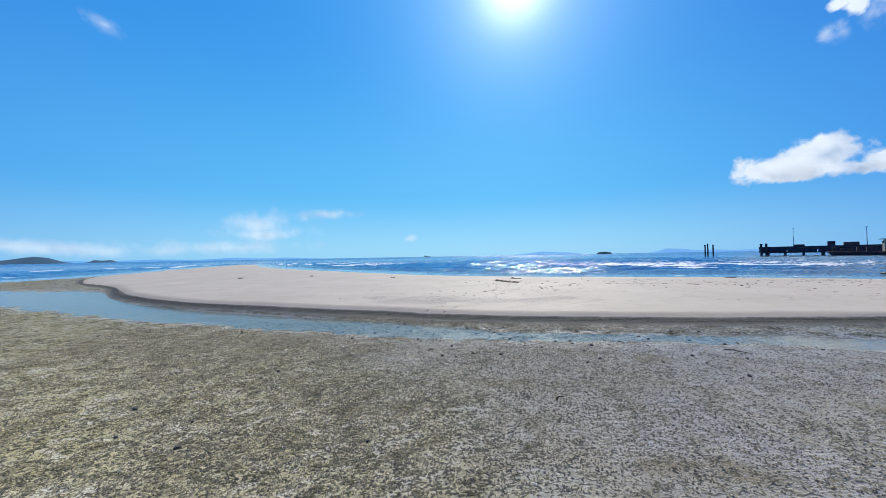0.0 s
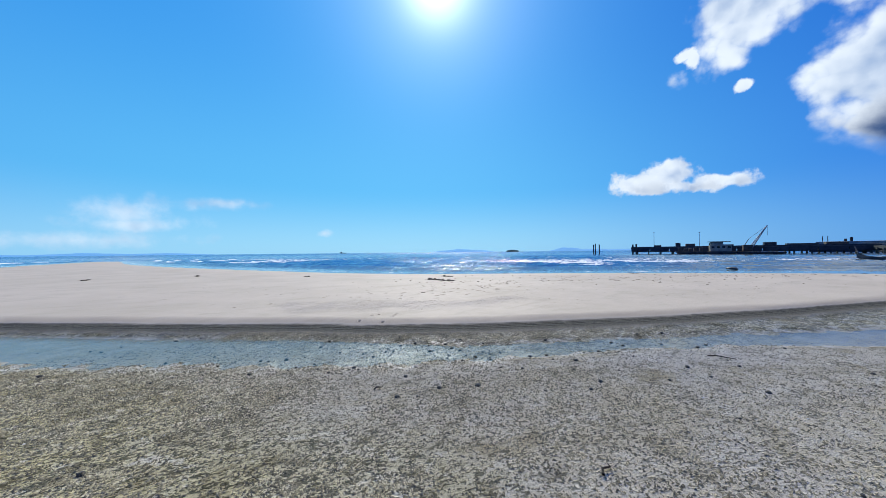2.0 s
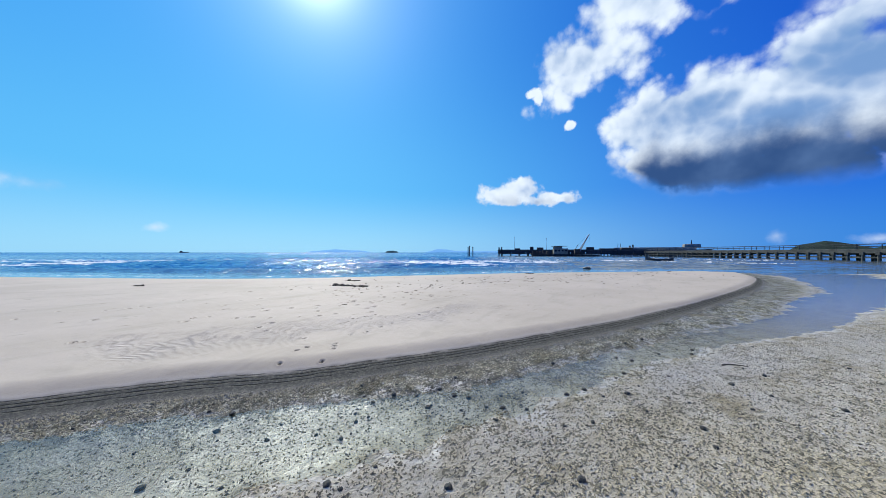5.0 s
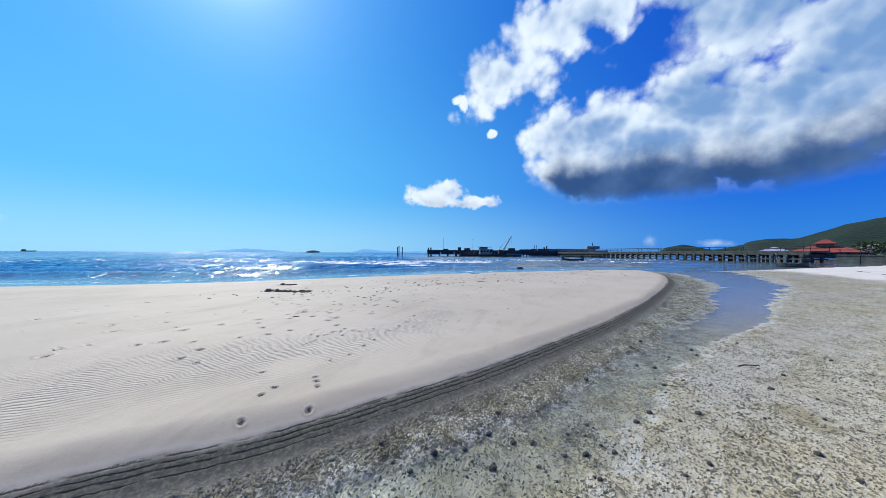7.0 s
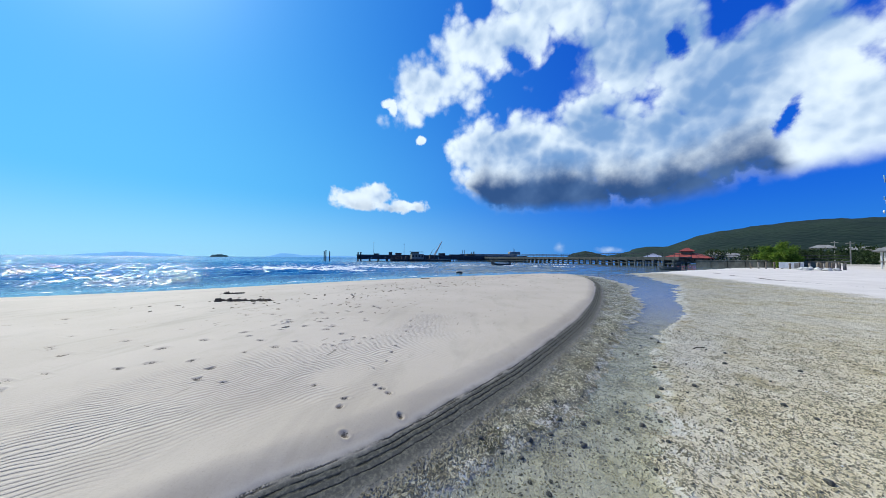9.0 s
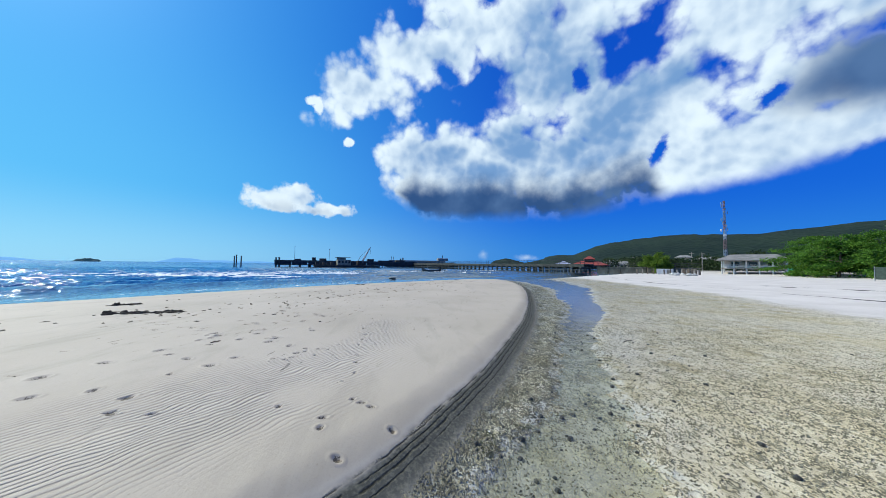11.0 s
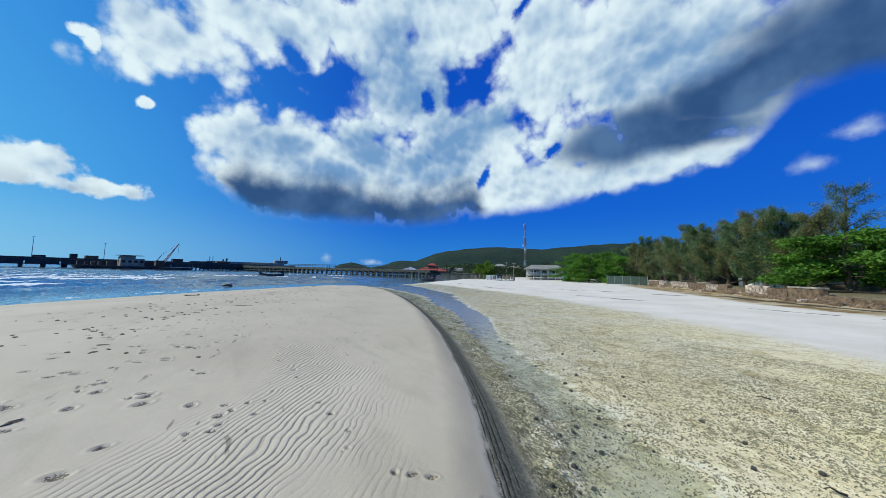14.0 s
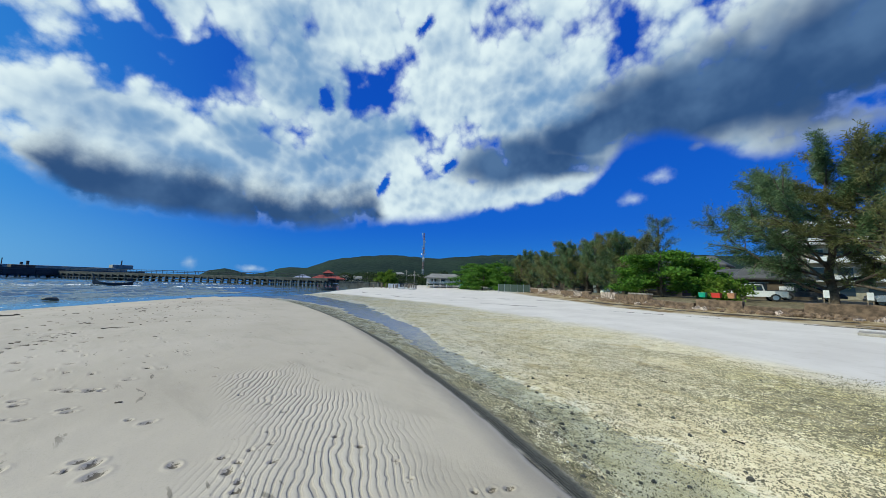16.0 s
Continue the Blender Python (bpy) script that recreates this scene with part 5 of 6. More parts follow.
# ---- boats ----
def longtail(x, y, turn, length, label, tilt=0.0):
    t = thing("wooden_boat", pose(x, y, SEA_LEVEL if x > 60 else height_at(x, y) + 0.02, tilt, 0, turn), label, "boat", "wooden boats")
    outer, inner = [], []
    for s in np.linspace(0, 1, 15):
        xx = (s - 0.5) * length
        w = 0.72 * math.sin(math.pi * min(1, 0.16 + s * 0.84)) ** 0.7 * (1.0 if s > 0.05 else 0.8)
        sheer = 0.42 + 0.75 * abs(2 * s - 1.05) ** 3.2 * (1.3 if s > 0.5 else 0.35)
        keel = -0.22 + 0.75 * max(0, s - 0.72) ** 2 * 9
        outer.append([(xx, -w, sheer), (xx, -w * 0.82, (sheer + keel) / 2), (xx, -0.12, keel), (xx, 0.12, keel), (xx, w * 0.82, (sheer + keel) / 2), (xx, w, sheer)])
        inner.append([(xx, -w + 0.06, sheer), (xx, -w * 0.7, (sheer + keel) / 2 + 0.08), (xx, -0.1, keel + 0.1), (xx, 0.1, keel + 0.1), (xx, w * 0.7, (sheer + keel) / 2 + 0.08), (xx, w - 0.06, sheer)])
    bm = bmesh.new()
    loft(bm, [o + i[::-1] for o, i in zip(outer, inner)])
    bmesh.ops.recalc_face_normals(bm, faces=bm.faces)
    part("hull", bm, HULL_BLUE, t, "dark worn wooden hull")
    for k in (-0.25, 0.0, 0.22):
        part("thwart", box(bmesh.new(), k * length, 0, 0.5, 0.25, 1.15, 0.05, 0.01), WOOD, t)
    bm = bmesh.new()
    rod(bm, (length * 0.46, 0, 0.7), (length * 0.53, 0, 1.9), 0.09, 0.05, 6)
    part("prow", bm, WOOD, t)
    engine = part("engine", box(bmesh.new(), -length * 0.40, 0, 0.95, 0.7, 0.45, 0.5, 0.08), DARK_STEEL, t)
    bm = bmesh.new()
    rod(bm, (-length * 0.42, 0, 0.9), (-length * 0.72, 0, 0.25), 0.035, None, 6)
    part("shaft", bm, DARK_STEEL, engine)
    return t


bx, by = polar(88.1, 75, (-0.6, 7.2))
longtail(bx, by, 92, 4.6, "dark wooden longtail boat afloat off the bar")
bx, by = polar(113.6, 63, (-0.6, 7.2))
longtail(bx, by, 64, 2.9, "dark wooden boat aground on the wet sand", 4)

# ---- shore by the pier root ----
x, y = polar(116.4, 158)
hall = thing("red_roofed_hall", pose(x, y, 0.6, 0, 0, 64), "hall with a red tiled hip roof and a small upper roof", "building")


def hip_roof(bm, sx, sy, z0, z1, ridge_part=0.35, thick=0.18):
    a = [(-sx, -sy, z0), (sx, -sy, z0), (sx, sy, z0), (-sx, sy, z0)]
    b = [(-sx * ridge_part, -0.05, z1), (sx * ridge_part, -0.05, z1), (sx * ridge_part, 0.05, z1), (-sx * ridge_part, 0.05, z1)]
    low = [(p[0], p[1], p[2] - thick) for p in a]
    return loft(bm, [low, a, b])


part("wall", box(bmesh.new(), 0, 0, 0.7, 13.0, 9, 1.9, 0.05), RUST, hall)
part("roof", hip_roof(bmesh.new(), 8.0, 6.0, 1.6, 3.6, 0.40), TIN_RED, hall)
part("lantern_wall", box(bmesh.new(), 0, 0, 3.8, 3.6, 2.8, 1.2, 0.05), RUST, hall)
part("upper_roof", hip_roof(bmesh.new(), 2.5, 2.0, 4.4, 5.7, 0.2), TIN_RED, hall)
for k in range(6):
    part("window", box(bmesh.new(), -4.4 + k * 1.76, 4.52, 0.9, 0.9, 0.06, 0.8, 0.02), GLASS, hall)
x, y = polar(112.4, 150)
tent = thing("canopy_tent", pose(x, y, 0.8, 0, 0, 68), "bluish canvas canopy beside the pier root", "canopy")
part("roof", hip_roof(bmesh.new(), 4.6, 3.6, 1.3, 3.1, 0.06, 0.1), TIN_BLUE, tent)
for sx2 in (-4, 0, 4):
    for sy2 in (-3, 3):
        bm = bmesh.new()
        rod(bm, (sx2, sy2, -0.3), (sx2, sy2, 1.4), 0.07, None, 6)
        part("post", bm, CHROME, tent)
# low houses and sheds half hidden along the shore road
for az, dist, w, h, mat, wall_mat in ((119.8, 170, 9, 2.6, TIN_GREY, WHITE), (121.6, 150, 4, 1.8, TIN_GREY, CREAM), (136.2, 160, 6, 3.4, TIN_GREY, WHITE), (131.6, 190, 9, 4.6, TIN_GREY, CREAM), (128.8, 220, 7, 6.4, TIN_GREY, CREAM)):
    x, y = polar(az, dist)
    t = thing("low_house", pose(x, y, 0.9, 0, 0, 180 - az), "small pale house among the trees", "house", "shore houses")
    part("wall", box(bmesh.new(), 0, 0, h / 2 - 0.4, w, w * 0.7, h + 0.4, 0.05), wall_mat, t)
    part("roof", hip_roof(bmesh.new(), w * 0.58, w * 0.45, h, h + 1.3, 0.4), mat, t)
    for k in range(3):
        part("window", box(bmesh.new(), -w * 0.3 + k * w * 0.3, w * 0.35 + 0.02, h * 0.55, w * 0.14, 0.06, h * 0.35, 0.02), GLASS, t)
# quay wall that runs on from the pier root
qa, qb = np.array(PIER_ROOT) + np.array((-1.5, -1.5)), np.array(polar(131.5, 92))
d = qb - qa
quay = thing("quay_wall", pose(qa[0], qa[1], 0, 0, 0, math.degrees(math.atan2(d[1], d[0]))), "low dark concrete quay wall with a fence", "quay")
size = math.hypot(*d)
for k in range(int(size / 3.0)):
    part("bay", box(bmesh.new(), 1.5 + k * 3.0, 0, 0.55, 2.9, 0.7, 1.5, 0.04), PIER, quay)
part("coping", box(bmesh.new(), size / 2, 0, 1.42, size, 0.9, 0.22, 0.04), PIER, quay)
for k in range(int(size / 2.5)):
    bm = bmesh.new()
    rod(bm, (k * 2.5 + 0.4, 0, 1.5), (k * 2.5 + 0.4, 0, 2.6), 0.05, None, 6)
    part("fence_post", bm, DARK_STEEL, quay)
for h in (2.0, 2.55):
    bm = bmesh.new()
    rod(bm, (0, 0, h), (size, 0, h), 0.04, None, 6)
    part("rail", bm, DARK_STEEL, quay)
# stumps of an old jetty and white rubble
for k in range(24):
    az = (129.2 + 0.16 * k if k < 14 else 123.6 + 0.72 * (k - 14)) + random.uniform(-0.06, 0.06)
    x, y = polar(az, 86 - 4 * (k / 23) + random.uniform(-1, 1))
    post_thing("old_post", x, y, height_at(x, y), random.uniform(0.95, 1.25), random.uniform(0.10, 0.15), WOOD if k % 3 else CONCRETE,
               "weathered grey post of an old fence on the sand", "post", "old posts", random.uniform(-0.1, 0.1))
for k in range(16):
    x, y = polar(127.4 + random.uniform(0, 3.6), 76 + random.uniform(-1.5, 3))
    bm = bmesh.new()
    rock(bm, 0, 0, 0, random.uniform(0.3, 0.7), random.uniform(0.3, 0.6), random.uniform(0.2, 0.5), k + 60, 2)
    o = tagged(part("rubble_block", bm, DEBRIS), "white broken concrete block on the shore", "rubble", "rubble heap")
    o.location = (x, y, height_at(x, y) + 0.1)
x, y = polar(127.2, 84)
van = thing("white_container", pose(x, y, height_at(x, y), 0, 0, 53), "small white site container near the lone tree", "container")
part("body", box(bmesh.new(), 0, 0, 0.65, 3.0, 1.5, 1.1, 0.06), WHITE, van)
part("door", box(bmesh.new(), -0.7, 0.77, 0.62, 0.7, 0.06, 0.9, 0.02), CONCRETE, van)
for s in (-1.1, 1.1):
    part("skid", box(bmesh.new(), s, 0, 0.02, 0.2, 1.5, 0.2, 0.02), DARK_STEEL, van)


def pavilion():
    """Raised open hall with a grey hip roof on posts."""
    x, y = polar(136.4, 104)
    t = thing("beach_pavilion", pose(x, y, 0.75, 0, 0, 44), "open raised pavilion with a grey hip roof", "pavilion")
    part("floor", box(bmesh.new(), 0, 0, 0.75, 11.2, 7, 0.3, 0.04), CONCRETE, t)
    part("roof", hip_roof(bmesh.new(), 6.3, 4.4, 2.75, 4.15, 0.62), TIN_GREY, t, "weathered grey sheet roof")
    part("back_wall", box(bmesh.new(), 0, -2.6, 1.8, 10.4, 0.2, 1.9, 0.02), WHITE, t)
    for k in range(6):
        xx = -5.3 + k * 2.12
        for yy in (-3.3, 3.3):
            bm = bmesh.new()
            rod(bm, (xx, yy, -0.6), (xx, yy, 2.8), 0.14, None, 8)
            part("post", bm, WHITE, t)
    for yy in (3.35,):
        for h in (1.25, 1.6):
            part("rail", box(bmesh.new(), 0, yy, h, 10.6, 0.08, 0.1, 0.01), WHITE, t)
        for k in range(22):
            part("baluster", box(bmesh.new(), -5.2 + k * 0.5, yy, 1.25, 0.06, 0.05, 0.75), WHITE, t)
    for k in range(3):
        part("window", box(bmesh.new(), -3.2 + k * 3.2, -2.48, 1.9, 1.5, 0.06, 0.9, 0.02), GLASS, t)


pavilion()


def excavator():
    x, y = polar(140.2, 98)
    t = thing("excavator", pose(x, y, height_at(x, y), 0, 0, 150), "small green excavator parked on the sand", "excavator")
    for s in (-0.75, 0.75):
        bm = bmesh.new()
        box(bm, 0, s, 0.35, 2.6, 0.42, 0.62, 0.2)
        part("track", bm, RUBBER, t)
    part("body", box(bmesh.new(), -0.2, 0, 1.15, 2.2, 1.8, 0.9, 0.12), EXCAVATOR_GREEN, t)
    cab = part("cab", box(bmesh.new(), 0.2, 0.45, 2.0, 1.1, 0.9, 1.2, 0.1), EXCAVATOR_GREEN, t)
    part("window", box(bmesh.new(), 0.2, 0.91, 2.1, 0.8, 0.05, 0.75, 0.02), GLASS, cab)
    bm = bmesh.new()
    rod(bm, (0.8, -0.2, 1.3), (2.2, -0.2, 2.9), 0.2, 0.16, 6)
    rod(bm, (2.2, -0.2, 2.9), (3.2, -0.2, 1.5), 0.16, 0.12, 6)
    part("arm", bm, EXCAVATOR_GREEN, t)
    part("bucket", box(bmesh.new(), 3.2, -0.2, 1.1, 0.6, 0.7, 0.6, 0.15), DARK_STEEL, t)


excavator()


def lattice_tower():
    x, y = polar(133.2, 300)
    t = thing("lattice_mast", pose(x, y, 1.0, 0, 0, 15), "tall grey and faded red lattice radio mast", "mast")
    top = 49.0
    for a in range(3):
        c = (math.cos(a * 2.094), math.sin(a * 2.094))
        for k in range(7):
            z0, z1 = top * k / 7, top * (k + 1) / 7
            w0, w1 = 1.3 - 0.75 * z0 / top, 1.3 - 0.75 * z1 / top
            bm = bmesh.new()
            rod(bm, (c[0] * w0, c[1] * w0, z0), (c[0] * w1, c[1] * w1, z1), 0.15, None, 6)
            part("leg", bm, MAST_RED if k % 2 == 0 else CHROME, t)
    for k in range(7):
        bm = bmesh.new()
        for j in range(3):
            z0, z1 = top * (k + j / 3) / 7, top * (k + (j + 1) / 3) / 7
            w0, w1 = 1.3 - 0.75 * z0 / top, 1.3 - 0.75 * z1 / top
            for a in range(3):
                b = (a + 1) % 3
                p = lambda i, w, z: (math.cos(i * 2.094) * w, math.sin(i * 2.094) * w, z)
                rod(bm, p(a, w0, z0), p(b, w1, z1), 0.09, None, 5)
                rod(bm, p(b, w0, z0), p(a, w1, z1), 0.09, None, 5)
        part("bracing", bm, MAST_RED if k % 2 == 0 else CHROME, t)
    for k in range(10):
        a = k * 1.3
        z = top - 1.5 - k * 2.4
        part("antenna", box(bmesh.new(), 1.7 * math.cos(a), 1.7 * math.sin(a), z, 0.5, 0.45, 2.0, 0.06, a), CHROME, t)
    for z, a in ((28, 0.4), (24, 2.2)):
        bm = bmesh.new()
        bmesh.ops.create_cone(bm, cap_ends=True, segments=16, radius1=1.0, radius2=0.8, depth=0.5,
                              matrix=Matrix.Translation((1.9 * math.cos(a), 1.9 * math.sin(a), z)) @ Matrix.Rotation(a, 4, "Z") @ Matrix.Rotation(radians(90), 4, "Y"))
        part("dish", bm, WHITE, t)


lattice_tower()
for az, dist, top in ((131.2, 120, 5.2), (129.9, 150, 6.5), (122.9, 130, 4.6)):
    x, y = polar(az, dist)
    t = thing("utility_pole", pose(x, y, 0.9, 0, 0, 30), "grey concrete utility pole by the shore road", "utility pole", "utility poles")
    bm = bmesh.new()
    rod(bm, (0, 0, -0.5), (0, 0, top), 0.14, 0.09, 8)
    part("shaft", bm, CONCRETE, t)
    part("crossarm", box(bmesh.new(), 0, 0, top - 0.4, 1.5, 0.1, 0.12, 0.02), CONCRETE, t)


# ---- trees along the shore ----
x, y = polar(126.0, 92)
make_tree("lone_tree", pose(x, y, height_at(x, y)), 4.6, 2.5, 5, "round", 15000, LEAF_LIME, "lone round tree with bright lime green leaves", clear=0.16)
# broad bushes beside the pavilion
for k, (az, dist, h, w) in enumerate(((141.2, 92, 7.0, 4.6), (143.4, 88, 8.0, 5.0), (145.8, 90, 8.5, 5.2), (142.6, 99, 8.8, 5.0), (147.6, 84, 7.4, 4.6))):
    x, y = polar(az, dist)
    make_tree("almond_tree", pose(x, y, height_at(x, y), 0, 0, k * 70), h, w, 40 + k, "broad", 9000, LEAF_BROAD, "spreading green sea almond tree at the beach edge", "almond trees", clear=0.06)
# the grove of whistling pines behind the wall
PINES = [(148.5, 92, 10.0), (150.3, 84, 10.0), (152.2, 86, 11.8), (154.0, 78, 10.5), (155.8, 74, 11.0), (157.4, 70, 11.5), (159.0, 66, 11.3), (160.8, 64, 11.6), (162.6, 61, 11.4),
         (164.4, 58, 11.2), (166.2, 56, 11.6), (168.0, 54, 10.2), (158.2, 80, 12.4), (163.5, 72, 12.8), (166.8, 66, 12.2), (153.2, 96, 12.0)]
masters = []
for k in range(4):
    masters.append(make_tree("pine_tree", pose(0, 0, 0), 11.0, 4.6, 60 + k, "needle", 14000, LEAF_DULL if k % 2 else LEAF_PINE,
                             "feathery olive-brown coastal pine behind the sea wall", "shore pines", clear=0.05, density=0.85, twigs=2, leaf=(0.34, 0.075)))
for k, (az, dist, h) in enumerate(PINES):
    x, y = polar(az, dist)
    m = pose(x, y, height_at(x, y), 0, 0, k * 77)
    s = h / 11.0 * 0.88
    if k < 4:
        masters[k].scale = (s, s, s)
        masters[k].location, masters[k].rotation_euler = m.translation, m.to_euler()
    else:
        o = copy_thing(masters[k % 4], m)
        o.scale = (s * 1.05, s * 1.05, s)
x, y = polar(171.6, 58)
make_tree("pine_tree", pose(x, y, height_at(x, y), 0, 0, 40), 13.0, 3.6, 90, "needle", 5000, LEAF_PINE, "thin ragged coastal pine with bare boughs", "shore pines", clear=0.35, density=0.8)
# the big sea almond and its low bush by the bins
x, y = polar(172.0, 47.5, (1.1, 10.8))
make_tree("almond_tree", pose(x, y, height_at(x, y), 0, 0, 10), 6.2, 4.4, 101, "broad", 15000, LEAF_BROAD, "broad bright green sea almond tree behind the wall", "almond trees", clear=0.22)
x, y = polar(176.4, 49.5, (1.1, 10.8))
make_tree("almond_tree", pose(x, y, height_at(x, y), 0, 0, 60), 4.2, 2.6, 102, "broad", 6000, LEAF_BROAD, "broad bright green sea almond tree behind the wall", "almond trees", clear=0.2)
x, y = polar(179.6, 40, (1.1, 10.8))
make_tree("low_bush", pose(x, y, height_at(x, y)), 2.0, 1.5, 103, "round", 2200, LEAF_LIME, "low yellow-green bush behind the bins", clear=0.05)
# tall pines by the car park
x, y = polar(-171.6, 46, (1.1, 10.8))
make_tree("tall_pine", pose(x, y, height_at(x, y), 0, 0, 30), 13.6, 9.0, 111, "needle", 70000, LEAF_PINE, "tall old coastal pine with wide drooping boughs", "tall pines", clear=0.06, density=0.52, boughs=30, rise=(-0.05, 0.55), leaf=(0.36, 0.060), twigs=2)
x, y = polar(-166.2, 44, (1.1, 10.8))
make_tree("tall_pine", pose(x, y, height_at(x, y), 0, 0, 200), 13.4, 8.4, 112, "needle", 55000, LEAF_DULL, "tall old coastal pine with wide drooping boughs", "tall pines", clear=0.06, density=0.52, boughs=30, rise=(-0.05, 0.55), leaf=(0.36, 0.060), twigs=2)
x, y = polar(-160.0, 42, (1.1, 10.8))
make_tree("tall_pine", pose(x, y, height_at(x, y), 0, 0, 120), 13.2, 7.4, 113, "needle", 16000, LEAF_PINE, "tall old coastal pine with wide drooping boughs", "tall pines", clear=0.06, density=0.52, boughs=30, rise=(-0.05, 0.55), leaf=(0.36, 0.060), twigs=2)

# woods behind the shore road, too many to count
rng = np.random.default_rng(5)
spots, ways = [], []
for k in range(260):
    az = rng.uniform(118, 186)
    d = rng.uniform(125, 330)
    x, y = polar(az, d)
    h, w = rng.uniform(2.2, 4.6) * (1 + d / 600), rng.uniform(2.5, 5)
    n = 420
    q = rng.normal(size=(n, 3))
    q /= np.linalg.norm(q, axis=1, keepdims=True)
    q *= rng.uniform(0.55, 1.05, (n, 1))
    spots.append(np.array([x, y, 0.6 + h * 0.55]) + q * np.array([w, w, h * 0.5]))
    ways.append(q + rng.normal(0, 0.5, (n, 3)))
woods = new("far_woods", leaf_mesh("far_woods", np.vstack(spots), np.vstack(ways), 0.75, 0.5, rng, LEAF_WOODS))
tagged(woods, "dense dark green woods behind the shore road", "woods", kind="stuff")


# ---- sea wall ----
def sea_wall():
    """Worn masonry wall: bays of pink render, gaps of dark rubble, rough stones along the foot."""
    t = thing("sea_wall", pose(0, 0, 0), "worn pinkish masonry sea wall with rubble at its foot", "wall")
    line = WALL
    length = np.concatenate([[0], np.cumsum(np.hypot(*np.diff(line, axis=0).T))])
    at = lambda s: np.array([np.interp(s, length, line[:, 0]), np.interp(s, length, line[:, 1])])
    s, k = 0.0, 0
    while s < length[-1] - 1.5:
        step = random.uniform(2.0, 3.4)
        a, b = at(s), at(min(s + step, length[-1]))
        d = b - a
        mid, turn = (a + b) / 2, math.atan2(d[1], d[0])
        low = height_at(*(mid + np.array((d[1], -d[0])) / math.hypot(*d) * -0.8)) - 0.25
        top = 1.12 + random.uniform(-0.16, 0.08)
        broken = random.random() < 0.22
        dark = 40 < s < 44 or random.random() < 0.5
        if broken:
            top -= random.uniform(0.15, 0.3)
        bm = bmesh.new()
        size = math.hypot(*d)
        box(bm, 0, 0, (low + top) / 2, size - 0.03, 0.55 + random.uniform(-0.06, 0.06), top - low, 0.05)
        bmesh.ops.subdivide_edges(bm, edges=[e for e in bm.edges if e.calc_length() > 0.3], cuts=4, use_grid_fill=True)
        for v in bm.verts:
            v.co += Vector((noise.noise(v.co * 2.1 + Vector((k, 0, 0))), noise.noise(v.co * 2.3 + Vector((0, k, 9))), noise.noise(v.co * 1.7 + Vector((5, 0, k))))) * 0.07
        o = part("wall_bay", bm, RUBBLE if dark else PINK_WALL, t)
        o.matrix_basis = Matrix.Translation((mid[0], mid[1], 0)) @ Matrix.Rotation(turn, 4, "Z")
        if not broken and random.random() < 0.7:
            bm = bmesh.new()
            box(bm, 0, 0, top + 0.05, size - 0.08, 0.7, 0.13, 0.03)
            o = part("coping", bm, CONCRETE if random.random() < 0.5 else PINK_WALL, t)
            o.matrix_basis = Matrix.Translation((mid[0], mid[1], 0)) @ Matrix.Rotation(turn + random.uniform(-0.02, 0.02), 4, "Z")
        s, k = s + step, k + 1
    shapes = []
    for i in range(6):
        bm = bmesh.new()
        rock(bm, 0, 0, 0, 1, random.uniform(0.6, 0.9), random.uniform(0.5, 0.8), 30 + i, 1)
        me = bpy.data.meshes.new("foot_stone")
        bm.to_mesh(me)
        bm.free()
        me.materials.append(RUBBLE if i % 5 else PINK_WALL)
        shapes.append(me)
    # bank of loose brown rubble and roots along the foot
    bm = bmesh.new()
    verts, faces = [], []
    ico = bmesh.new()
    bmesh.ops.create_icosphere(ico, subdivisions=1, radius=1.0)
    shape = np.array([v.co[:] for v in ico.verts])
    tris = np.array([[v.index for v in f.verts] for f in ico.faces])
    ico.free()
    bm.free()
    rng = np.random.default_rng(8)
    reach = rng.uniform(0.2, 0.985, 3600) * length[-1]
    bank = 0.5 + 0.9 * fbm(reach, reach * 0, 0.22, 4, 97)
    out = np.abs(rng.normal(0, 0.30, 3600)) + 0.22
    a, b = np.array([at(s) for s in reach]), np.array([at(min(s + 0.5, length[-1])) for s in reach])
    d = (b - a) / (np.hypot(*(b - a).T)[:, None] + 1e-9)
    place = a + np.stack([-d[:, 1], d[:, 0]], -1) * out[:, None]
    ground_z = np.array(heights([tuple(p) for p in place]))
    lift = np.clip(0.62 * bank * (1 - out / 1.0), 0, 0.6) * rng.uniform(0.3, 1, 3600)
    for k in range(3600):
        if bank[k] < 0.3:
            continue
        size = rng.uniform(0.05, 0.17)
        blob = shape * (size * rng.uniform(0.6, 1.3, 3)) * rng.uniform(0.75, 1.2, (len(shape), 1)) + np.array([*place[k], ground_z[k] + lift[k]])
        faces.extend((tris + len(verts)).tolist())
        verts.extend(blob.tolist())
    tagged(part("rubble_bank", (verts, faces), RUBBLE, t), kind="stuff")
    spots = []
    for i in range(280):
        s = random.uniform(0.25, 0.97) * length[-1]
        a, b = at(s), at(min(s + 0.5, length[-1]))
        d = (b - a) / (np.hypot(*(b - a)) + 1e-9)
        spots.append(a + np.array((-d[1], d[0])) * (0.28 + abs(random.gauss(0, 0.32))))
    for (x, y), z in zip(spots, heights(spots)):
        o = new("foot_stone", random.choice(shapes))
        r = random.choice((0.12, 0.16, 0.2, 0.25, 0.32, 0.42))
        o.parent = t
        o.matrix_basis = Matrix.Translation((x, y, z + r * 0.15)) @ Matrix.Rotation(random.uniform(0, 6), 4, "Z") @ Matrix.Diagonal((r, r, r, 1))


sea_wall()
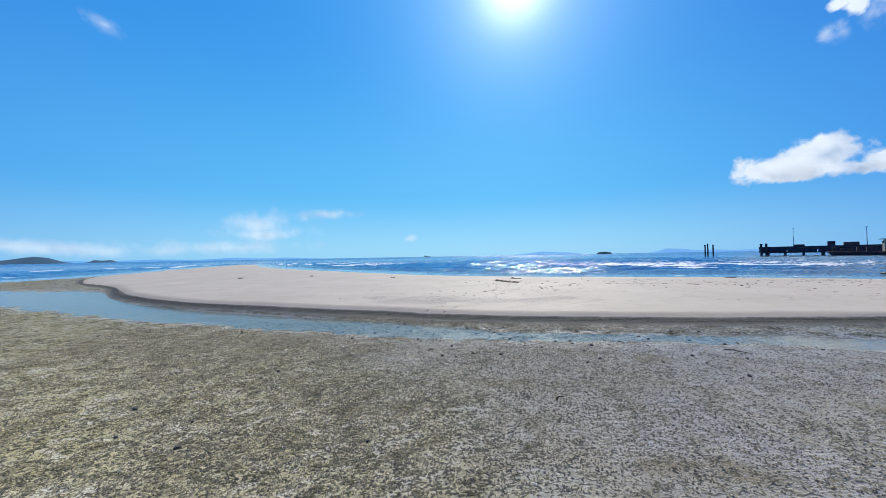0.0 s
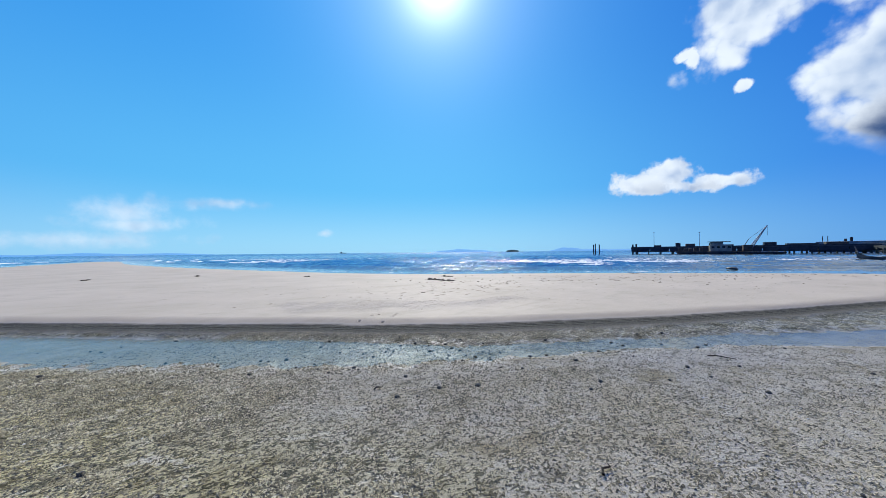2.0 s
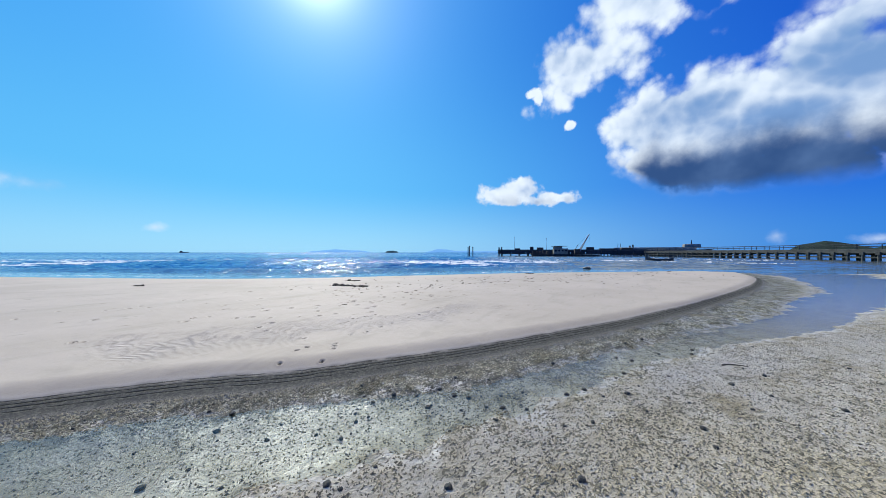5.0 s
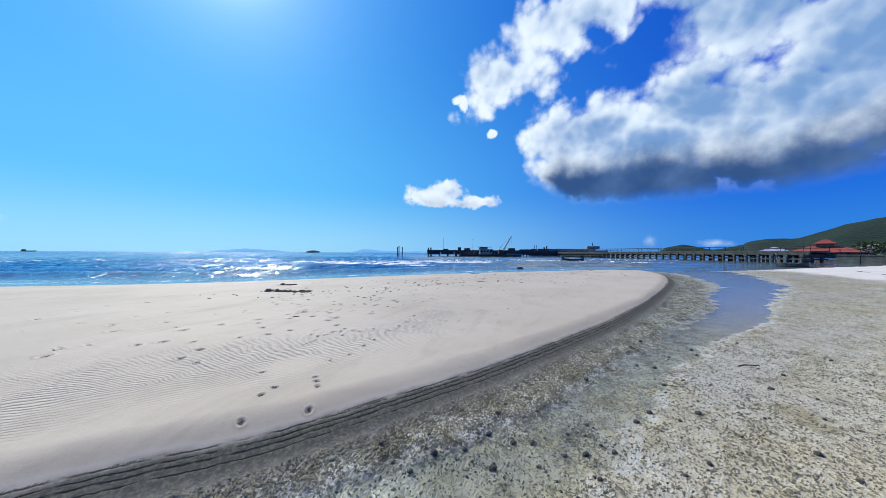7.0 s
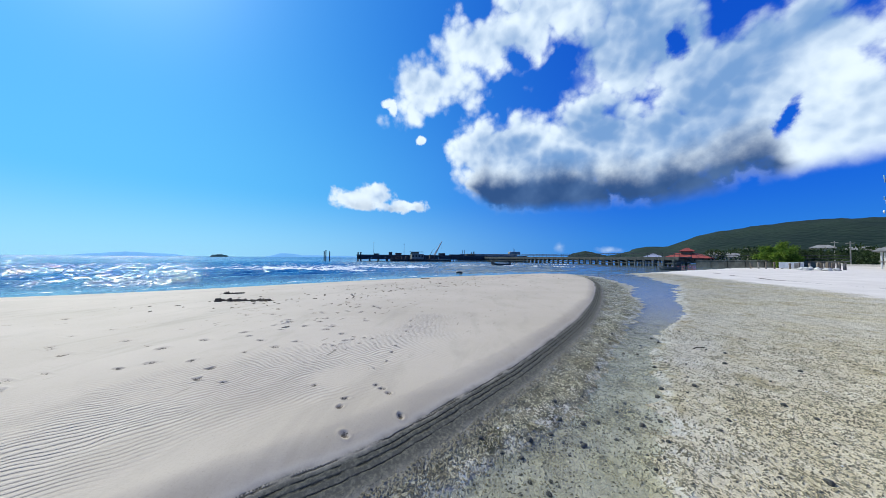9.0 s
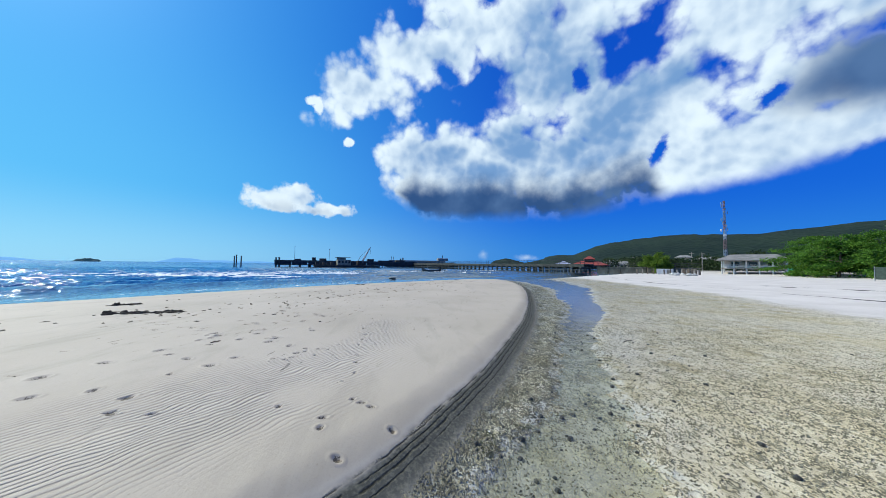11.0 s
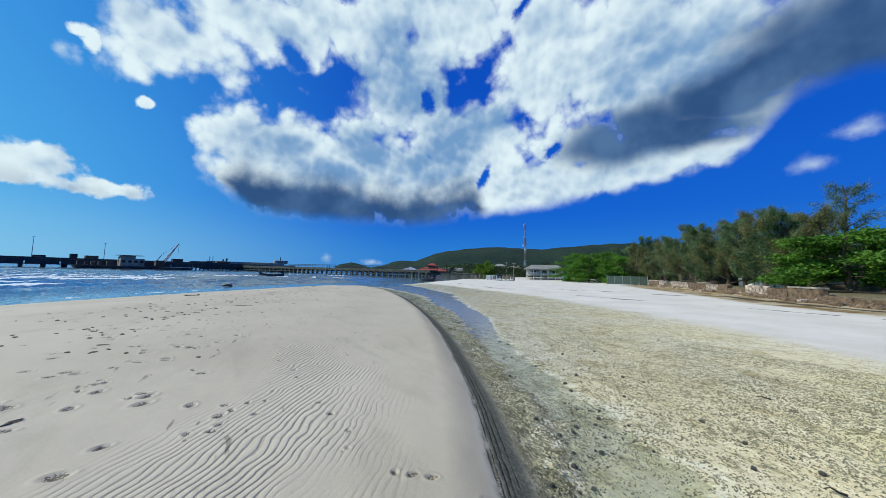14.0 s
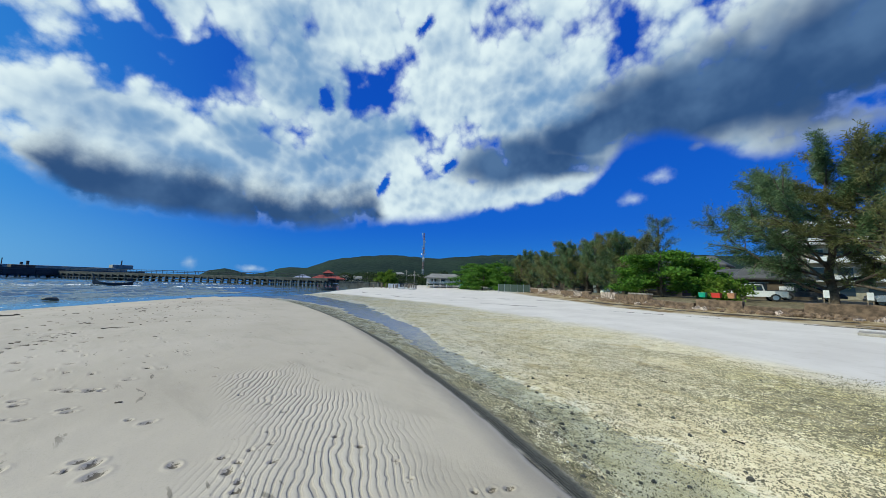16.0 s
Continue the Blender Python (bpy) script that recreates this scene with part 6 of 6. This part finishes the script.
# lines of dark wrack left on the pale sand by the ebb
def wrack_line(line, lo, hi, seed):
    """A low lumpy ribbon of dead weed, broken here and there."""
    length = np.concatenate([[0], np.cumsum(np.hypot(*np.diff(line, axis=0).T))])
    verts, faces = [], []
    n = int(length[-1] / 0.22)
    s = np.linspace(0, length[-1], n)
    cx, cy = np.interp(s, length, line[:, 0]), np.interp(s, length, line[:, 1])
    cx, cy = cx + 0.5 * fbm(s, s * 0 + seed, 0.3, 3, 91), cy + 0.9 * fbm(s, s * 0 + seed, 0.25, 4, 92)
    w = lo + (hi - lo) * np.clip(0.5 + 1.8 * fbm(s, s * 0 + seed, 0.35, 4, 93), 0, 1)
    z = beach(cx.copy(), cy.copy(), False)[0]
    dx, dy = np.gradient(cx), np.gradient(cy)
    size = np.hypot(dx, dy) + 1e-9
    nx, ny = -dy / size, dx / size
    for i in range(n):
        for k, up in ((-1, -0.02), (-0.45, 0.022), (0.1, 0.035), (0.55, 0.02), (1, -0.02)):
            j = 0.25 * (lattice(np.int64(i), np.int64(int(k * 10)), seed) - 0.5)
            verts.append((cx[i] + nx[i] * w[i] * (k + j), cy[i] + ny[i] * w[i] * (k + j), z[i] + up * min(1.0, w[i] / lo) + 0.03 * j))
    for i in range(n - 1):
        if fbm(np.array([s[i]]), np.array([seed * 1.0]), 0.6, 3, 94)[0] > -0.17:
            for k in range(4):
                a = i * 5 + k
                faces.append((a, a + 5, a + 6, a + 1))
    return tagged(part("wrack_line", (verts, faces), DRIFT, shade=True), "line of dark dead weed across the pale sand", "wrack", kind="stuff")


wrack_line(STREAK, 0.10, 0.34, 3)
wrack_line(STREAK_FAR, 0.10, 0.42, 5)
wrack_line(spline([(-4, -18.6), (3, -19.6), (8, -22.5), (14, -28.5)]), 0.25, 0.8, 7)

# a broken pale slab on the sand
x, y = -3.6, -11.8
slab = thing("concrete_slab", pose(x, y, height_at(x, y), 0, 0, -12), "broken pale concrete slab lying on the sand", "slab")
part("slab", box(bmesh.new(), -1.0, 0, 0.04, 3.6, 1.5, 0.14, 0.03), CONCRETE, slab)
bm = bmesh.new()
rod(bm, (-2.6, -1.9, 0.1), (0.9, -1.2, 0.28), 0.06, 0.04, 7)
part("timber", bm, WOOD, slab, "dark waterlogged timber")

# ---- bins ----
for dx, mat, w, lab in ((0.0, BIN_GREEN, 0.46, "green plastic crate on the sea wall"), (0.85, BIN_RED, 0.56, "red plastic crate on the sea wall"), (1.75, BIN_TAN, 0.42, "worn tan plastic crate on the sea wall")):
    x, y = 3.0 - dx * 1.0, -22.75 + dx * 0.25
    t = thing("plastic_crate", pose(x, y, 1.20, 0, 0, -14), lab, "crate", "crates on the wall")
    part("body", loft(bmesh.new(), [[(-w * 0.45, -0.2, 0), (w * 0.45, -0.2, 0), (w * 0.45, 0.2, 0), (-w * 0.45, 0.2, 0)],
                                    [(-w * 0.5, -0.24, 0.34), (w * 0.5, -0.24, 0.34), (w * 0.5, 0.24, 0.34), (-w * 0.5, 0.24, 0.34)]]), mat, t)
    part("rim", box(bmesh.new(), 0, 0, 0.36, w * 1.06, 0.52, 0.05, 0.015), mat, t)


# ---- cars ----
def vehicle(name, x, y, turn, mat, pickup, label):
    """A car from side outlines swept across its width."""
    t = thing(name, pose(x, y, height_at(x, y), 0, 0, turn), label, "car", "parked cars")
    w = 0.9
    low = [(-2.6, 0.45), (-2.62, 0.95), (-2.5, 1.05), (-0.9, 1.05), (1.25, 1.05), (2.35, 0.92), (2.6, 0.75), (2.6, 0.42)]
    if not pickup:
        low = [(-2.2, 0.40), (-2.25, 0.9), (-2.1, 1.0), (-0.8, 1.0), (0.95, 0.98), (2.0, 0.82), (2.2, 0.62), (2.2, 0.38)]
    cabin = [(-0.95, 1.03), (-0.80, 1.70), (0.55, 1.74), (1.35, 1.03)] if pickup else [(-2.0, 0.98), (-1.35, 1.42), (0.1, 1.46), (1.0, 0.96)]

    def swept(outline, half, tuck):
        bm = bmesh.new()
        rings = []
        for yy, k in ((-half, tuck), (-half + 0.07, 1.0), (half - 0.07, 1.0), (half, tuck)):
            cx = sum(p[0] for p in outline) / len(outline)
            cz = sum(p[1] for p in outline) / len(outline)
            rings.append([(cx + (p[0] - cx) * k, yy, cz + (p[1] - cz) * k) for p in outline])
        return loft(bm, rings)

    part("body", swept(low, w, 0.97), mat, t)
    part("cabin", swept(cabin, w - 0.10, 0.93), mat, t)
    cx = sum(p[0] for p in cabin) / 4
    for s in (-1, 1):
        pane = [(cx + (p[0] - cx) * 0.86, s * (w - 0.085), 1.06 + (p[1] - 1.03) * 0.84) for p in cabin]
        bm = bmesh.new()
        loft(bm, [pane, [(p[0], p[1] + s * 0.012, p[2]) for p in pane]])
        part("side_window", bm, GLASS, t)
    a, b = cabin[-1], cabin[-2]
    bm = bmesh.new()
    loft(bm, [[(a[0] + 0.03, -0.72, a[1] + 0.05), (a[0] + 0.03, 0.72, a[1] + 0.05), (b[0] + 0.06, 0.66, b[1] - 0.08), (b[0] + 0.06, -0.66, b[1] - 0.08)],
              [(a[0] + 0.06, -0.72, a[1] + 0.05), (a[0] + 0.06, 0.72, a[1] + 0.05), (b[0] + 0.09, 0.66, b[1] - 0.08), (b[0] + 0.09, -0.66, b[1] - 0.08)]])
    part("windscreen", bm, GLASS, t)
    if pickup:
        part("load_bed", box(bmesh.new(), -1.75, 0, 1.09, 1.5, 1.5, 0.10, 0.02), DARK_STEEL, t)
    for wx in ((-1.65, 1.65) if pickup else (-1.35, 1.35)):
        for s in (-1, 1):
            r = 0.38 if pickup else 0.33
            bm = bmesh.new()
            m = Matrix.Translation((wx, s * 0.80, r)) @ Matrix.Rotation(radians(90), 4, "X")
            bmesh.ops.create_cone(bm, cap_ends=True, segments=20, radius1=r, radius2=r, depth=0.24, matrix=m)
            wheel = part("wheel", bm, RUBBER, t)
            bm = bmesh.new()
            bmesh.ops.create_cone(bm, cap_ends=True, segments=16, radius1=r * 0.62, radius2=r * 0.55, depth=0.27, matrix=m)
            part("rim", bm, CHROME, wheel)
    for s in (-1, 1):
        part("headlight", box(bmesh.new(), low[-2][0] - 0.06, s * 0.62, 0.74, 0.16, 0.36, 0.16, 0.03), CHROME, t)
        part("tail_light", box(bmesh.new(), low[1][0] + 0.05, s * 0.74, 0.85, 0.10, 0.16, 0.26, 0.02), LAMP_RED, t)
        part("mirror", box(bmesh.new(), cabin[-1][0] - 0.35, s * 0.98, 1.12, 0.12, 0.18, 0.14, 0.03), mat, t)
    part("bumper", box(bmesh.new(), low[-1][0] + 0.02, 0, 0.48, 0.16, 1.7, 0.22, 0.05), DARK_STEEL, t)
    return t


x, y = polar(-178.4, 47, (1.1, 10.8))
vehicle("pickup_truck", x, y, 8, CAR_WHITE, True, "white pickup truck parked behind the sea wall")
x, y = polar(-173.6, 55, (1.1, 10.8))
vehicle("pickup_truck", x, y, 186, HULL_BLUE, True, "dark pickup truck parked under the pine")
x, y = polar(-166.6, 45, (1.1, 10.8))
vehicle("grey_car", x, y, 10, CAR_GREY, False, "grey car parked behind the sea wall")


# ---- houses behind the car park ----
def house(az, dist, w, d, storeys, roof_mat, wall_mat, turn, label, flat=False):
    x, y = polar(az, dist, (1.1, 10.8))
    t = thing("beach_house", pose(x, y, 0.75, 0, 0, turn), label, "house", "beach houses")
    h = 2.9 * storeys
    body = part("wall", box(bmesh.new(), 0, 0, h / 2 - 0.3, w, d, h + 0.6, 0.05), wall_mat, t)
    if flat:
        part("roof", box(bmesh.new(), 0, 0, h + 0.15, w + 0.8, d + 0.8, 0.3, 0.05), roof_mat, t)
    else:
        part("roof", hip_roof(bmesh.new(), w * 0.58, d * 0.62, h, h + 1.9, 0.55, 0.22), roof_mat, t)
    n = max(2, int(w / 2.6))
    for s in range(storeys):
        for k in range(n):
            win = part("window", box(bmesh.new(), -w / 2 + (k + 0.5) * w / n, d / 2 + 0.03, 1.5 + s * 2.9, w / n * 0.55, 0.08, 1.4, 0.02), GLASS, t)
            part("frame", box(bmesh.new(), -w / 2 + (k + 0.5) * w / n, d / 2 + 0.02, 2.25 + s * 2.9, w / n * 0.65, 0.12, 0.1, 0.02), WHITE, win)
        if flat:
            slab2 = part("balcony", box(bmesh.new(), 0, d / 2 + 0.7, 0.1 + s * 2.9 + 2.9, w, 1.5, 0.18, 0.03), WHITE, t)
            part("parapet", box(bmesh.new(), 0, d / 2 + 1.4, 0.55 + s * 2.9 + 2.9, w, 0.12, 0.8, 0.03), WHITE, slab2)
    return t


house(-168.0, 84, 20, 9, 4, WHITE, CREAM, 10, "white hotel with rows of balconies behind the pines", True)
house(178.6, 72, 9, 7, 1, DARK_ROOF, RUST, 0, "dark single-storey house with a grey roof")
house(176.2, 80, 9, 7, 2, DARK_ROOF, WHITE, -8, "white two-storey house with a dark roof behind the trees")
house(-176.5, 62, 7, 5, 1, DARK_ROOF, RUST, 5, "low dark beach bar with a dark sheet roof")
house(167.5, 66, 9, 6, 1, DARK_ROOF, WHITE, -20, "low pale house half hidden by the pines")
house(160.5, 74, 9, 6, 1, DARK_ROOF, RUST, -25, "low dark house half hidden by the pines")
house(171.5, 62, 8, 5, 1, DARK_ROOF, RUST, -10, "low dark house behind the sea almond tree")
# posts, boards and a fence in the shade behind the wall
for az, dist, h, w, mat, lab in ((-172.2, 43, 1.2, 0.36, WHITE, "white notice board on a post"), (-169.2, 41, 1.1, 0.34, WHITE, "white notice board on a post"), (-175.2, 58, 1.6, 1.4, WHITE, "white notice board on a post")):
    x, y = polar(az, dist, (1.1, 10.8))
    t = thing("notice_board", pose(x, y, height_at(x, y), 0, 0, 8), lab, "notice board", "notice boards")
    for s in (-0.4, 0.4):
        part("post", box(bmesh.new(), s * w, 0, h * 0.4, 0.07, 0.07, h * 0.9, 0.01), WOOD, t)
    part("board", box(bmesh.new(), 0, 0.06, h * 0.75, w, 0.05, h * 0.55, 0.02), mat, t)
x, y = polar(148.9, 70)
fence = thing("mesh_fence", pose(x, y, height_at(x, y), 0, 0, 31), "grey-green netting fence at the end of the wall", "fence")
for k in range(6):
    bm = bmesh.new()
    rod(bm, (-3.4 + k * 1.36, 0, -0.2), (-3.4 + k * 1.36, 0, 1.9), 0.05, None, 6)
    part("post", bm, CHROME, fence)
    if k < 5:
        part("panel", box(bmesh.new(), -2.72 + k * 1.36, 0, 1.0, 1.28, 0.03, 1.6, 0.01), plain("green_netting", (0.07, 0.10, 0.08), 0.9, scale=3) if k == 0 else bpy.data.materials["green_netting"], fence)

# ---- things washed up on the bar and the flat ----
def drift_heap(x, y, sx, sy, sz, seed, turn, label):
    """Low matted heap of dead weed with loose strands."""
    t = thing("drift_heap", pose(x, y, height_at(x, y), 0, 0, turn), label, "seaweed heap", "weed heaps")
    bm = bmesh.new()
    for i in range(70):
        u = random.uniform(-1, 1)
        rock(bm, u * sx, random.gauss(0, sy * 0.4) * (1 - 0.5 * abs(u)), 0.0, sx * random.uniform(0.04, 0.15), sy * random.uniform(0.12, 0.4), sz * random.uniform(0.15, 0.65) * (1.5 if u < -0.5 else 0.8), seed + i, 2)
    tagged(part("mat", bm, DRIFT, t, shade=True), kind="stuff")
    strands = []
    for i in range(14):
        a, u = random.uniform(-0.6, 0.6), random.uniform(-1.0, 1.0)
        p = Vector((u * sx, random.gauss(0, sy * 0.7), 0.012))
        d = Vector((math.cos(a), math.sin(a), 0)) * sx * random.uniform(0.12, 0.3)
        strands.append([(tuple(p - d), 0.004), (tuple(p + Vector((0, random.gauss(0, 0.02), 0.012))), 0.008), (tuple(p + d), 0.004)])
    tagged(part("strands", tube_mesh(strands, 5), DRIFT, t, shade=True), kind="stuff")


drift_heap(7.38, 15.2, 0.75, 0.20, 0.12, 200, -66, "dark heap of matted seaweed on the sand")
drift_heap(8.9, 17.15, 0.30, 0.12, 0.10, 230, -50, "small dark tuft of seaweed on the sand")
for x, y, s in ((-9, 27, 0.4), (-4, 27, 0.35), (20, 13, 0.3), (33, 6, 0.35), (2, 22, 0.25)):
    drift_heap(x, y, s, s * 0.35, 0.07, int(300 + x), random.uniform(0, 180), "small dark tuft of seaweed on the sand")


def stick(x, y, length, turn):
    bm = bmesh.new()
    p = [Vector((-length / 2, 0, 0.02)), Vector((-length / 6, 0.02, 0.03)), Vector((length / 5, -0.02, 0.03)), Vector((length / 2, 0.01, 0.015))]
    me = tube_mesh([[(tuple(q), 0.011 - 0.0025 * i) for i, q in enumerate(p)]], 7)
    o = tagged(part("driftwood_stick", me, DRIFT), "short dark driftwood stick on the weedy flat", "driftwood", "driftwood sticks")
    o.matrix_basis = pose(x, y, height_at(x, y), 0, 0, turn)


stick(13.9, 10.43, 0.56, -88)
stick(6.04, 3.87, 0.34, -60)
stick(2.23, 3.25, 0.16, 20)
stick(1.17, 5.5, 0.12, 10)

# dark patches for prints farther along the bar, damp and shadow in one colour
PRINT_DARK = plain("damp_shaded_prints", (0.150, 0.120, 0.085), 0.95, vary=0.4, scale=20, bump=0.8, depth=0.01)
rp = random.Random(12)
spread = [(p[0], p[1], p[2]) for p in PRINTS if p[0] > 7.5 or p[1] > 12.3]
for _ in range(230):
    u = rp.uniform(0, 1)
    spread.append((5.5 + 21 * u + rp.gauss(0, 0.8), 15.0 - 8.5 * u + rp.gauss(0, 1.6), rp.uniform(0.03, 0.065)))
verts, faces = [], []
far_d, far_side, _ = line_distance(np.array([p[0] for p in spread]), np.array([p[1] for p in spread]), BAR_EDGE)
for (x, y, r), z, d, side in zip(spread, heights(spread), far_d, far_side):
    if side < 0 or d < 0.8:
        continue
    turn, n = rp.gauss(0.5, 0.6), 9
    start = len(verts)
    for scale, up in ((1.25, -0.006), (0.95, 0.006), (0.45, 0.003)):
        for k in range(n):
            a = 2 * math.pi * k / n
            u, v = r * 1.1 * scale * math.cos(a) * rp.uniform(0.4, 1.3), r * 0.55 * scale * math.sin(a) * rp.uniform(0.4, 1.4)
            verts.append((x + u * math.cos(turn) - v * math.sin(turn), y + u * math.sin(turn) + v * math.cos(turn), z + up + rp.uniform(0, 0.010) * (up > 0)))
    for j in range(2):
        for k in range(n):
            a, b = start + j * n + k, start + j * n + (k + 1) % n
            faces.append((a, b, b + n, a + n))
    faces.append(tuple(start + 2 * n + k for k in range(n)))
tagged(part("footprints", (verts, faces), PRINT_DARK), "dark footprints trodden into the pale sand", "footprints", kind="stuff")

bm = bmesh.new()
rock(bm, 0, 0, 0, 0.16, 0.42, 0.16, 77, 2)
o = tagged(part("awash_rock", bm, STONE, shade=True), "low dark rock awash in the shallows", "rock")
o.location = (34.9, 13.1, SEA_LEVEL + 0.02)

# dark stones lying in and beside the hollow
shapes = []
for i in range(5):
    bm = bmesh.new()
    rock(bm, 0, 0, 0, 1, random.uniform(0.65, 0.95), random.uniform(0.6, 0.9), 80 + i, 2)
    me = bpy.data.meshes.new("dark_stone")
    bm.to_mesh(me)
    bm.free()
    me.polygons.foreach_set("use_smooth", np.ones(len(me.polygons), bool))
    me.materials.append(STONE)
    shapes.append(me)
STONES = [(1.5, 5.09), (1.43, 6.27), (0.62, 6.59), (-0.67, 7.6), (3.04, 6.31), (3.42, 5.91), (2.83, 6.55), (2.21, 6.14)]
rs = random.Random(3)
line = CHANNEL
while len(STONES) < 190:
    i = rs.randrange(30, len(line) - 40)
    x, y = line[i] + np.array((rs.gauss(0, 0.7), rs.gauss(0, 0.7)))
    if -14 < x < 18:
        STONES.append((x, y))
while len(STONES) < 240:
    STONES.append((rs.uniform(-4, 9), rs.uniform(-0.5, 6.5)))
edge_d, edge_side, _ = line_distance(np.array([p[0] for p in STONES]), np.array([p[1] for p in STONES]), BAR_EDGE)
for (x, y), z, d, s in zip(STONES, heights(STONES), edge_d, edge_side):
    if s > 0 or d < 0.45:
        continue
    r = rs.choice((0.009, 0.011, 0.014, 0.017, 0.020, 0.024, 0.032))
    o = new("dark_stone", rs.choice(shapes))
    tagged(o, "small dark wet stone on the muddy flat", "stone", "stones on the flat")
    o.matrix_basis = Matrix.Translation((x, y, z + r * 0.2)) @ Matrix.Rotation(rs.uniform(0, 6), 4, "Z") @ Matrix.Diagonal((r, r, r, 1))

# rags of dried weed and pellets, strewn over the flat
rng = np.random.default_rng(11)
n = 420000
x, y = rng.uniform(-6, 9, n), rng.uniform(-0.5, 9.5, n)
near = np.minimum(np.hypot(x - 0.0, (y - np.clip(y, 0, 9))), 50)
ok = rng.uniform(0, 1, n) < np.clip(1.15 - near / 7.5, 0.05, 1)
x, y = x[ok], y[ok]
z, mk = beach(x, y, False)
patch = smooth(fbm(x, y, 0.8, 4, 71), -0.22, 0.12)
ok = (rng.uniform(0, 1, len(x)) < mk["weed"] * (1 - 0.9 * mk["wet"]) * (0.25 + 0.75 * patch) * (1 - 0.60 * mk["bare"])) & (mk["edge"] < -0.3)
x, y, z = x[ok][:110000], y[ok][:110000], z[ok][:110000]
n = len(x)
a = rng.uniform(0, 2 * math.pi, n)
ln, wd, ht = rng.uniform(0.008, 0.026, n), rng.uniform(0.004, 0.010, n), rng.uniform(0.006, 0.017, n)
ring = np.stack([np.stack([x + ln * f * np.cos(a) - wd * h * np.sin(a), y + ln * f * np.sin(a) + wd * h * np.cos(a), z + v], -1)
                 for f, h, v in ((-1, 0.2, -0.002), (0.1, -1, -0.002), (1, 0.1, -0.002), (0, 1, -0.002))] +
                [np.stack([x + ln * 0.2 * np.cos(a), y + ln * 0.2 * np.sin(a), z + ht], -1)], 1).reshape(-1, 3)
base = np.arange(n)[:, None] * 5
tri = np.concatenate([base + np.array([[0, 1, 4]]), base + np.array([[1, 2, 4]]), base + np.array([[2, 3, 4]]), base + np.array([[3, 0, 4]])], 0).reshape(-1)
me = bpy.data.meshes.new("weed_scraps")
me.vertices.add(len(ring))
me.vertices.foreach_set("co", ring.astype(np.float32).ravel())
me.loops.add(len(tri))
me.loops.foreach_set("vertex_index", tri.astype(np.int32))
me.polygons.add(len(tri) // 3)
me.polygons.foreach_set("loop_start", np.arange(0, len(tri), 3, dtype=np.int32))
me.update(calc_edges=True)
me.materials.append(WEED)
tagged(new("weed_scraps", me), "scraps of dark dried weed strewn over the flat", "weed", kind="stuff")
# a few bleached shells
shell = None
for k in range(70):
    x, y = rs.uniform(-4, 8), rs.uniform(0, 8)
    d, s, _ = line_distance(np.array([x]), np.array([y]), BAR_EDGE)
    if s[0] > 0 or d[0] < 0.5:
        continue
    if shell is None:
        bm = bmesh.new()
        rock(bm, 0, 0, 0, 1, 0.8, 0.4, 5, 1)
        shell = bpy.data.meshes.new("bleached_shell")
        bm.to_mesh(shell)
        bm.free()
        shell.materials.append(SHELL)
    r = rs.uniform(0.008, 0.02)
    o = tagged(new("bleached_shell", shell), "small bleached shell on the flat", "shell", "shells on the flat")
    o.matrix_basis = Matrix.Translation((x, y, height_at(x, y) + r * 0.2)) @ Matrix.Rotation(rs.uniform(0, 6), 4, "Z") @ Matrix.Diagonal((r, r, r, 1))
